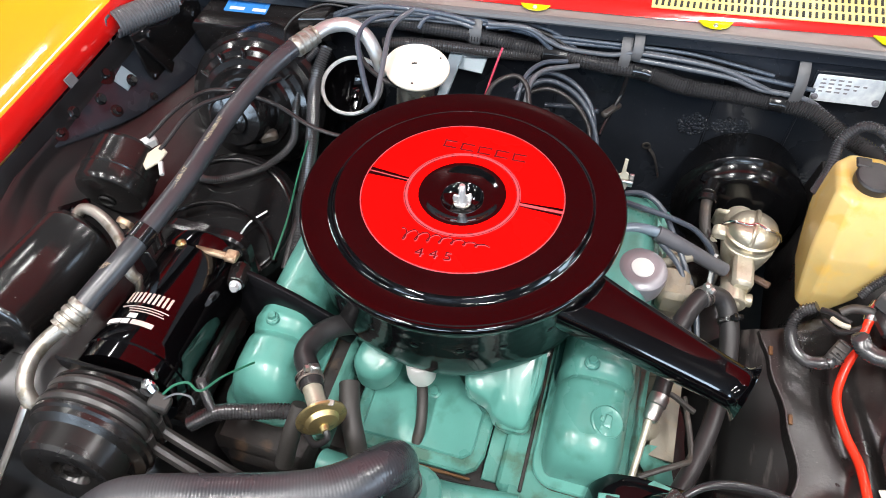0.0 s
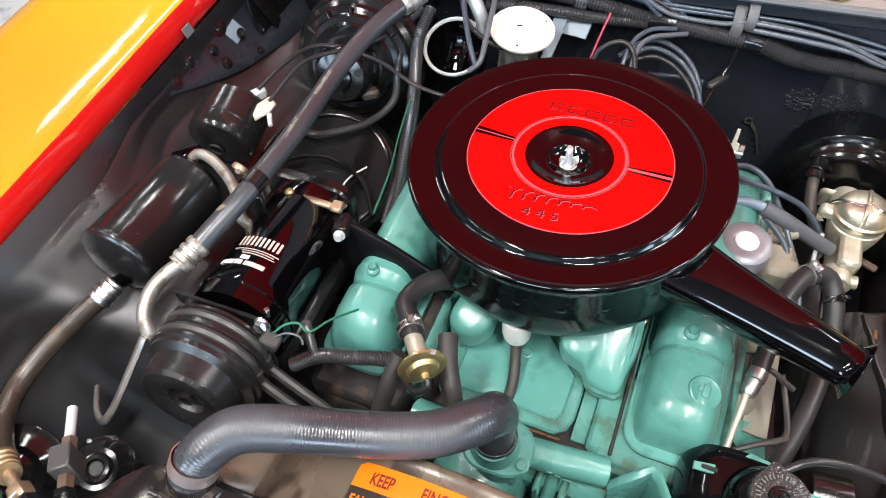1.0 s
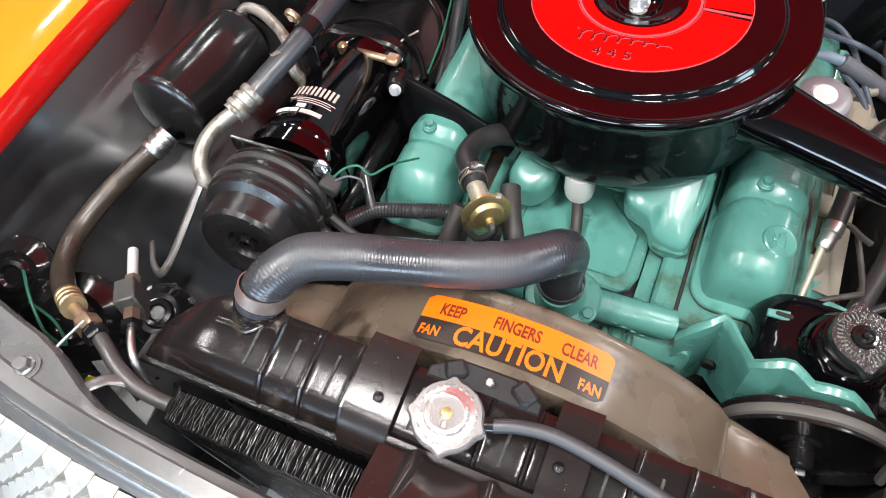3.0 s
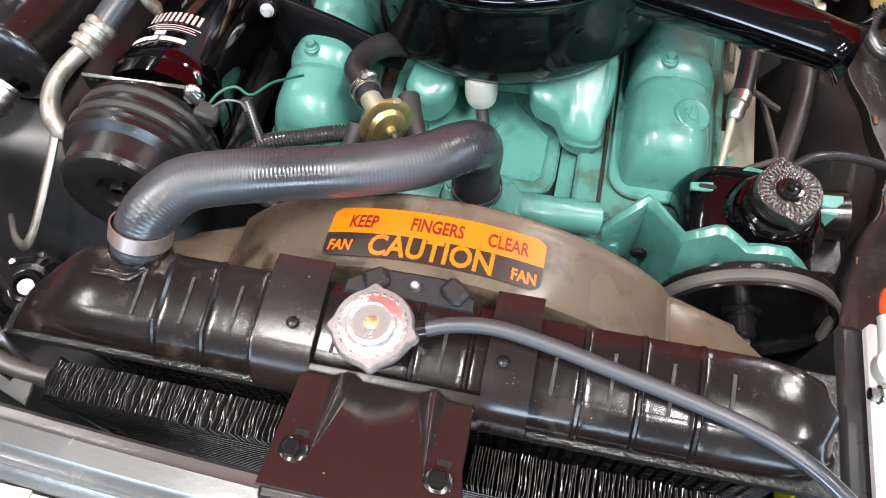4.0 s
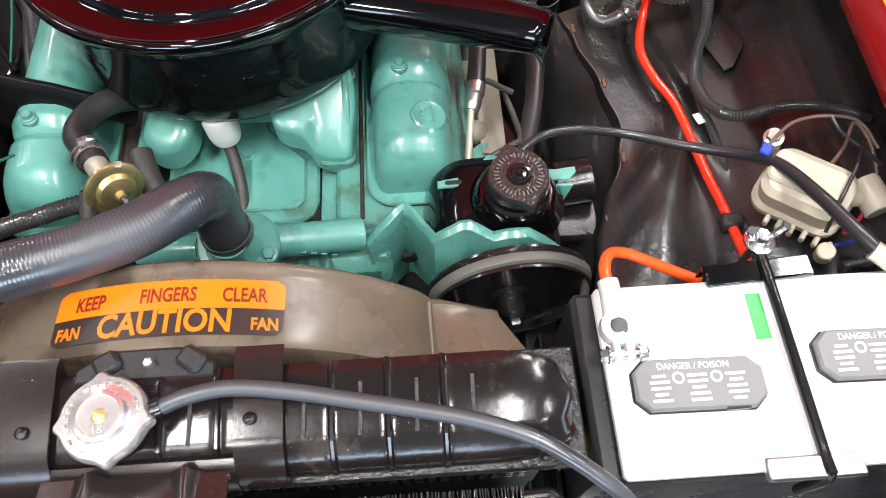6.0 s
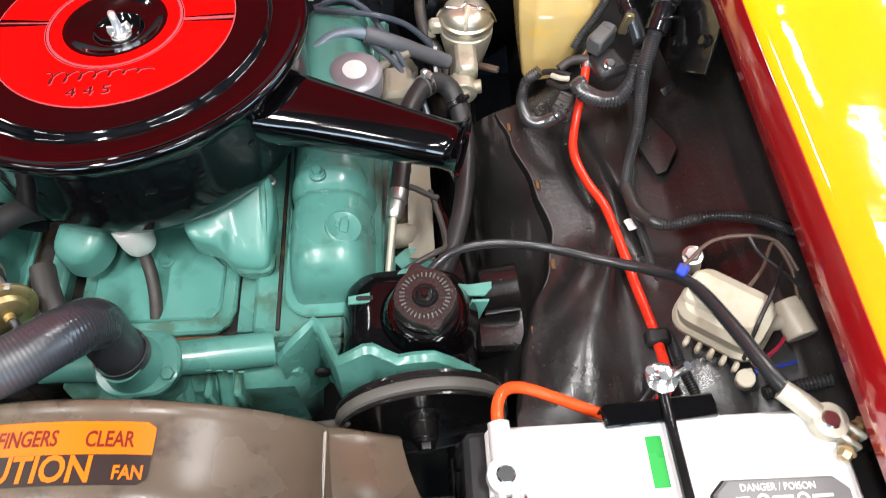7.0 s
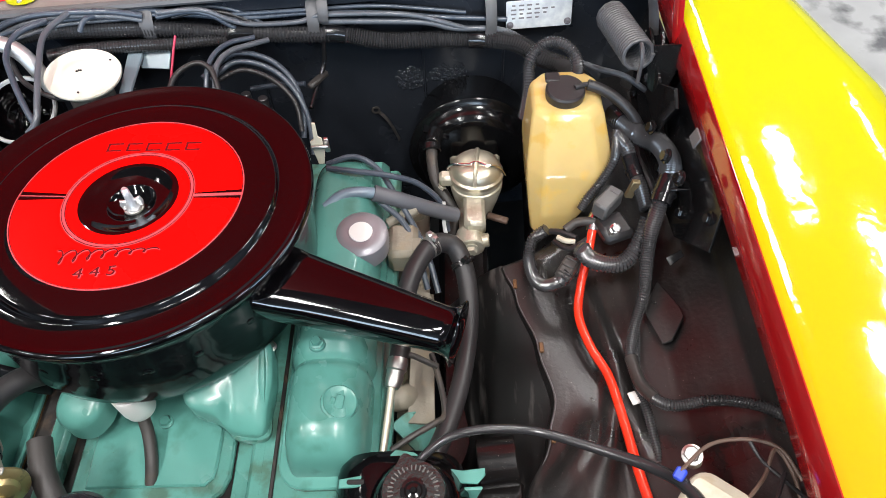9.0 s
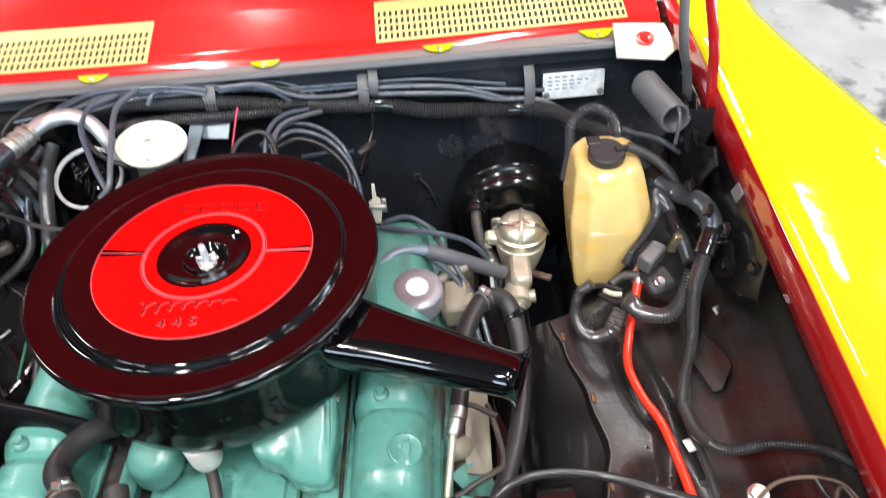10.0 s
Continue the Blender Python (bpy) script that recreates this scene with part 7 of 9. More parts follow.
# ---- horns ----
def horn(c, d, r):
    h = thing("horn", c, "black disc horn with bolted rim", "horn", group="horns")
    m = aim(c, d)
    part("shell", Geo().lathe([(0, -0.02), (r * 0.6, -0.02), (r * 0.92, -0.006), (r, 0.0), (r * 1.04, 0.001), (r * 1.04, 0.005), (r, 0.006), (r * 0.86, 0.012), (r * 0.66, 0.022), (r * 0.5, 0.021), (r * 0.42, 0.027), (r * 0.30, 0.028), (r * 0.22, 0.024), (0, 0.024)], m, 40), BLACK_SEMI, h, sharp=30)
    for k in range(8):
        a = k * math.pi / 4
        part("rim_bolt", Geo().bolt(m @ Vector((r * 0.97 * math.cos(a), r * 0.97 * math.sin(a), 0.005)), d, 0.005), BLACK_SATIN, h)
    part("bracket", Geo().tube([m @ Vector((0, 0, -0.02)), m @ Vector((0.01, 0, -0.05)), m @ Vector((0.02, 0, -0.09))], 0.009, 8, 0.02, flat=0.4), BLACK_SATIN, h)


horn((-0.640, -0.600, 0.795), (0.25, -0.45, 0.85), 0.050)
horn((-0.548, -0.624, 0.765), (0.35, -0.35, 0.85), 0.064)
horn((-0.437, -0.577, 0.775), (0.25, -0.2, 0.95), 0.040)
solo("horn_wire", Geo().tube([(-0.62, -0.60, 0.82), (-0.57, -0.632, 0.835), (-0.53, -0.66, 0.825), (-0.515, -0.66, 0.80), (-0.55, -0.64, 0.80), (-0.60, -0.63, 0.80)], 0.002, 7, 0.008), GREEN_WIRE, "thin green horn wire", "wire")
solo("brace_rod", Geo().tube([(-0.437, -0.722, 0.905), (-0.437, -0.708, 0.91), (-0.432, -0.68, 0.911), (-0.424, -0.645, 0.910)], 0.0018, 8, 0.01), ZINC, "thin bright brace rod", "rod")
solo("grommet", Geo().box((-0.43, -0.69, 0.83), (0.014, 0.010, 0.018), 0.003), YELLOW, "small yellow plastic grommet", "grommet")
# lower tie bracket by the header bar
solo("tie_bracket", Geo().tube([(-0.405, -0.720, 0.908), (-0.384, -0.712, 0.906), (-0.373, -0.700, 0.905), (-0.364, -0.688, 0.898), (-0.345, -0.680, 0.88), (-0.33, -0.68, 0.85)], 0.0065, 8, 0.006, flat=0.3), DARK_BAR, "grey flat steel tie bracket", "bracket")

# ---- vacuum can with plugs on the inner fender ----
vc = thing("vacuum_canister", (-0.585, -0.02, 0.72), "gloss black canister with a mounting lug and white plugs", "canister")
c0, c1 = Vector((-0.572, -0.060, 0.814)), Vector((-0.579, 0.020, 0.824))
m = aim(c0, c1 - c0)
L_ = (c1 - c0).length
part("shell", Geo().lathe([(0, -0.002), (0.046, -0.002), (0.052, 0.0005), (0.0558, 0.005), (0.057, 0.009), (0.057, 0.030), (0.0588, 0.032), (0.0588, 0.036), (0.057, 0.038), (0.057, L_), (0.054, L_ + 0.006), (0.03, L_ + 0.010), (0, L_ + 0.010)], m, 44), MUFFLER_BLACK, vc, sharp=24)
part("port_hole", Geo().lathe([(0, 0.0), (0.010, 0.0), (0.012, -0.003), (0.014, 0.0)], m @ Matrix.Translation((0.008, -0.012, -0.0035)), 18), DARK_VOID, vc)
part("lug", Geo().box((-0.612, -0.098, 0.812), (0.05, 0.03, 0.006), 0.002, Matrix.Rotation(0.7, 3, "Z")).bolt((-0.618, -0.104, 0.815), (0, 0, 1), 0.008), BLACK_GLOSS, vc, "black mounting lug")
pm = Matrix.Rotation(-0.62, 3, "Z")
part("plug", Geo().box((-0.541, 0.030, 0.852), (0.016, 0.036, 0.020), 0.004, pm).cyl((-0.548, 0.010, 0.848), (-0.556, -0.002, 0.842), 0.006), CREAM_CAN, vc, "white plastic vacuum connector")
part("plug_bracket", Geo().prism([(-0.014, -0.020), (0.014, -0.022), (0.018, 0.004), (0.010, 0.022), (-0.012, 0.020)], 0.006, axes((-0.516, 0.010, 0.846), (0.8, -0.6, 0.0), (0.6, 0.8, 0.25)), 0.002), CREAM_PLASTIC, vc, "pale cream connector bracket")
part("plug_tip", Geo().cyl((-0.502, 0.004, 0.846), (-0.488, -0.018, 0.842), 0.0045, 0.004, 12), CREAM_CAN, vc)
solo("vacuum_line", Geo().tube([(-0.536, 0.034, 0.862), (-0.516, 0.092, 0.874), (-0.494, 0.150, 0.870), (-0.455, 0.176, 0.858), (-0.377, 0.172, 0.850), (-0.306, 0.147, 0.842), (-0.253, 0.140, 0.838), (-0.21, 0.15, 0.83)], 0.0036, 9, 0.01), RUBBER, "thin black vacuum line", "hose", group="vacuum lines")
solo("vacuum_line", Geo().tube([(-0.508, 0.020, 0.856), (-0.490, 0.106, 0.870), (-0.453, 0.165, 0.860), (-0.408, 0.220, 0.850), (-0.393, 0.253, 0.840), (-0.36, 0.29, 0.82)], 0.0036, 9, 0.01), RUBBER, "thin black vacuum line", "hose", group="vacuum lines")

# ---- heater blower ----
bl = thing("heater_blower", (-0.47, 0.34, 0.55), "black ribbed blower housing with motor", "blower")
m = aim((-0.462, 0.240, 0.775), (0.14, -0.88, 0.42))
part("housing", Geo().lathe([(0, 0.05), (0.06, 0.05), (0.066, 0.044), (0.076, 0.046), (0.080, 0.040), (0.090, 0.038), (0.094, 0.030), (0.104, 0.027), (0.108, 0.018), (0.117, 0.012), (0.120, -0.002), (0.127, -0.010), (0.130, -0.05), (0.135, -0.12)], m, 56), BLACK_SEMI, bl, sharp=25)
part("motor", Geo().lathe([(0.056, 0.045), (0.053, 0.07), (0.050, 0.100), (0.044, 0.108), (0.024, 0.110), (0.022, 0.116), (0.012, 0.118), (0, 0.118)], m, 40), BLACK_SEMI, bl, "black blower motor", sharp=35)
part("hub_bolt", Geo().bolt(m @ Vector((0, 0, 0.117)), m.to_3x3() @ Vector((0, 0, 1)), 0.010), BLACK_SATIN, bl)
for k in range(5):
    a = radians(40 + k * 26)
    part("rib", Geo().box(m @ Vector((0.094 * math.cos(a), 0.094 * math.sin(a), 0.034)), (0.028, 0.007, 0.008), 0.003, m.to_3x3() @ Matrix.Rotation(a, 3, "Z")), BLACK_SEMI, bl)
part("clip", Geo().box((-0.405, 0.165, 0.775), (0.034, 0.02, 0.02), 0.005, Matrix.Rotation(0.6, 3, "Z")), OLD_RUBBER, bl, "grey rubber clip")
# air box with a blue sticker
ab = thing("air_box", (-0.52, 0.42, 0.70), "black pressed air box with a blue sticker", "air box")
mx = axes((-0.525, 0.405, 0.862), (1, 0.04, 0.03), (0, 1, 0.12))
part("box_body", Geo().prism([(-0.108, -0.062), (0.075, -0.062), (0.135, 0.03), (0.128, 0.075), (-0.085, 0.075)], 0.10, mx @ Matrix.Translation((0, 0, -0.10)), 0.006), BLACK_SATIN, ab, "black pressed box")
part("sticker", Geo().prism(rounded(0.088, 0.042, 0.003), 0.0008, mx @ Matrix.Translation((-0.012, 0.0, 0.0)), 0.0002), BLUE, ab, "blue and white sticker")
for bx, by, w in ((-0.030, -0.012, 0.030), (0.016, -0.012, 0.028)):
    part("sticker_bar", Geo().box(mx @ Vector((bx, by, 0.0012)), (w, 0.008, 0.0006), 0.0002, mx.to_3x3()), PALE, ab)
part("sticker_bar", Geo().box(mx @ Vector((-0.008, 0.012, 0.0012)), (0.060, 0.010, 0.0006), 0.0002, mx.to_3x3()), STICKER_BLACK, ab)
part("side_wedge", Geo().prism([(-0.02, -0.05), (0.035, -0.055), (0.05, 0.05), (0.02, 0.055)], 0.05, axes((-0.395, 0.41, 0.835), (1, 0.2, 0.1), (0.2, 1, 0)), 0.004), BLACK_SATIN, ab)
# corrugated drains
solo("corrugated_tube", Geo().tube([(-0.363, 0.330, 0.850), (-0.381, 0.285, 0.830), (-0.368, 0.214, 0.800), (-0.353, 0.158, 0.780), (-0.374, 0.106, 0.772), (-0.411, 0.072, 0.770), (-0.452, 0.048, 0.770), (-0.490, 0.053, 0.760)], 0.0066, 12, 0.003, 0.0009, 0.0038), LOOM, "black corrugated wiring tube", "wiring", group="corrugated tubes")
solo("corrugated_tube", Geo().tube([(-0.348, 0.334, 0.850), (-0.351, 0.274, 0.820), (-0.311, 0.155, 0.800), (-0.290, 0.071, 0.780), (-0.266, -0.030, 0.760), (-0.26, -0.10, 0.73)], 0.0108, 14, 0.0035, 0.0011, 0.0050), LOOM, "thick black corrugated tube", "wiring", group="corrugated tubes")
# lines below the canister
for k, pts in enumerate(([(-0.50, -0.03, 0.76), (-0.45, 0.0, 0.765), (-0.40, 0.01, 0.76), (-0.34, -0.01, 0.745), (-0.30, -0.06, 0.73)], [(-0.47, -0.08, 0.75), (-0.42, -0.05, 0.76), (-0.36, -0.05, 0.755), (-0.31, -0.09, 0.74)], [(-0.30, 0.12, 0.79), (-0.285, 0.05, 0.775), (-0.275, -0.02, 0.77), (-0.27, -0.08, 0.75)])):
    solo("brake_line", Geo().tube(pts, 0.0045, 9, 0.01), RUBBER if k else BLACK_SEMI, "thin black line beside the engine", "hose", group="thin lines")
g = Geo().lathe([(0, 0), (0.12, 0), (0.13, -0.01), (0.13, -0.05), (0.10, -0.08), (0, -0.08)], aim((-0.42, 0.0, 0.735), (0.1, -0.25, 1)), 40)
duct = thing("blower_duct", (-0.42, 0.0, 0.66), "black round heater duct cover with a wire clip", "duct")
part("cover", g, BLACK_SEMI, duct)
dm = aim((-0.42, 0.0, 0.735), (0.1, -0.25, 1))
part("rim_bead", Geo().tube([dm @ Vector((0.112 * math.cos(radians(a)), 0.112 * math.sin(radians(a)), 0.002)) for a in range(0, 361, 15)], 0.004, 8, 0.012), BLACK_SEMI, duct)
part("wire_clip", Geo().tube([dm @ Vector((0.02, -0.05, 0.004)), dm @ Vector((0.045, -0.02, 0.012)), dm @ Vector((0.075, 0.0, 0.010))], 0.0018, 7, 0.01), ZINC, duct)
part("cover_bolt", Geo().bolt(dm @ Vector((-0.03, -0.07, 0.001)), dm.to_3x3() @ Vector((0, 0, 1)), 0.009), ZINC, duct)
# left filler and valve below the compressor arm
e = engine
gold = thing("vacuum_switch", (-0.10, -0.30, 0.74), "gold passivated vacuum valve on hose stubs", "valve")
d = Vector((0.52, -0.66, 0.12)).normalized()
c = Vector((-0.100, -0.310, 0.826))
part("body", Geo().lathe([(0, 0), (0.012, 0), (0.013, 0.004), (0.0125, 0.034), (0.0165, 0.038), (0.016, 0.042), (0, 0.042)], aim(c - d * 0.036, d), 22), ALLOY, gold, "tan alloy valve stem")
part("diaphragm", Geo().lathe([(0, 0), (0.020, 0.0), (0.027, 0.004), (0.0325, 0.007), (0.0325, 0.010), (0.029, 0.012), (0.022, 0.013), (0.019, 0.019), (0.012, 0.022), (0.006, 0.0225), (0.005, 0.030), (0, 0.031)], aim(c + d * 0.008, d), 36), BRASS, gold, "round gold diaphragm housing", sharp=30)
part("rim_tab", Geo().box(c + d * 0.016 + Vector((0.012, 0.012, 0.026)), (0.010, 0.008, 0.003), 0.001), STEEL_PIPE, gold)
part("outlet_hose", Geo().tube([c + d * 0.034, c + d * 0.045 + Vector((0, 0, -0.006)), c + d * 0.040 + Vector((-0.015, -0.01, -0.022)), c + d * 0.01 + Vector((-0.022, -0.015, -0.035))], 0.0045, 10, 0.006), RUBBER, gold)
hp = [c - d * 0.030, c - d * 0.052 + Vector((0.0, 0.004, 0.0)), (-0.152, -0.238, 0.812), (-0.148, -0.205, 0.806), (-0.128, -0.175, 0.795), (-0.10, -0.15, 0.77)]
part("inlet_hose", Geo().tube(hp, 0.0155, 16, 0.008), RUBBER, gold, "old black rubber inlet hose")
band(c - d * 0.046, d, 0.0168, 0.011, gold, CLAMP_PINK, 60, ZINC)
solo("bypass_hose", Geo().tube([(-0.083, -0.255, 0.795), (-0.070, -0.29, 0.79), (-0.055, -0.318, 0.775), (-0.045, -0.335, 0.75)], 0.014, 14, 0.01), OLD_RUBBER, "short old rubber bypass hose", "hose")
solo("bypass_hose", Geo().tube([(-0.135, -0.30, 0.79), (-0.142, -0.335, 0.76), (-0.15, -0.36, 0.72)], 0.013, 14, 0.01), OLD_RUBBER, "short old rubber bypass hose", "hose")
solo("corrugated_tube", Geo().tube([(-0.135, -0.306, 0.778), (-0.165, -0.312, 0.778), (-0.20, -0.322, 0.776), (-0.25, -0.335, 0.770), (-0.285, -0.355, 0.755)], 0.0105, 14, 0.004, 0.0010, 0.0046), LOOM, "black corrugated tube beside the engine", "wiring", group="corrugated tubes")
solo("corrugated_tube", Geo().tube([(-0.262, -0.318, 0.83), (-0.258, -0.328, 0.80), (-0.255, -0.335, 0.77)], 0.006, 12, 0.004, 0.0008, 0.0042), LOOM, "short black corrugated sleeve", "wiring", group="corrugated tubes")
# white breather filter under the air cleaner
wf = thing("breather_filter", (0.0, -0.199, 0.74), "small white filter with a rubber tail hose", "filter")
part("filter_body", Geo().lathe([(0, 0), (0.0150, 0), (0.0190, 0.002), (0.0200, 0.005), (0.0200, 0.012), (0.0212, 0.013), (0.0212, 0.050), (0.020, 0.052), (0, 0.052)], Matrix.Translation((-0.006, -0.188, 0.7280)), 28), LEAD, wf)
part("tail_hose", Geo().tube([(-0.006, -0.190, 0.732), (-0.003, -0.200, 0.720), (0.002, -0.217, 0.706), (0.008, -0.245, 0.695), (0.008, -0.27, 0.68)], 0.0082, 12, 0.008), OLD_RUBBER, wf, "worn grey tail hose")

# ---- brake booster and master cylinder ----
BOOSTER_BLACK = mat("booster_black_enamel", (0.004, 0.004, 0.0045), 0.16, bump=0.02, fine=20, dust=0.2)
bb = thing("brake_booster", (0.452, 0.39, 0.53), "gloss black round brake booster on the firewall", "brake booster")
m = aim((0.440, 0.375, 0.598), (0.0, -1, 0.13)) @ Matrix.Scale(0.98, 4)
part("shell", Geo().lathe([(0.11, -0.09), (0.114, -0.02), (0.1155, -0.012), (0.122, -0.010), (0.1235, -0.004), (0.1235, 0.004), (0.119, 0.008), (0.113, 0.009), (0.108, 0.012), (0.104, 0.024), (0.098, 0.032), (0.090, 0.035), (0.084, 0.036), (0.060, 0.038), (0.03, 0.040), (0, 0.040)], m, 64), BOOSTER_BLACK, bb, sharp=45)
part("check_valve", Geo().cyl((0.372, 0.325, 0.695), (0.366, 0.290, 0.705), 0.015, 0.012).cyl((0.366, 0.290, 0.705), (0.366, 0.278, 0.700), 0.016, 0.016), BLACK_SEMI, bb, "black vacuum check valve")
part("valve_tab", Geo().prism([(-0.016, 0.004), (0.03, -0.010), (0.034, -0.002), (-0.012, 0.018)], 0.004, axes((0.364, 0.318, 0.700), (1, 0.2, -0.3), (0, 1, 0.5)), 0.001), BLACK_GLOSS, bb)
mc = thing("master_cylinder", (0.455, 0.20, 0.62), "cast alloy brake master cylinder with bright domed cap", "master cylinder")
mc.location += Vector((-0.015, -0.010, 0.0))
ax0, ax1 = Vector((0.455, 0.335, 0.625)), Vector((0.441, 0.098, 0.672))
part("bore", Geo().cyl(ax0, ax1 + Vector((0, 0.012, 0)), 0.026, 0.0190, 28), ALLOY, mc, "cast cylinder body")
part("end_boss", Geo().cyl(ax1 + Vector((0, 0.035, 0)), ax1 + Vector((0, 0.004, 0)), 0.0225, 0.0215, 28), ALLOY, mc)
part("end_nut", Geo().bolt(ax1 + Vector((0, 0.004, 0)), (0, -1, 0.1), 0.0115, True, 0.010), ALLOY, mc)
part("side_boss", Geo().cyl((0.415, 0.115, 0.672), (0.470, 0.115, 0.676), 0.011), ALLOY, mc)
part("flange", Geo().box((0.455, 0.330, 0.620), (0.09, 0.012, 0.045), 0.006), ALLOY, mc)
part("neck", Geo().box((0.448, 0.160, 0.692), (0.034, 0.075, 0.034), 0.006), ALLOY, mc, "flat cast rib")
rm = aim((0.453, 0.214, 0.682), (0.01, 0.10, 1))
part("reservoir", Geo().lathe([(0.026, -0.050), (0.030, -0.034), (0.036, -0.014), (0.041, 0.006), (0.0425, 0.016), (0.0425, 0.022), (0.0405, 0.024), (0.0405, 0.028), (0.0425, 0.030), (0.0425, 0.034), (0, 0.034)], rm, 40, sx=1.0, sy=1.0), ALLOY, mc, "cast reservoir bowl")
part("cap", Geo().lathe([(0.0425, 0.033), (0.0435, 0.036), (0.0435, 0.041), (0.0405, 0.044), (0.0395, 0.049), (0.036, 0.057), (0.028, 0.064), (0.014, 0.067), (0, 0.068)], rm, 44, sx=1.0, sy=1.0), BRIGHT_ALLOY, mc, "bright domed reservoir cap", sharp=30)
part("cap_ridge", Geo().tube([rm @ Vector((0.0, -0.040, 0.048)), rm @ Vector((0.0, -0.024, 0.066)), rm @ Vector((0.0, 0.0, 0.070)), rm @ Vector((0.0, 0.024, 0.067)), rm @ Vector((0, 0.041, 0.046))], 0.004, 8, 0.006), BRIGHT_ALLOY, mc)
part("bail_wire", Geo().tube([rm @ Vector((0.045, -0.02, 0.020)), rm @ Vector((0.046, 0.000, 0.045)), rm @ Vector((0.036, 0.014, 0.066)), rm @ Vector((0.012, 0.018, 0.071)), rm @ Vector((0.0, 0.012, 0.072)), rm @ Vector((-0.016, 0.018, 0.071)), rm @ Vector((-0.036, 0.012, 0.062)), rm @ Vector((-0.046, 0.0, 0.036))], 0.0022, 8, 0.004), CHROME, mc, "bright bail wire")
part("bail_wire", Geo().tube([rm @ Vector((0.045, -0.020, 0.020)), rm @ Vector((0.040, -0.034, 0.004)), rm @ Vector((0.022, -0.046, -0.014)), rm @ Vector((0.008, -0.048, -0.018))], 0.0022, 8, 0.004), CHROME, mc)
part("outlet_lug", Geo().box((0.408, 0.215, 0.712), (0.03, 0.022, 0.022), 0.005).bolt((0.398, 0.205, 0.705), (-0.5, -0.4, -0.6), 0.007), ALLOY, mc)
solo("brake_line", Geo().tube([(0.420, 0.115, 0.672), (0.405, 0.112, 0.671), (0.392, 0.112, 0.672), (0.386, 0.12, 0.685), (0.384, 0.14, 0.71), (0.386, 0.15, 0.72)], 0.0032, 9, 0.006), CREAM_CAN, "pale bent steel brake line", "hose")
part("fork", Geo().box((0.487, 0.175, 0.655), (0.036, 0.012, 0.008), 0.002, Matrix.Rotation(-0.4, 3, "Z")), BROWN_WIRE, mc)

# vacuum and heater hoses on this side
solo("booster_hose", Geo().tube([(0.366, 0.282, 0.702), (0.366, 0.255, 0.696), (0.372, 0.225, 0.685), (0.390, 0.196, 0.668), (0.402, 0.172, 0.655), (0.40, 0.15, 0.63)], 0.0095, 14, 0.008), OLD_RUBBER, "grey-brown booster vacuum hose", "hose")
gh = thing("vacuum_hose", (0.31, 0.13, 0.66), "grey rubber vacuum hose over a steel pipe", "hose")
part("hose_body", Geo().tube([(0.283, 0.124, 0.775), (0.329, 0.124, 0.753), (0.37, 0.132, 0.722), (0.404, 0.139, 0.698)], [0.0125, 0.0120, 0.0118, 0.0118], 16, 0.008), mat("grey_rubber", (0.085, 0.088, 0.10), 0.42, bump=0.1), gh)
part("pipe", Geo().tube([(0.213, 0.10, 0.772), (0.236, 0.116, 0.780), (0.262, 0.122, 0.780), (0.286, 0.124, 0.774)], 0.0085, 12, 0.008), mat("blue_grey_pipe", (0.14, 0.19, 0.24), 0.3), gh, "painted steel pipe")
solo("heater_hose", Geo().tube([(0.330, -0.055, 0.742), (0.338, -0.018, 0.752), (0.352, 0.017, 0.753), (0.366, 0.04, 0.750), (0.382, 0.052, 0.744), (0.402, 0.050, 0.732), (0.416, 0.015, 0.712), (0.419, -0.05, 0.692), (0.407, -0.130, 0.682), (0.385, -0.205, 0.684), (0.362, -0.262, 0.700)], [0.014, 0.014, 0.014, 0.0145, 0.0145, 0.0145, 0.0145, 0.0135, 0.013, 0.013, 0.013], 16, 0.008), RUBBER, "black heater hose curving past the engine", "hose")
hc = [o for o in scene.objects if o.name == "heater_hose"][0]
band((0.3665, 0.0405, 0.750), (0.7, 0.7, -0.2), 0.0147, 0.012, hc, ZINC, 80, ZINC)
band((0.411, 0.030, 0.719), (0.4, -0.9, -0.4), 0.0147, 0.008, hc, BLACK_SEMI, 60, BLACK_SEMI)
# spark lead boot and dipstick
dp = thing("dipstick_tube", (0.315, -0.15, 0.70), "dipstick tube with black boot and metal collar", "dipstick")
part("boot", Geo().tube([(0.335, -0.030, 0.742), (0.330, -0.085, 0.742), (0.324, -0.132, 0.737)], 0.0125, 14, 0.01), RUBBER, dp, "black rubber boot")
part("collar", Geo().lathe([(0, 0), (0.0125, 0), (0.0135, 0.004), (0.0135, 0.016), (0.0115, 0.018), (0.0115, 0.030), (0.0105, 0.036), (0.0085, 0.040), (0, 0.040)], aim((0.3245, -0.130, 0.737), (-0.22, -0.95, -0.22)), 24), ZINC, dp, "knurled grey collar")
part("tube", Geo().cyl((0.316, -0.160, 0.729), (0.303, -0.262, 0.704), 0.0048, 0.0046), ALLOY, dp, "pale metal tube")
part("foot", Geo().ball((0.303, -0.264, 0.702), 0.006, 10), RUST, dp)
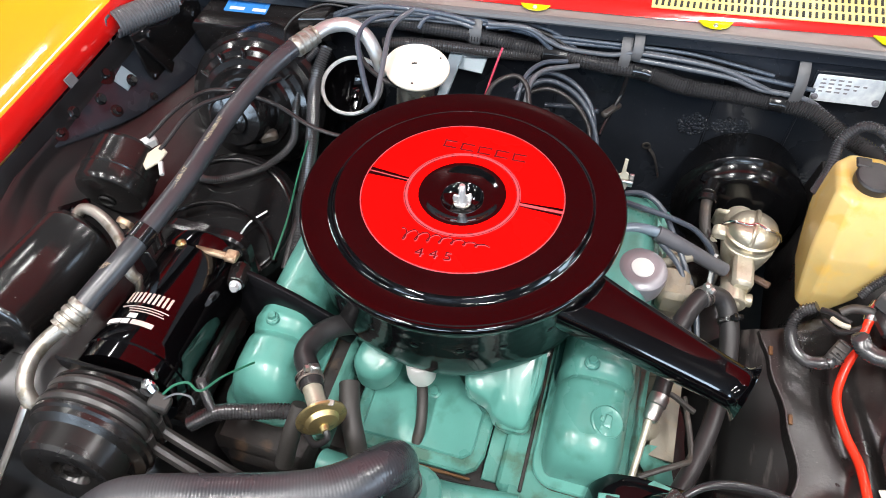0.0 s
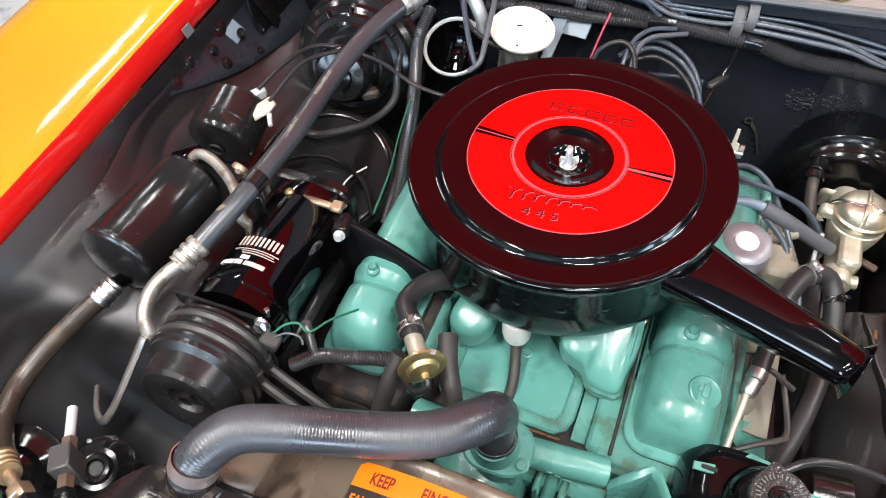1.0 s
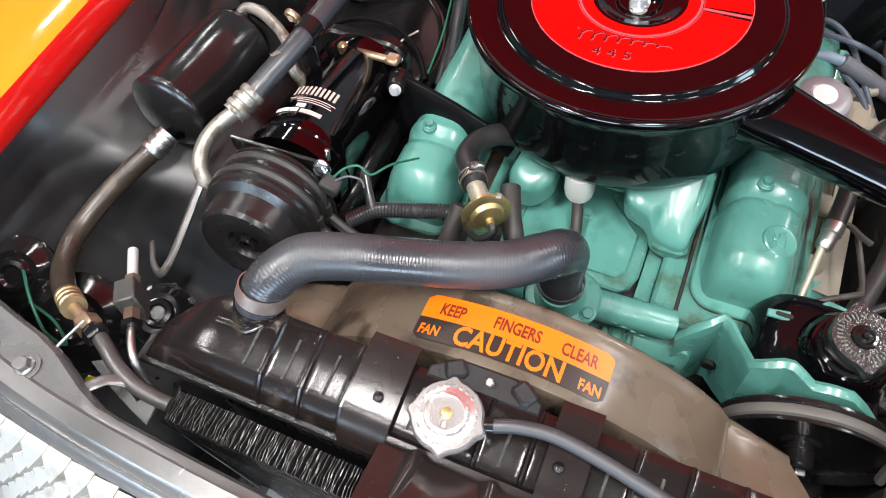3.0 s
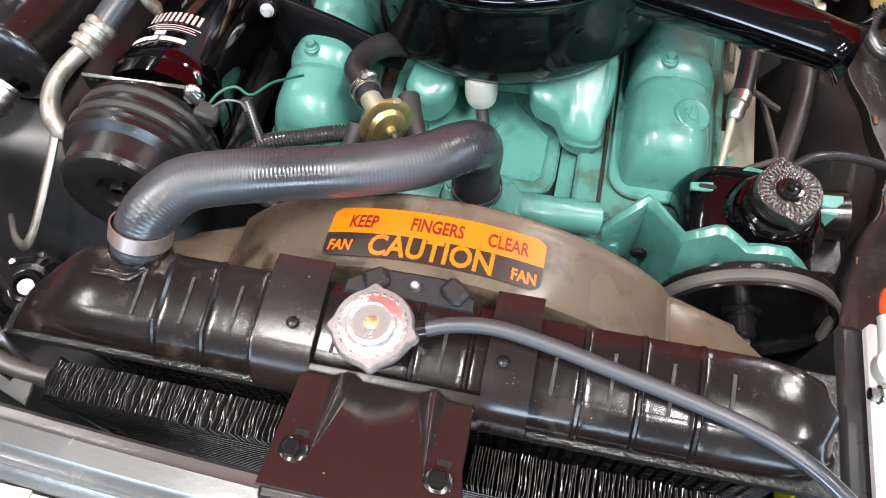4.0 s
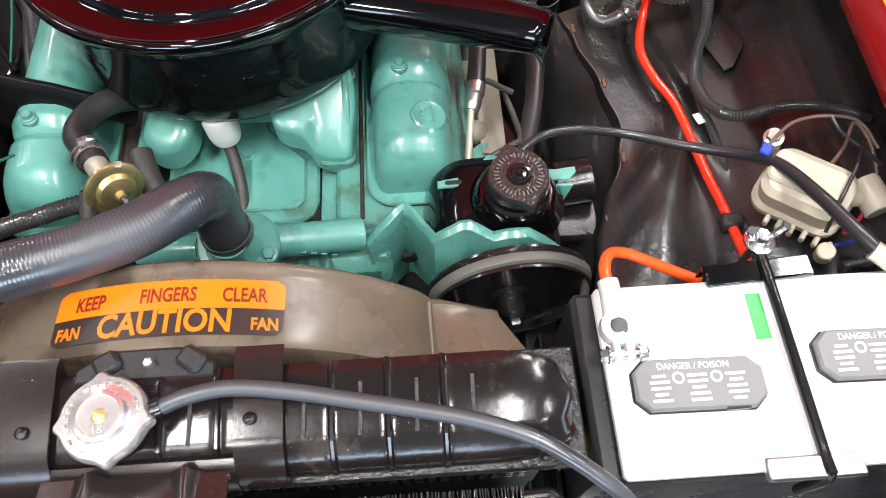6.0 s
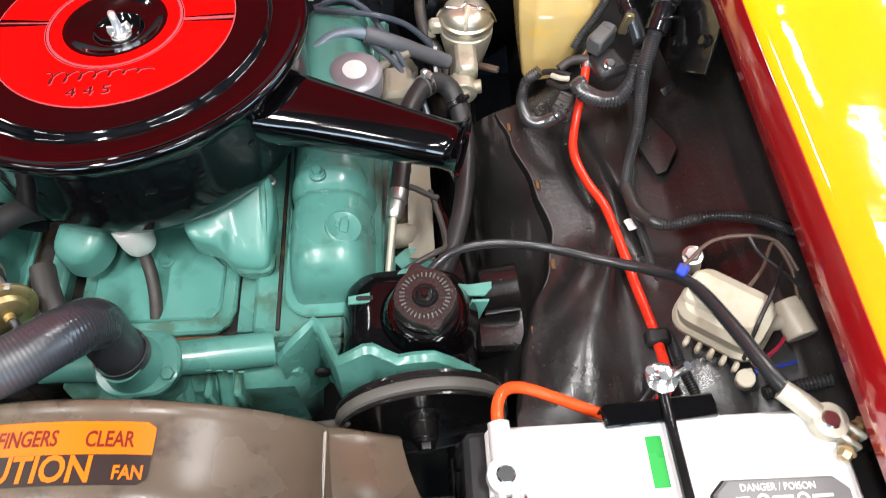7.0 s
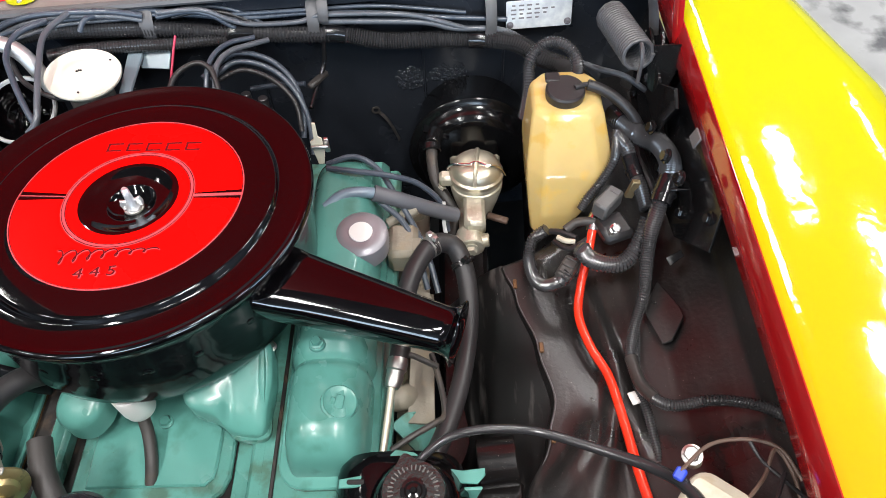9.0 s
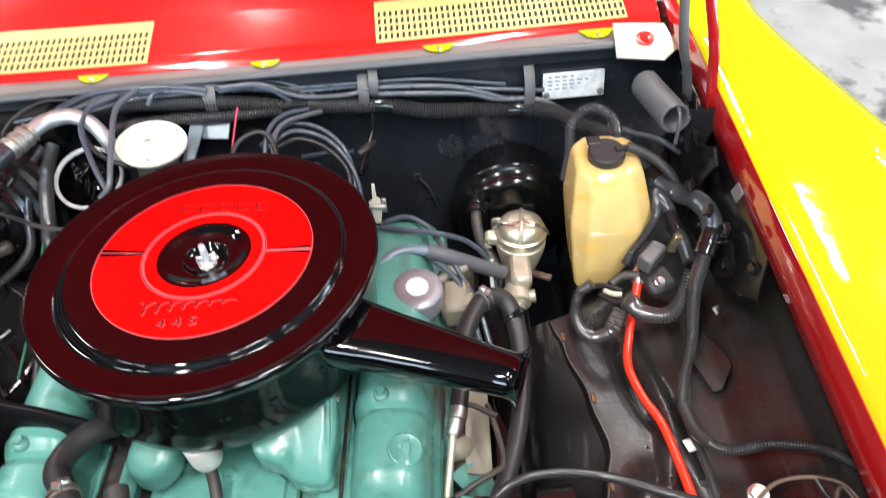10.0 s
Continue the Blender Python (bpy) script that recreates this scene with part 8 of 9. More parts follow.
for pts in ([(0.212, 0.165, 0.788), (0.261, 0.152, 0.792), (0.304, 0.150, 0.784), (0.348, 0.157, 0.755), (0.384, 0.150, 0.710), (0.39, 0.13, 0.67)], [(0.208, 0.185, 0.775), (0.25, 0.19, 0.785), (0.285, 0.175, 0.775), (0.31, 0.14, 0.76), (0.335, 0.10, 0.74), (0.36, 0.05, 0.72), (0.375, 0.0, 0.69)],
            [(0.29, 0.12, 0.76), (0.325, 0.09, 0.748), (0.345, 0.05, 0.73), (0.36, 0.0, 0.70)]):
    solo("spark_lead", Geo().tube(pts, 0.0045, 9, 0.01), WIRE_BLUE, "dark spark plug lead", "wire", group="spark leads")
for pts in ([(0.318, -0.125, 0.735), (0.34, -0.125, 0.735), (0.36, -0.13, 0.725), (0.375, -0.135, 0.72)], [(0.315, -0.24, 0.70), (0.34, -0.225, 0.705), (0.37, -0.205, 0.70), (0.382, -0.19, 0.69), (0.378, -0.15, 0.685), (0.365, -0.10, 0.69)]):
    solo("spark_lead", Geo().tube(pts, 0.0042, 9, 0.01), OLD_RUBBER, "greyed spark plug lead", "wire", group="spark leads")
# throttle lever behind the air cleaner
tl = thing("throttle_lever", (0.215, 0.14, 0.84), "cream metal throttle lever", "lever")
part("lever", Geo().prism([(-0.004, -0.045), (0.006, -0.045), (0.012, -0.015), (0.010, 0.012), (0.004, 0.016), (0.004, 0.045), (-0.002, 0.046), (-0.004, 0.012), (-0.012, 0.006), (-0.010, -0.006)], 0.004, axes((0.212, 0.146, 0.860), (1, 0.1, 0), (0, 0.15, 1)) @ Matrix.Scale(0.78, 4), 0.001), CREAM_PLASTIC, tl)
part("pin", Geo().cyl((0.203, 0.140, 0.858), (0.229, 0.140, 0.858), 0.003).box((0.225, 0.146, 0.856), (0.007, 0.005, 0.026), 0.001), ZINC, tl)

# ---- washer reservoir ----
wr = thing("washer_reservoir", (0.60, 0.21, 0.62), "yellowed translucent washer reservoir with black cap", "washer reservoir")


def tank_sec(z, x0, x1, y0, y1, cut):
    """Eight-sided slice with cut corners."""
    return [Vector(p) for p in ((x0 + cut, y0, z), (x1 - cut, y0, z), (x1, y0 + cut, z), (x1, y1 - cut, z), (x1 - cut, y1, z), (x0 + cut, y1, z), (x0, y1 - cut, z), (x0, y0 + cut, z))]


rows = [tank_sec(0.665, 0.530, 0.566, 0.124, 0.222, 0.010), tank_sec(0.670, 0.522, 0.576, 0.117, 0.232, 0.012), tank_sec(0.712, 0.517, 0.612, 0.120, 0.258, 0.020), tank_sec(0.760, 0.513, 0.641, 0.136, 0.285, 0.024),
        tank_sec(0.775, 0.513, 0.643, 0.142, 0.292, 0.024), tank_sec(0.835, 0.520, 0.628, 0.186, 0.298, 0.022), tank_sec(0.845, 0.523, 0.624, 0.194, 0.297, 0.020), tank_sec(0.850, 0.530, 0.616, 0.202, 0.290, 0.018)]
body = Geo().loft(rows)
wb = part("tank_body", body, TANK_PLASTIC, wr, "amber yellowed plastic tank", sharp=22)
mod = wb.modifiers.new("soft_edges", "BEVEL")
mod.width, mod.segments, mod.limit_method, mod.angle_limit = 0.006, 3, "ANGLE", radians(14)
m = aim((0.570, 0.237, 0.848), (0, -0.05, 1))
part("cap", Geo().lathe([(0.028, -0.002), (0.0285, 0.004), (0.0290, 0.006), (0.0290, 0.016), (0.0265, 0.019), (0, 0.019)], m, 36), RUBBER, wr, "black rubber filler cap")
part("cap_hinge", Geo().box((0.553, 0.260, 0.866), (0.022, 0.020, 0.006), 0.002), RUBBER, wr)
part("cap_nozzle", Geo().tube([(0.583, 0.234, 0.868), (0.596, 0.238, 0.869), (0.609, 0.241, 0.868)], 0.004, 9, 0.006), RUBBER, wr)
solo("washer_hose", Geo().tube([(0.602, 0.240, 0.868), (0.622, 0.236, 0.862), (0.645, 0.228, 0.850), (0.668, 0.214, 0.832), (0.69, 0.20, 0.80)], 0.008, 12, 0.008), RUBBER, "black washer hose from the cap", "hose")

# ---- wiring on the right inner fender ----
def taped(pts, r, name="tape_wrap", parent=None):
    return part(name, Geo().tube(pts, r, 12, 0.004), TAPE, parent, "glossy black tape wrap")


hn = thing("main_harness", (0.3, 0.40, 0.66), "black corrugated wiring harness along firewall and fender", "wiring")
MH = [(0.195, 0.440, 0.826), (0.228, 0.445, 0.818), (0.290, 0.449, 0.800), (0.381, 0.455, 0.794), (0.451, 0.456, 0.790), (0.512, 0.438, 0.795), (0.558, 0.406, 0.785), (0.602, 0.371, 0.785), (0.639, 0.282, 0.795), (0.654, 0.241, 0.800), (0.678, 0.191, 0.812), (0.700, 0.160, 0.822), (0.706, 0.119, 0.830), (0.698, 0.080, 0.832)]
part("loom", Geo().tube(MH, [0.0150] * 5 + [0.0145] * 4 + [0.0140] * 5, 14, 0.0026, 0.0019, 0.0046), LOOM, hn, sharp=50)
MH2 = [(-0.345, 0.402, 0.862), (-0.253, 0.408, 0.872), (-0.171, 0.416, 0.866), (-0.085, 0.420, 0.862), (-0.02, 0.426, 0.850), (0.028, 0.430, 0.842), (0.075, 0.432, 0.838)]
part("loom", Geo().tube(MH2, 0.0125, 14, 0.004, 0.0017, 0.0056), LOOM, hn, sharp=50)
part("loom", Geo().tube([(0.070, 0.432, 0.838), (0.13, 0.434, 0.832), (0.20, 0.440, 0.825)], 0.0150, 14, 0.004, 0.0017, 0.0056), LOOM, hn, sharp=50)
part("loom", Geo().tube([(-0.26, 0.392, 0.835), (-0.20, 0.396, 0.842), (-0.13, 0.402, 0.842), (-0.075, 0.408, 0.838), (-0.02, 0.418, 0.835), (0.03, 0.426, 0.834)], 0.0105, 14, 0.004, 0.0010, 0.0048), LOOM, hn, sharp=50)
for p, q, r in (((0.035, 0.430, 0.841), (0.075, 0.432, 0.838), 0.0165), ((0.192, 0.440, 0.827), (0.222, 0.444, 0.820), 0.0168), ((0.435, 0.456, 0.791), (0.462, 0.455, 0.790), 0.0165), ((0.699, 0.086, 0.832), (0.684, 0.056, 0.815), 0.0150), ((0.650, 0.250, 0.799), (0.662, 0.226, 0.805), 0.0156)):
    taped([p, Vector(p).lerp(Vector(q), 0.5) + Vector((0, 0, 0.001)), q], r, parent=hn)
# continuing down the inner fender
RL = [(0.698, 0.080, 0.832), (0.684, 0.056, 0.812), (0.674, 0.030, 0.765), (0.664, -0.030, 0.722), (0.648, -0.071, 0.703), (0.635, -0.119, 0.700), (0.640, -0.160, 0.706), (0.652, -0.188, 0.718), (0.672, -0.203, 0.732), (0.716, -0.205, 0.750), (0.765, -0.220, 0.762), (0.80, -0.256, 0.78)]
part("loom", Geo().tube(RL, [0.0105] * 3 + [0.0088] + [0.0072] * 8, 14, 0.003, 0.0009, 0.0036), LOOM, hn, sharp=50)
part("loom", Geo().tube([(0.650, -0.075, 0.695), (0.640, -0.146, 0.690), (0.648, -0.192, 0.684), (0.651, -0.248, 0.683), (0.650, -0.297, 0.686), (0.650, -0.371, 0.698), (0.66, -0.42, 0.70)], 0.0062, 12, 0.004, 0.0008, 0.0036), LOOM, hn, sharp=50)
part("sleeve", Geo().tube([RL[5], RL[6], RL[7]], 0.0088, 12, 0.004), OLD_RUBBER, hn, "plain grey sleeve")
# side branches
part("loom", Geo().tube([(0.678, 0.064, 0.770), (0.662, 0.034, 0.745), (0.640, 0.014, 0.734), (0.612, 0.010, 0.738), (0.588, 0.012, 0.752), (0.577, 0.018, 0.768)], 0.0118, 14, 0.004, 0.0011, 0.0050), LOOM, hn, sharp=50)
part("loom", Geo().tube([(0.652, 0.200, 0.800), (0.6604, 0.172, 0.800), (0.6654, 0.141, 0.790), (0.6727, 0.107, 0.785), (0.676, 0.074, 0.780)], 0.0108, 14, 0.003, 0.0010, 0.0042), LOOM, hn, sharp=50)
taped([(0.662, 0.160, 0.797), (0.6654, 0.141, 0.791), (0.669, 0.125, 0.788)], 0.0118, parent=hn)
part("zip_tie", Geo().lathe([(0.0112, -0.002), (0.0128, -0.002), (0.0128, 0.002), (0.0112, 0.002)], aim((0.666, 0.138, 0.790), (0.2, -0.95, -0.2)), 20), TAPE, hn)
part("zip_tie", Geo().lathe([(0.0150, -0.002), (0.0166, -0.002), (0.0166, 0.002), (0.0150, 0.002)], aim((0.690, 0.066, 0.821), (-0.3, -0.8, -0.4)), 20).box((0.704, 0.062, 0.834), (0.03, 0.004, 0.004), 0.001), TAPE, hn)
part("loom", Geo().tube([(0.560, -0.006, 0.742), (0.549, -0.014, 0.735), (0.530, -0.004, 0.708), (0.517, 0.022, 0.690), (0.513, 0.062, 0.684), (0.521, 0.086, 0.700), (0.540, 0.090, 0.718)], 0.0085, 12, 0.004, 0.0012, 0.0046), LOOM, hn, sharp=50)
part("loom", Geo().tube([(0.651, 0.208, 0.800), (0.6396, 0.156, 0.800), (0.6198, 0.130, 0.780), (0.600, 0.115, 0.760), (0.59, 0.105, 0.745)], 0.0066, 12, 0.003, 0.0010, 0.0038), LOOM, hn, sharp=50)
part("loom", Geo().tube([(0.516, 0.268, 0.78), (0.5217, 0.280, 0.82), (0.524, 0.305, 0.860), (0.5425, 0.318, 0.880), (0.5635, 0.3175, 0.885), (0.584, 0.305, 0.880), (0.595, 0.294, 0.860), (0.597, 0.29, 0.82)], 0.0086, 12, 0.003, 0.0012, 0.0040), LOOM, hn, sharp=50)
part("connector", Geo().box((0.559, 0.002, 0.738), (0.022, 0.040, 0.018), 0.003, Matrix.Rotation(radians(-32), 3, "Z")), OLD_RUBBER, hn, "dull grey plug connector")
for k in range(3):
    part("connector_rib", Geo().box(Vector((0.559, 0.002, 0.748)) + Vector((0.006 * (k - 1), 0.011 * (k - 1), 0)), (0.018, 0.003, 0.003), 0.001, Matrix.Rotation(radians(-32), 3, "Z")), OLD_RUBBER, hn)
part("wire_end", Geo().tube([(0.565, 0.075, 0.735), (0.580, 0.082, 0.742), (0.595, 0.080, 0.748), (0.606, 0.078, 0.748)], 0.007, 10, 0.006), OLD_RUBBER, hn)
part("wire_end", Geo().tube([(0.552, 0.060, 0.738), (0.562, 0.050, 0.742), (0.575, 0.048, 0.742)], 0.004, 9, 0.006), CREAM_PLASTIC, hn, "cream plug tip")
for pts in ([(0.545, 0.085, 0.72), (0.56, 0.075, 0.73), (0.58, 0.06, 0.735)], [(0.55, 0.07, 0.715), (0.57, 0.05, 0.722), (0.60, 0.06, 0.735)]):
    part("wire_end", Geo().tube(pts, 0.0045, 8, 0.006), RUBBER, hn)
# relay box
rl = thing("relay", (0.63, 0.06, 0.72), "black relay with terminal studs on the inner fender", "relay")
part("relay_body", Geo().box((0.624, 0.094, 0.772), (0.046, 0.024, 0.028), 0.003, Matrix.Rotation(radians(48), 3, "Z")), mat("faded_relay_cover", (0.085, 0.083, 0.082), 0.36, var=0.15, bump=0.1), rl)
part("relay_base", Geo().box((0.632, 0.066, 0.748), (0.046, 0.046, 0.02), 0.006, Matrix.Rotation(radians(20), 3, "Z")), RUBBER, rl)
part("stud", Geo().bolt((0.632, 0.056, 0.758), (0, -0.4, 1), 0.008, True, 0.008), CHROME, rl, "bright stud nut")
part("tag", Geo().box((0.660, 0.108, 0.785), (0.012, 0.008, 0.034), 0.001, Matrix.Rotation(0.2, 3, "Y")), BRASS_NUT, rl, "tan paper tag")
part("label_bar", Geo().box((0.636, 0.104, 0.7865), (0.010, 0.014, 0.001), 0.0003, Matrix.Rotation(radians(48), 3, "Z")), SEAL, rl)
part("tab", Geo().prism([(-0.012, -0.006), (0.012, -0.005), (0.014, 0.005), (-0.010, 0.007)], 0.003, axes((0.706, 0.004, 0.756), (0.8, 0.4, 0.3), (-0.3, 0.8, 0.3))), BLACK_SEMI, rl, "small grey tab")
solo("inner_brace", Geo().prism([(-0.010, -0.046), (0.004, -0.044), (0.026, -0.012), (0.024, 0.004), (0.002, 0.052), (-0.026, 0.01)], 0.004, axes((0.692, -0.052, 0.700), (0.93, 0.0, 0.36), (0, 1, 0.03)), 0.001), APRON_BLACK, "black stamped inner brace", "brace")
CABLE_BLACK = mat("black_cable_insulation", (0.022, 0.022, 0.024), 0.24, bump=0.05, dust=0.3)
# red starter cable and clip
rc = thing("starter_cable", (0.60, -0.15, 0.67), "bright red battery cable lying along the inner fender", "cable")
part("cable", Geo().tube([(0.604, 0.072, 0.742), (0.594, 0.035, 0.722), (0.582, -0.002, 0.700), (0.576, -0.043, 0.686), (0.587, -0.093, 0.684), (0.605, -0.137, 0.684), (0.614, -0.196, 0.686), (0.621, -0.264, 0.690), (0.627, -0.315, 0.696), (0.628, -0.360, 0.706), (0.618, -0.412, 0.735), (0.59, -0.45, 0.78)], 0.0066, 14, 0.008), RED_CABLE, rc)
part("lug", Geo().tube([(0.609, 0.098, 0.752), (0.606, 0.084, 0.747), (0.603, 0.068, 0.740)], [0.005, 0.0088, 0.0090], 12, 0.005), CHROME, rc, "bright crimped cable lug")
part("clip", Geo().box((0.628, -0.345, 0.704), (0.028, 0.020, 0.020), 0.004), RUBBER, rc, "black rubber clip")
part("patch", Geo().box((0.633, -0.172, 0.688), (0.012, 0.018, 0.003), 0.001, Matrix.Rotation(0.3, 3, "Z")), PALE, rc, "pale paint chip")
solo("positive_cable", Geo().tube([(0.520, -0.472, 0.822), (0.497, -0.464, 0.828), (0.468, -0.456, 0.840), (0.440, -0.450, 0.852), (0.422, -0.455, 0.862), (0.413, -0.472, 0.869), (0.4115, -0.495, 0.873)], 0.0058, 14, 0.006), ORANGE_CABLE, "orange-red positive battery cable", "cable")
solo("negative_cable", Geo().tube([(0.34, -0.30, 0.775), (0.356, -0.285, 0.788), (0.386, -0.263, 0.794), (0.432, -0.249, 0.785), (0.494, -0.248, 0.770), (0.566, -0.273, 0.772), (0.616, -0.302, 0.792), (0.640, -0.337, 0.822), (0.655, -0.400, 0.852), (0.666, -0.448, 0.868), (0.678, -0.476, 0.872)], [0.0048, 0.005, 0.0052, 0.0055, 0.0058, 0.0062, 0.007, 0.0074, 0.0076, 0.0078, 0.008], 14, 0.008), CABLE_BLACK, "black negative battery cable", "cable")

# ---- cream washer motor beside the battery ----
wm = thing("lamp_actuator", (0.67, -0.36, 0.72), "aged cream plastic actuator with wires", "actuator")
rot = Matrix.Rotation(radians(-38), 3, "Z") @ Matrix.Rotation(radians(18), 3, "X") @ Matrix.Rotation(radians(-8), 3, "Y")
MC = Vector((0.678, -0.358, 0.790))
mm = rot.to_4x4()
mm.translation = MC
part("case", Geo().prism(rounded(0.092, 0.064, 0.020, 6), 0.044, mm @ Matrix.Translation((0, 0, -0.008)), 0.008), CREAM_PLASTIC, wm, "rounded cream case")
part("case_foot", Geo().prism(rounded(0.102, 0.074, 0.022, 6), 0.018, mm @ Matrix.Translation((0, 0, -0.022)), 0.004), CREAM_PLASTIC, wm)
part("raised_face", Geo().prism(rounded(0.080, 0.040, 0.010, 5), 0.010, mm @ Matrix.Translation((-0.004, 0.004, 0.031)), 0.003), CREAM_PLASTIC, wm)
for k in range(6):
    part("side_rib", Geo().box(mm @ Vector((-0.020 + 0.014 * k, -0.046, -0.004)), (0.006, 0.012, 0.016), 0.002, rot), CREAM_PLASTIC, wm)
part("lug", Geo().cyl(mm @ Vector((-0.058, 0.040, -0.02)), mm @ Vector((-0.058, 0.040, 0.014)), 0.010), CREAM_PLASTIC, wm)
part("lug", Geo().cyl(mm @ Vector((0.05, -0.052, -0.02)), mm @ Vector((0.05, -0.052, 0.004)), 0.010), CREAM_PLASTIC, wm)
part("screw", Geo().bolt(mm @ Vector((-0.058, 0.040, 0.014)), rot @ Vector((0, 0, 1)), 0.011), ZINC, wm, "dull metal screw")
part("blue_plug", Geo().box((0.632, -0.318, 0.822), (0.012, 0.014, 0.010), 0.002, rot), BLUE_PLASTIC, wm, "blue wire connector")
part("side_motor", Geo().cyl((0.742, -0.352, 0.800), (0.752, -0.392, 0.796), 0.017, 0.017).cyl((0.715, -0.372, 0.792), (0.745, -0.372, 0.798), 0.010), CREAM_PLASTIC, wm, "small cream side cylinder")
for pts, ma in (([(0.632, -0.316, 0.826), (0.665, -0.292, 0.835), (0.705, -0.288, 0.838), (0.735, -0.30, 0.84), (0.752, -0.33, 0.83)], BROWN_WIRE), ([(0.690, -0.35, 0.825), (0.715, -0.325, 0.83), (0.73, -0.30, 0.84), (0.745, -0.325, 0.83), (0.752, -0.36, 0.81)], BROWN_WIRE),
                ([(0.705, -0.292, 0.842), (0.715, -0.31, 0.835), (0.735, -0.33, 0.83), (0.755, -0.345, 0.82)], RUBBER), ([(0.68, -0.415, 0.80), (0.69, -0.39, 0.835), (0.71, -0.36, 0.845), (0.732, -0.325, 0.842)], RUBBER),
                ([(0.70, -0.42, 0.775), (0.73, -0.415, 0.775), (0.75, -0.41, 0.77)], BLUE_PLASTIC), ([(0.71, -0.41, 0.782), (0.725, -0.40, 0.79), (0.735, -0.39, 0.79)], RED_WIRE)):
    part("wire", Geo().tube(pts, 0.0022, 7, 0.006), ma, wm)
solo("corrugated_tube", Geo().tube([(0.71, -0.44, 0.76), (0.745, -0.435, 0.762), (0.785, -0.43, 0.765)], 0.007, 12, 0.004, 0.0009, 0.0046), LOOM, "short black corrugated tube beside the actuator", "wiring", group="corrugated tubes")

# ---- firewall fittings ----
for x, z, w, h in ((-0.092, 0.873, 0.024, 0.045), (0.175, 0.855, 0.020, 0.052), (0.194, 0.872, 0.018, 0.040), (0.472, 0.828, 0.020, 0.078)):
    g = Geo().tube([fw(x, z + h / 2, 0.004), fw(x, z + h / 3, 0.022), fw(x, z, 0.034), fw(x - 0.002, z - h / 2.4, 0.034), fw(x - 0.003, z - h / 1.6, 0.026)], w / 2, 10, 0.006, flat=0.28)
    solo("harness_clip", g, SEAL, "strap clip holding the harness to the firewall", "clip", group="harness clips")
pl = thing("body_plate", fw(0.572, 0.81, 0.01), "small etched metal body plate with rivets", "plate")
mp = axes(fw(0.557, 0.819, 0.008), (1, 0.07, 0.0), (0, 0.20, 1))
part("plate", Geo().prism(rounded(0.114, 0.050, 0.003), 0.002, mp, 0.0005), PLATE, pl)
for r in range(4):
    for c in range(7 - r if r else 4):
        part("etched_bar", Geo().box(mp @ Vector((-0.044 + c * 0.0135, 0.017 - r * 0.0075, 0.0022)), (0.009 if (c + r) % 3 else 0.006, 0.0028, 0.0004), 0.0001, mp.to_3x3()), GREY_CAP, pl)
for x in (-0.050, 0.050):
    part("rivet", Geo().lathe([(0.0062, 0), (0.006, 0.0012), (0.004, 0.0012), (0.0035, 0.003), (0, 0.0035)], mp @ Matrix.Translation((x, -0.017, 0.002)), 16), GREY_CAP, pl, "dark rivet ring")
# mushroom-shaped white vacuum canister and its bracket
wd = thing("wiper_motor", (-0.17, 0.355, 0.76), "cream white mushroom-topped canister", "canister")
m = aim((-0.163, 0.302, 0.868), (0.12, -0.03, 1)) @ Matrix.Scale(1.06, 4)
part("dish", Geo().lathe([(0.030, -0.022), (0.046, -0.010), (0.0525, -0.002), (0.0535, 0.001), (0.0525, 0.003), (0.040, 0.0015), (0.028, 0.003), (0.024, 0.0045), (0, 0.005)], m, 48), WHITE_PAINT, wd, "cream white dished top", sharp=50)
for a, r in ((200, 0.040), (330, 0.044), (80, 0.006), (100, 0.008), (60, 0.004)):
    part("vent_hole", Geo().cyl(m @ Vector((r * math.cos(radians(a)), r * math.sin(radians(a)), 0.002)), m @ Vector((r * math.cos(radians(a)), r * math.sin(radians(a)), 0.0062 if r < 0.02 else 0.0036)), 0.0018, seg=8, bev=0.0003), DARK_VOID, wd)
part("stem", Geo().lathe([(0.032, -0.14), (0.032, -0.03), (0.034, -0.022), (0.036, -0.018)], m, 36), STEEL_PIPE, wd, "tan metal stem")
part("stem_bolt", Geo().bolt(m @ Vector((-0.02, -0.028, -0.04)), (-0.4, -0.8, 0.2), 0.008), BRASS_NUT, wd)
br = thing("blue_bracket", (-0.10, 0.42, 0.79), "slate blue painted steel bracket", "bracket")
part("arm", Geo().prism([(-0.010, -0.125), (0.006, -0.125), (0.012, -0.03), (0.014, 0.008), (-0.012, 0.008)], 0.006, axes((-0.122, 0.406, 0.826), (1, 0.06, 0.02), (-0.06, 1, 0.06)), 0.001), SLATE, br, "slate blue flat arm")
part("plate", Geo().prism([(-0.060, 0.022), (0.004, 0.022), (-0.004, -0.020), (-0.050, -0.016)], 0.004, axes((-0.066, 0.402, 0.817), (1, 0.06, -0.02), (0, 0.72, 0.62)), 0.001), SLATE, br, "slate blue folded plate")
part("plate_screw", Geo().bolt((-0.108, 0.404, 0.826), (0, -0.6, 0.7), 0.005), SLATE, br)
# round black pot with a pale rim
pt = thing("vacuum_pot", (-0.215, 0.24, 0.76), "black round pot with a pale rubber rim", "pot")
m = aim((-0.2875, 0.302, 0.783), (0.05, -0.45, 1)) @ Matrix.Scale(1.10, 4)
part("rim", Geo().lathe([(0.0465, 0.030), (0.048, 0.033), (0.0505, 0.034), (0.0525, 0.0325), (0.0525, 0.028), (0.049, 0.026)], m, 44), CREAM_CAN, pt, "pale grey rim")
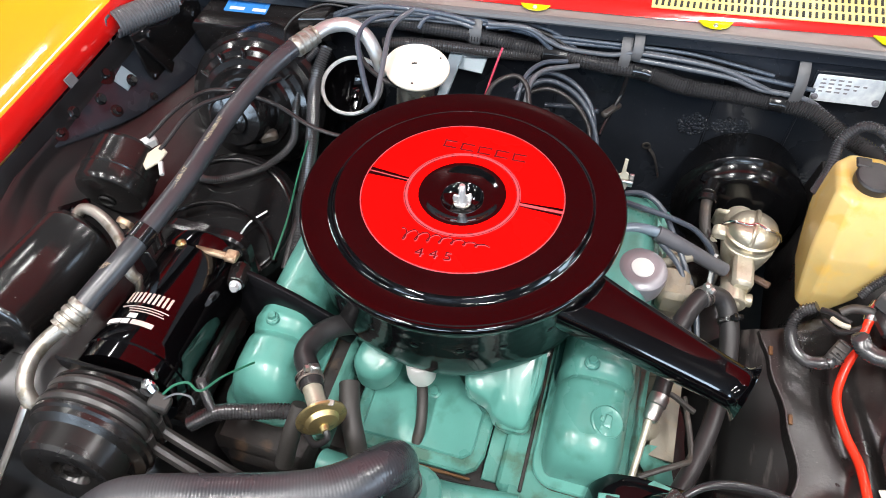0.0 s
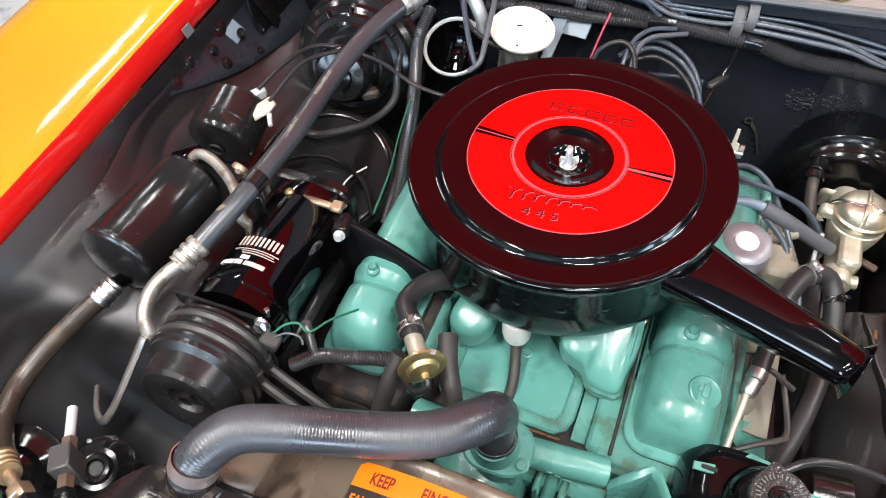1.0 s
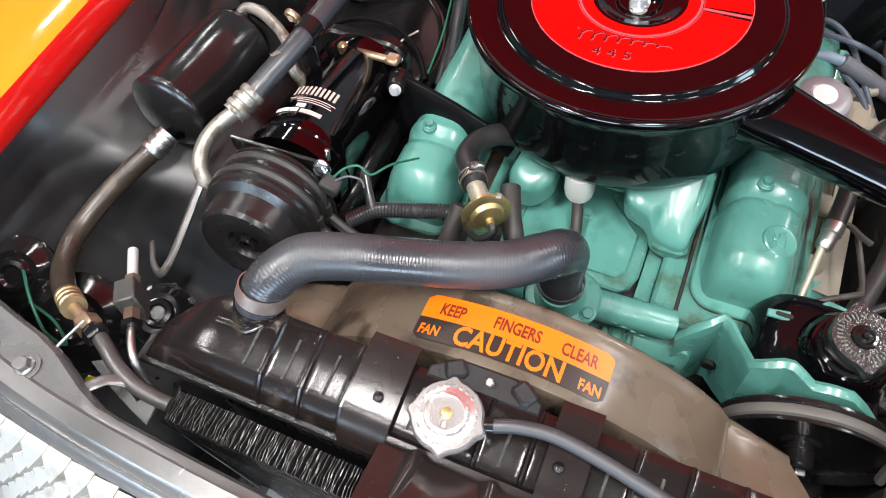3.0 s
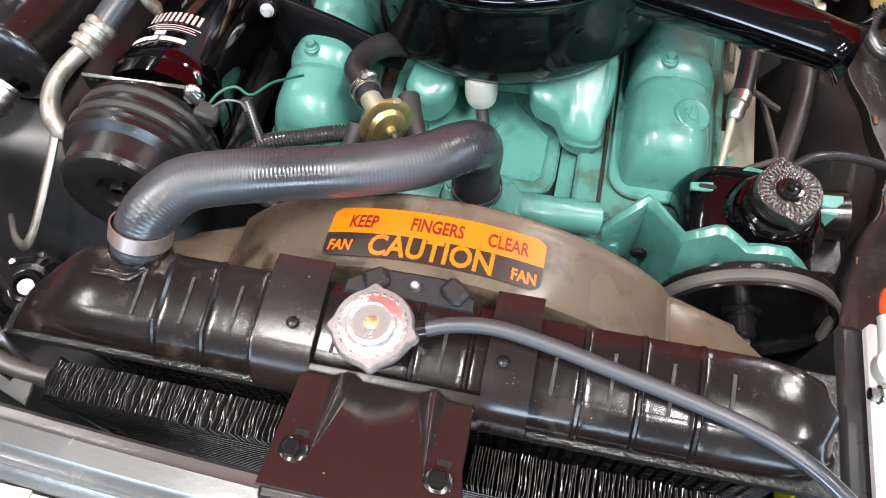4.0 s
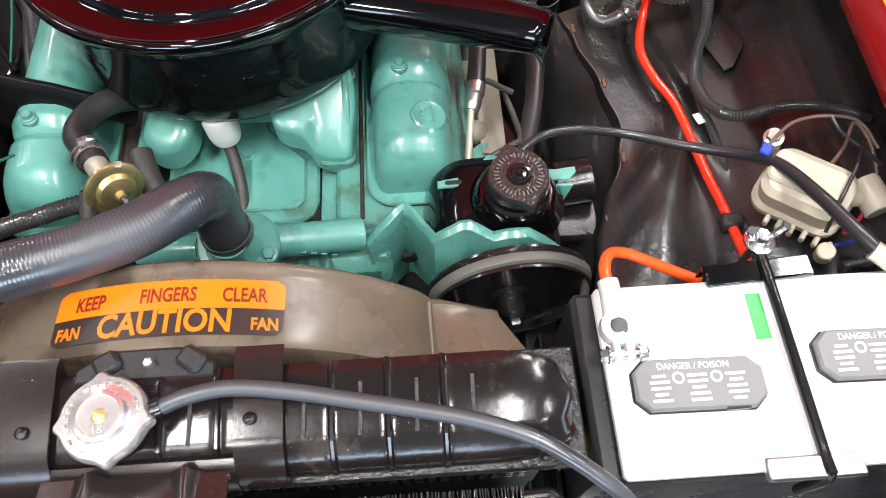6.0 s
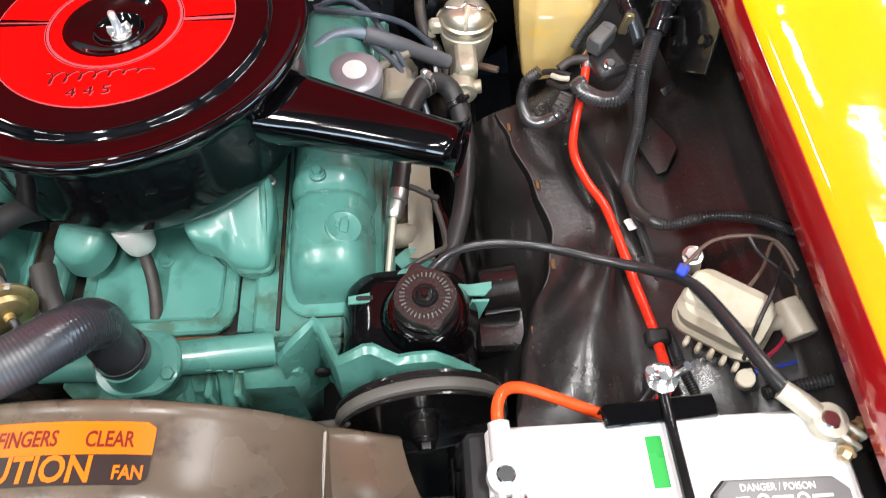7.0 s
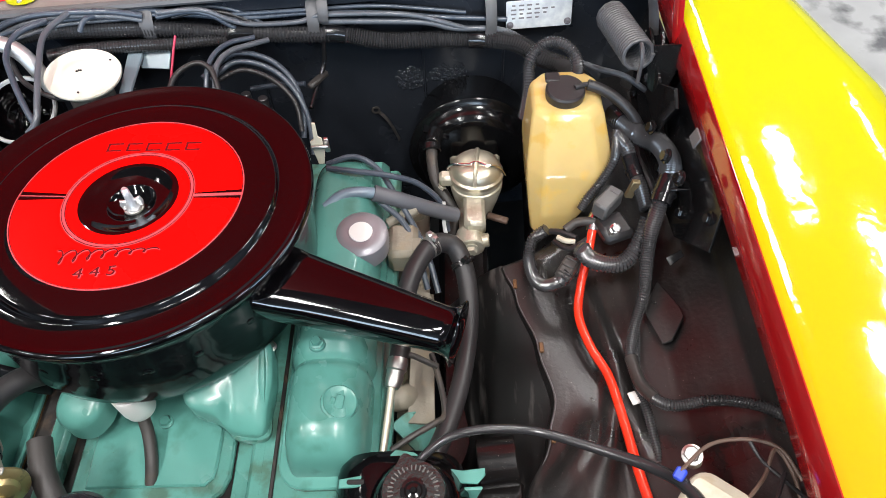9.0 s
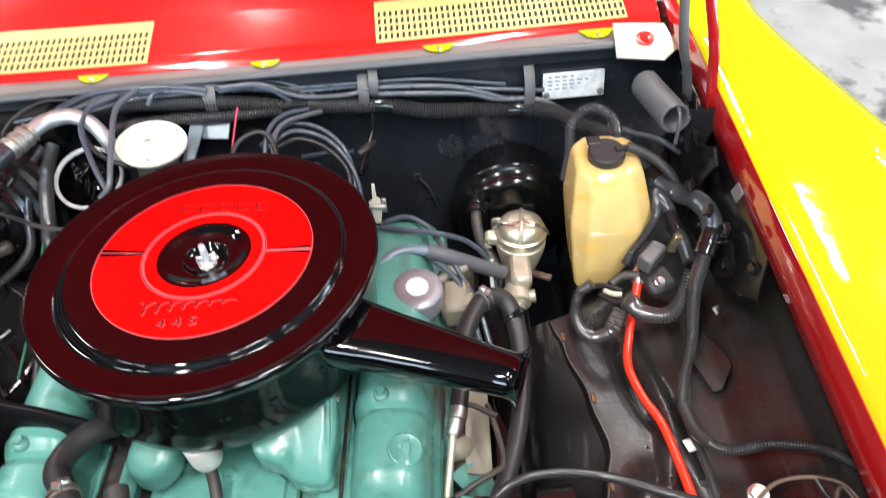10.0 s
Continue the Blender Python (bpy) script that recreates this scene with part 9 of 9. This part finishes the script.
part("bowl", Geo().lathe([(0.047, 0.030), (0.044, 0.012), (0.036, -0.004), (0.022, -0.012), (0.010, -0.010), (0.009, 0.004), (0, 0.006)], m, 40), BLACK_GLOSS, pt, "gloss black bowl")
part("bowl_rib", Geo().box(m @ Vector((0.012, -0.008, 0.004)), (0.012, 0.05, 0.010), 0.003, m.to_3x3()).box(m @ Vector((-0.012, 0.0, 0.002)), (0.008, 0.04, 0.010), 0.003, m.to_3x3()), BLACK_GLOSS, pt)
part("outer", Geo().lathe([(0.052, 0.028), (0.05, -0.01), (0.03, -0.05)], m, 40), BLACK_SEMI, pt)
# wires and hoses strung along the firewall
wires = (
    ([(-0.367, 0.396, 0.865), (-0.312, 0.400, 0.891), (-0.264, 0.404, 0.904), (-0.213, 0.407, 0.906), (-0.142, 0.412, 0.902), (-0.091, 0.416, 0.890)], 0.0062, WIRE_BLUE),
    ([(-0.367, 0.396, 0.856), (-0.307, 0.401, 0.882), (-0.259, 0.404, 0.895), (-0.207, 0.408, 0.899), (-0.136, 0.412, 0.893), (-0.094, 0.415, 0.882)], 0.0058, WIRE_GREY),
    ([(-0.070, 0.417, 0.885), (-0.017, 0.421, 0.891), (0.017, 0.423, 0.880), (0.040, 0.425, 0.859), (0.064, 0.426, 0.842)], 0.0055, WIRE_BLUE),
    ([(-0.067, 0.417, 0.893), (0.002, 0.422, 0.892), (0.042, 0.425, 0.870), (0.077, 0.427, 0.858), (0.152, 0.433, 0.855), (0.192, 0.436, 0.864), (0.287, 0.442, 0.859), (0.344, 0.446, 0.850), (0.382, 0.449, 0.836), (0.431, 0.452, 0.816)], 0.0055, WIRE_GREY),
    ([(0.191, 0.437, 0.851), (0.285, 0.443, 0.843), (0.362, 0.448, 0.834), (0.411, 0.451, 0.818), (0.470, 0.455, 0.812), (0.505, 0.457, 0.801), (0.542, 0.460, 0.773)], 0.0065, WIRE_GREY),
    ([(-0.37, 0.40, 0.868), (-0.30, 0.408, 0.894), (-0.206, 0.42, 0.900), (-0.071, 0.43, 0.888), (0.045, 0.44, 0.862), (0.179, 0.455, 0.856), (0.297, 0.458, 0.848), (0.376, 0.460, 0.836), (0.50, 0.462, 0.824)], 0.0055, WIRE_BLUE),
    ([(-0.36, 0.395, 0.862), (-0.29, 0.40, 0.884), (-0.20, 0.41, 0.892), (-0.08, 0.425, 0.884), (0.02, 0.438, 0.870), (0.16, 0.452, 0.864), (0.27, 0.462, 0.860), (0.35, 0.468, 0.848), (0.43, 0.470, 0.835)], 0.0045, WIRE_BLUE),
    ([(-0.30, 0.39, 0.872), (-0.22, 0.405, 0.885), (-0.12, 0.42, 0.882), (-0.03, 0.436, 0.880), (0.05, 0.440, 0.862), (0.09, 0.436, 0.845)], 0.0040, WIRE_GREY),
    ([(-0.06, 0.430, 0.884), (-0.01, 0.440, 0.886), (0.04, 0.446, 0.876), (0.085, 0.442, 0.852), (0.10, 0.434, 0.838)], 0.0045, WIRE_BLUE),
    ([(-0.05, 0.425, 0.878), (0.0, 0.436, 0.880), (0.045, 0.440, 0.868), (0.08, 0.438, 0.848)], 0.0045, RUBBER),
    ([(-0.235, 0.395, 0.902), (-0.268, 0.360, 0.904), (-0.274, 0.318, 0.897), (-0.258, 0.280, 0.885), (-0.236, 0.240, 0.868), (-0.214, 0.208, 0.852)], 0.0062, WIRE_BLUE),
    ([(-0.20, 0.412, 0.905), (-0.220, 0.352, 0.908), (-0.214, 0.290, 0.898), (-0.206, 0.235, 0.882), (-0.205, 0.205, 0.866), (-0.222, 0.195, 0.850)], 0.0062, WIRE_GREY),
    ([(-0.15, 0.42, 0.892), (-0.175, 0.40, 0.898), (-0.186, 0.385, 0.885)], 0.0055, WIRE_BLUE),
    ([(-0.04, 0.26, 0.83), (-0.03, 0.31, 0.850), (0.0, 0.335, 0.856), (0.025, 0.325, 0.850), (0.04, 0.29, 0.83)], 0.0058, RUBBER),
    ([(0.030, 0.29, 0.82), (0.030, 0.335, 0.845), (0.045, 0.370, 0.848), (0.075, 0.395, 0.842), (0.10, 0.415, 0.835)], 0.0060, WIRE_GREY),
    ([(0.012, 0.30, 0.82), (0.018, 0.345, 0.848), (0.040, 0.385, 0.852), (0.080, 0.410, 0.845)], 0.0055, WIRE_BLUE),
    ([(0.0, 0.34, 0.822), (0.045, 0.385, 0.832), (0.096, 0.395, 0.812), (0.135, 0.370, 0.788), (0.152, 0.335, 0.755), (0.15, 0.30, 0.72)], 0.0060, WIRE_BLUE),
    ([(0.01, 0.345, 0.815), (0.05, 0.375, 0.824), (0.10, 0.378, 0.806), (0.138, 0.355, 0.780), (0.16, 0.32, 0.745), (0.165, 0.28, 0.70)], 0.0060, WIRE_BLUE),
    ([(0.02, 0.35, 0.808), (0.06, 0.365, 0.815), (0.105, 0.36, 0.798), (0.14, 0.335, 0.77), (0.15, 0.30, 0.735)], 0.0055, RUBBER),
    ([(-0.028, 0.366, 0.886), (-0.032, 0.350, 0.872), (-0.038, 0.325, 0.848), (-0.044, 0.29, 0.82)], 0.0026, RED_WIRE),
    ([(0.188, 0.436, 0.83), (0.186, 0.428, 0.80), (0.182, 0.420, 0.775), (0.170, 0.39, 0.755), (0.160, 0.35, 0.74)], 0.0055, TAPE),
    ([(0.05, 0.40, 0.745), (0.10, 0.40, 0.752), (0.15, 0.39, 0.76)], 0.006, WIRE_BLUE),
    ([(0.590, 0.33, 0.842), (0.6036, 0.325, 0.840), (0.635, 0.319, 0.830), (0.675, 0.312, 0.820), (0.71, 0.30, 0.80)], 0.0062, WIRE_GREY),
    ([(-0.46, 0.30, 0.80), (-0.43, 0.36, 0.87), (-0.38, 0.40, 0.89), (-0.33, 0.41, 0.888)], 0.003, RUBBER),
    ([(-0.40, 0.43, 0.885), (-0.36, 0.44, 0.893), (-0.30, 0.44, 0.893)], 0.0035, RUBBER),
    ([(-0.30, 0.36, 0.88), (-0.26, 0.30, 0.86), (-0.20, 0.27, 0.85), (-0.17, 0.29, 0.84)], 0.0055, RUBBER),
    ([(-0.31, 0.14, 0.81), (-0.30, 0.07, 0.80), (-0.285, -0.01, 0.79), (-0.283, -0.08, 0.77)], 0.0022, GREEN_WIRE),
)
for pts, r, ma in wires:
    kind_ = {WIRE_BLUE: "slate blue wire strung along the firewall", WIRE_GREY: "grey wire looping by the firewall", RUBBER: "black rubber line by the firewall", RED_WIRE: "thin crimson wire by the firewall", TAPE: "taped black lead hanging from the harness", GREEN_WIRE: "thin green wire beside the engine"}[ma]
    solo("wire", Geo().tube(pts, r * 0.75, 14, 0.006), ma, kind_, "wire", group="firewall wires")
solo("bulb_connector", Geo().box((0.172, 0.398, 0.762), (0.013, 0.046, 0.011), 0.003, Matrix.Rotation(radians(-35), 3, "Z")), OLD_RUBBER, "greyed plug connector on a lead", "connector")
solo("ground_strap", Geo().lathe([(0.005, 0), (0.0085, 0), (0.0085, 0.002), (0.005, 0.002)], axes(fw(0.254, 0.624, 0.002), (1, 0.07, 0), (0, 0.0, 1)), 16).tube([fw(0.261, 0.618, 0.004), fw(0.274, 0.600, 0.006), fw(0.284, 0.572, 0.006), fw(0.293, 0.543, 0.006)], 0.005, 8, 0.006, flat=0.4), OLD_RUBBER, "greyed ground strap on the firewall", "strap")
# distributor area behind the air cleaner
db = thing("distributor", (0.06, 0.28, 0.66), "black distributor cap with towers", "distributor")
part("cap", Geo().lathe([(0.055, 0), (0.058, 0.03), (0.050, 0.05), (0.02, 0.055), (0, 0.055)], Matrix.Translation((0.06, 0.30, 0.715)), 36), BLACK_GLOSS, db)
for k in range(8):
    a = k * math.pi / 4
    part("tower", Geo().cyl((0.06 + 0.04 * math.cos(a), 0.30 + 0.04 * math.sin(a), 0.755), (0.06 + 0.043 * math.cos(a), 0.30 + 0.043 * math.sin(a), 0.785), 0.009, 0.008, 14), RUBBER, db)
# chrome corner by the right hinge with a red bolt pad
cr = part("hinge_corner", Geo().prism([(-0.05, -0.03), (0.03, -0.045), (0.06, -0.02), (0.05, 0.04), (-0.04, 0.05)], 0.004, axes((0.665, 0.475, 0.902), (1, 0.07, 0), (0, 1, 0.25))), ALLOY, car, "pale metal corner plate")
part("red_pad", Geo().lathe([(0, 0), (0.016, 0), (0.016, 0.003), (0, 0.004)], axes((0.672, 0.480, 0.908), (1, 0, 0), (0, 1, 0.25)), 20).bolt((0.672, 0.480, 0.912), (0, -0.2, 1), 0.009), RED, cr, "red painted bolt pad")
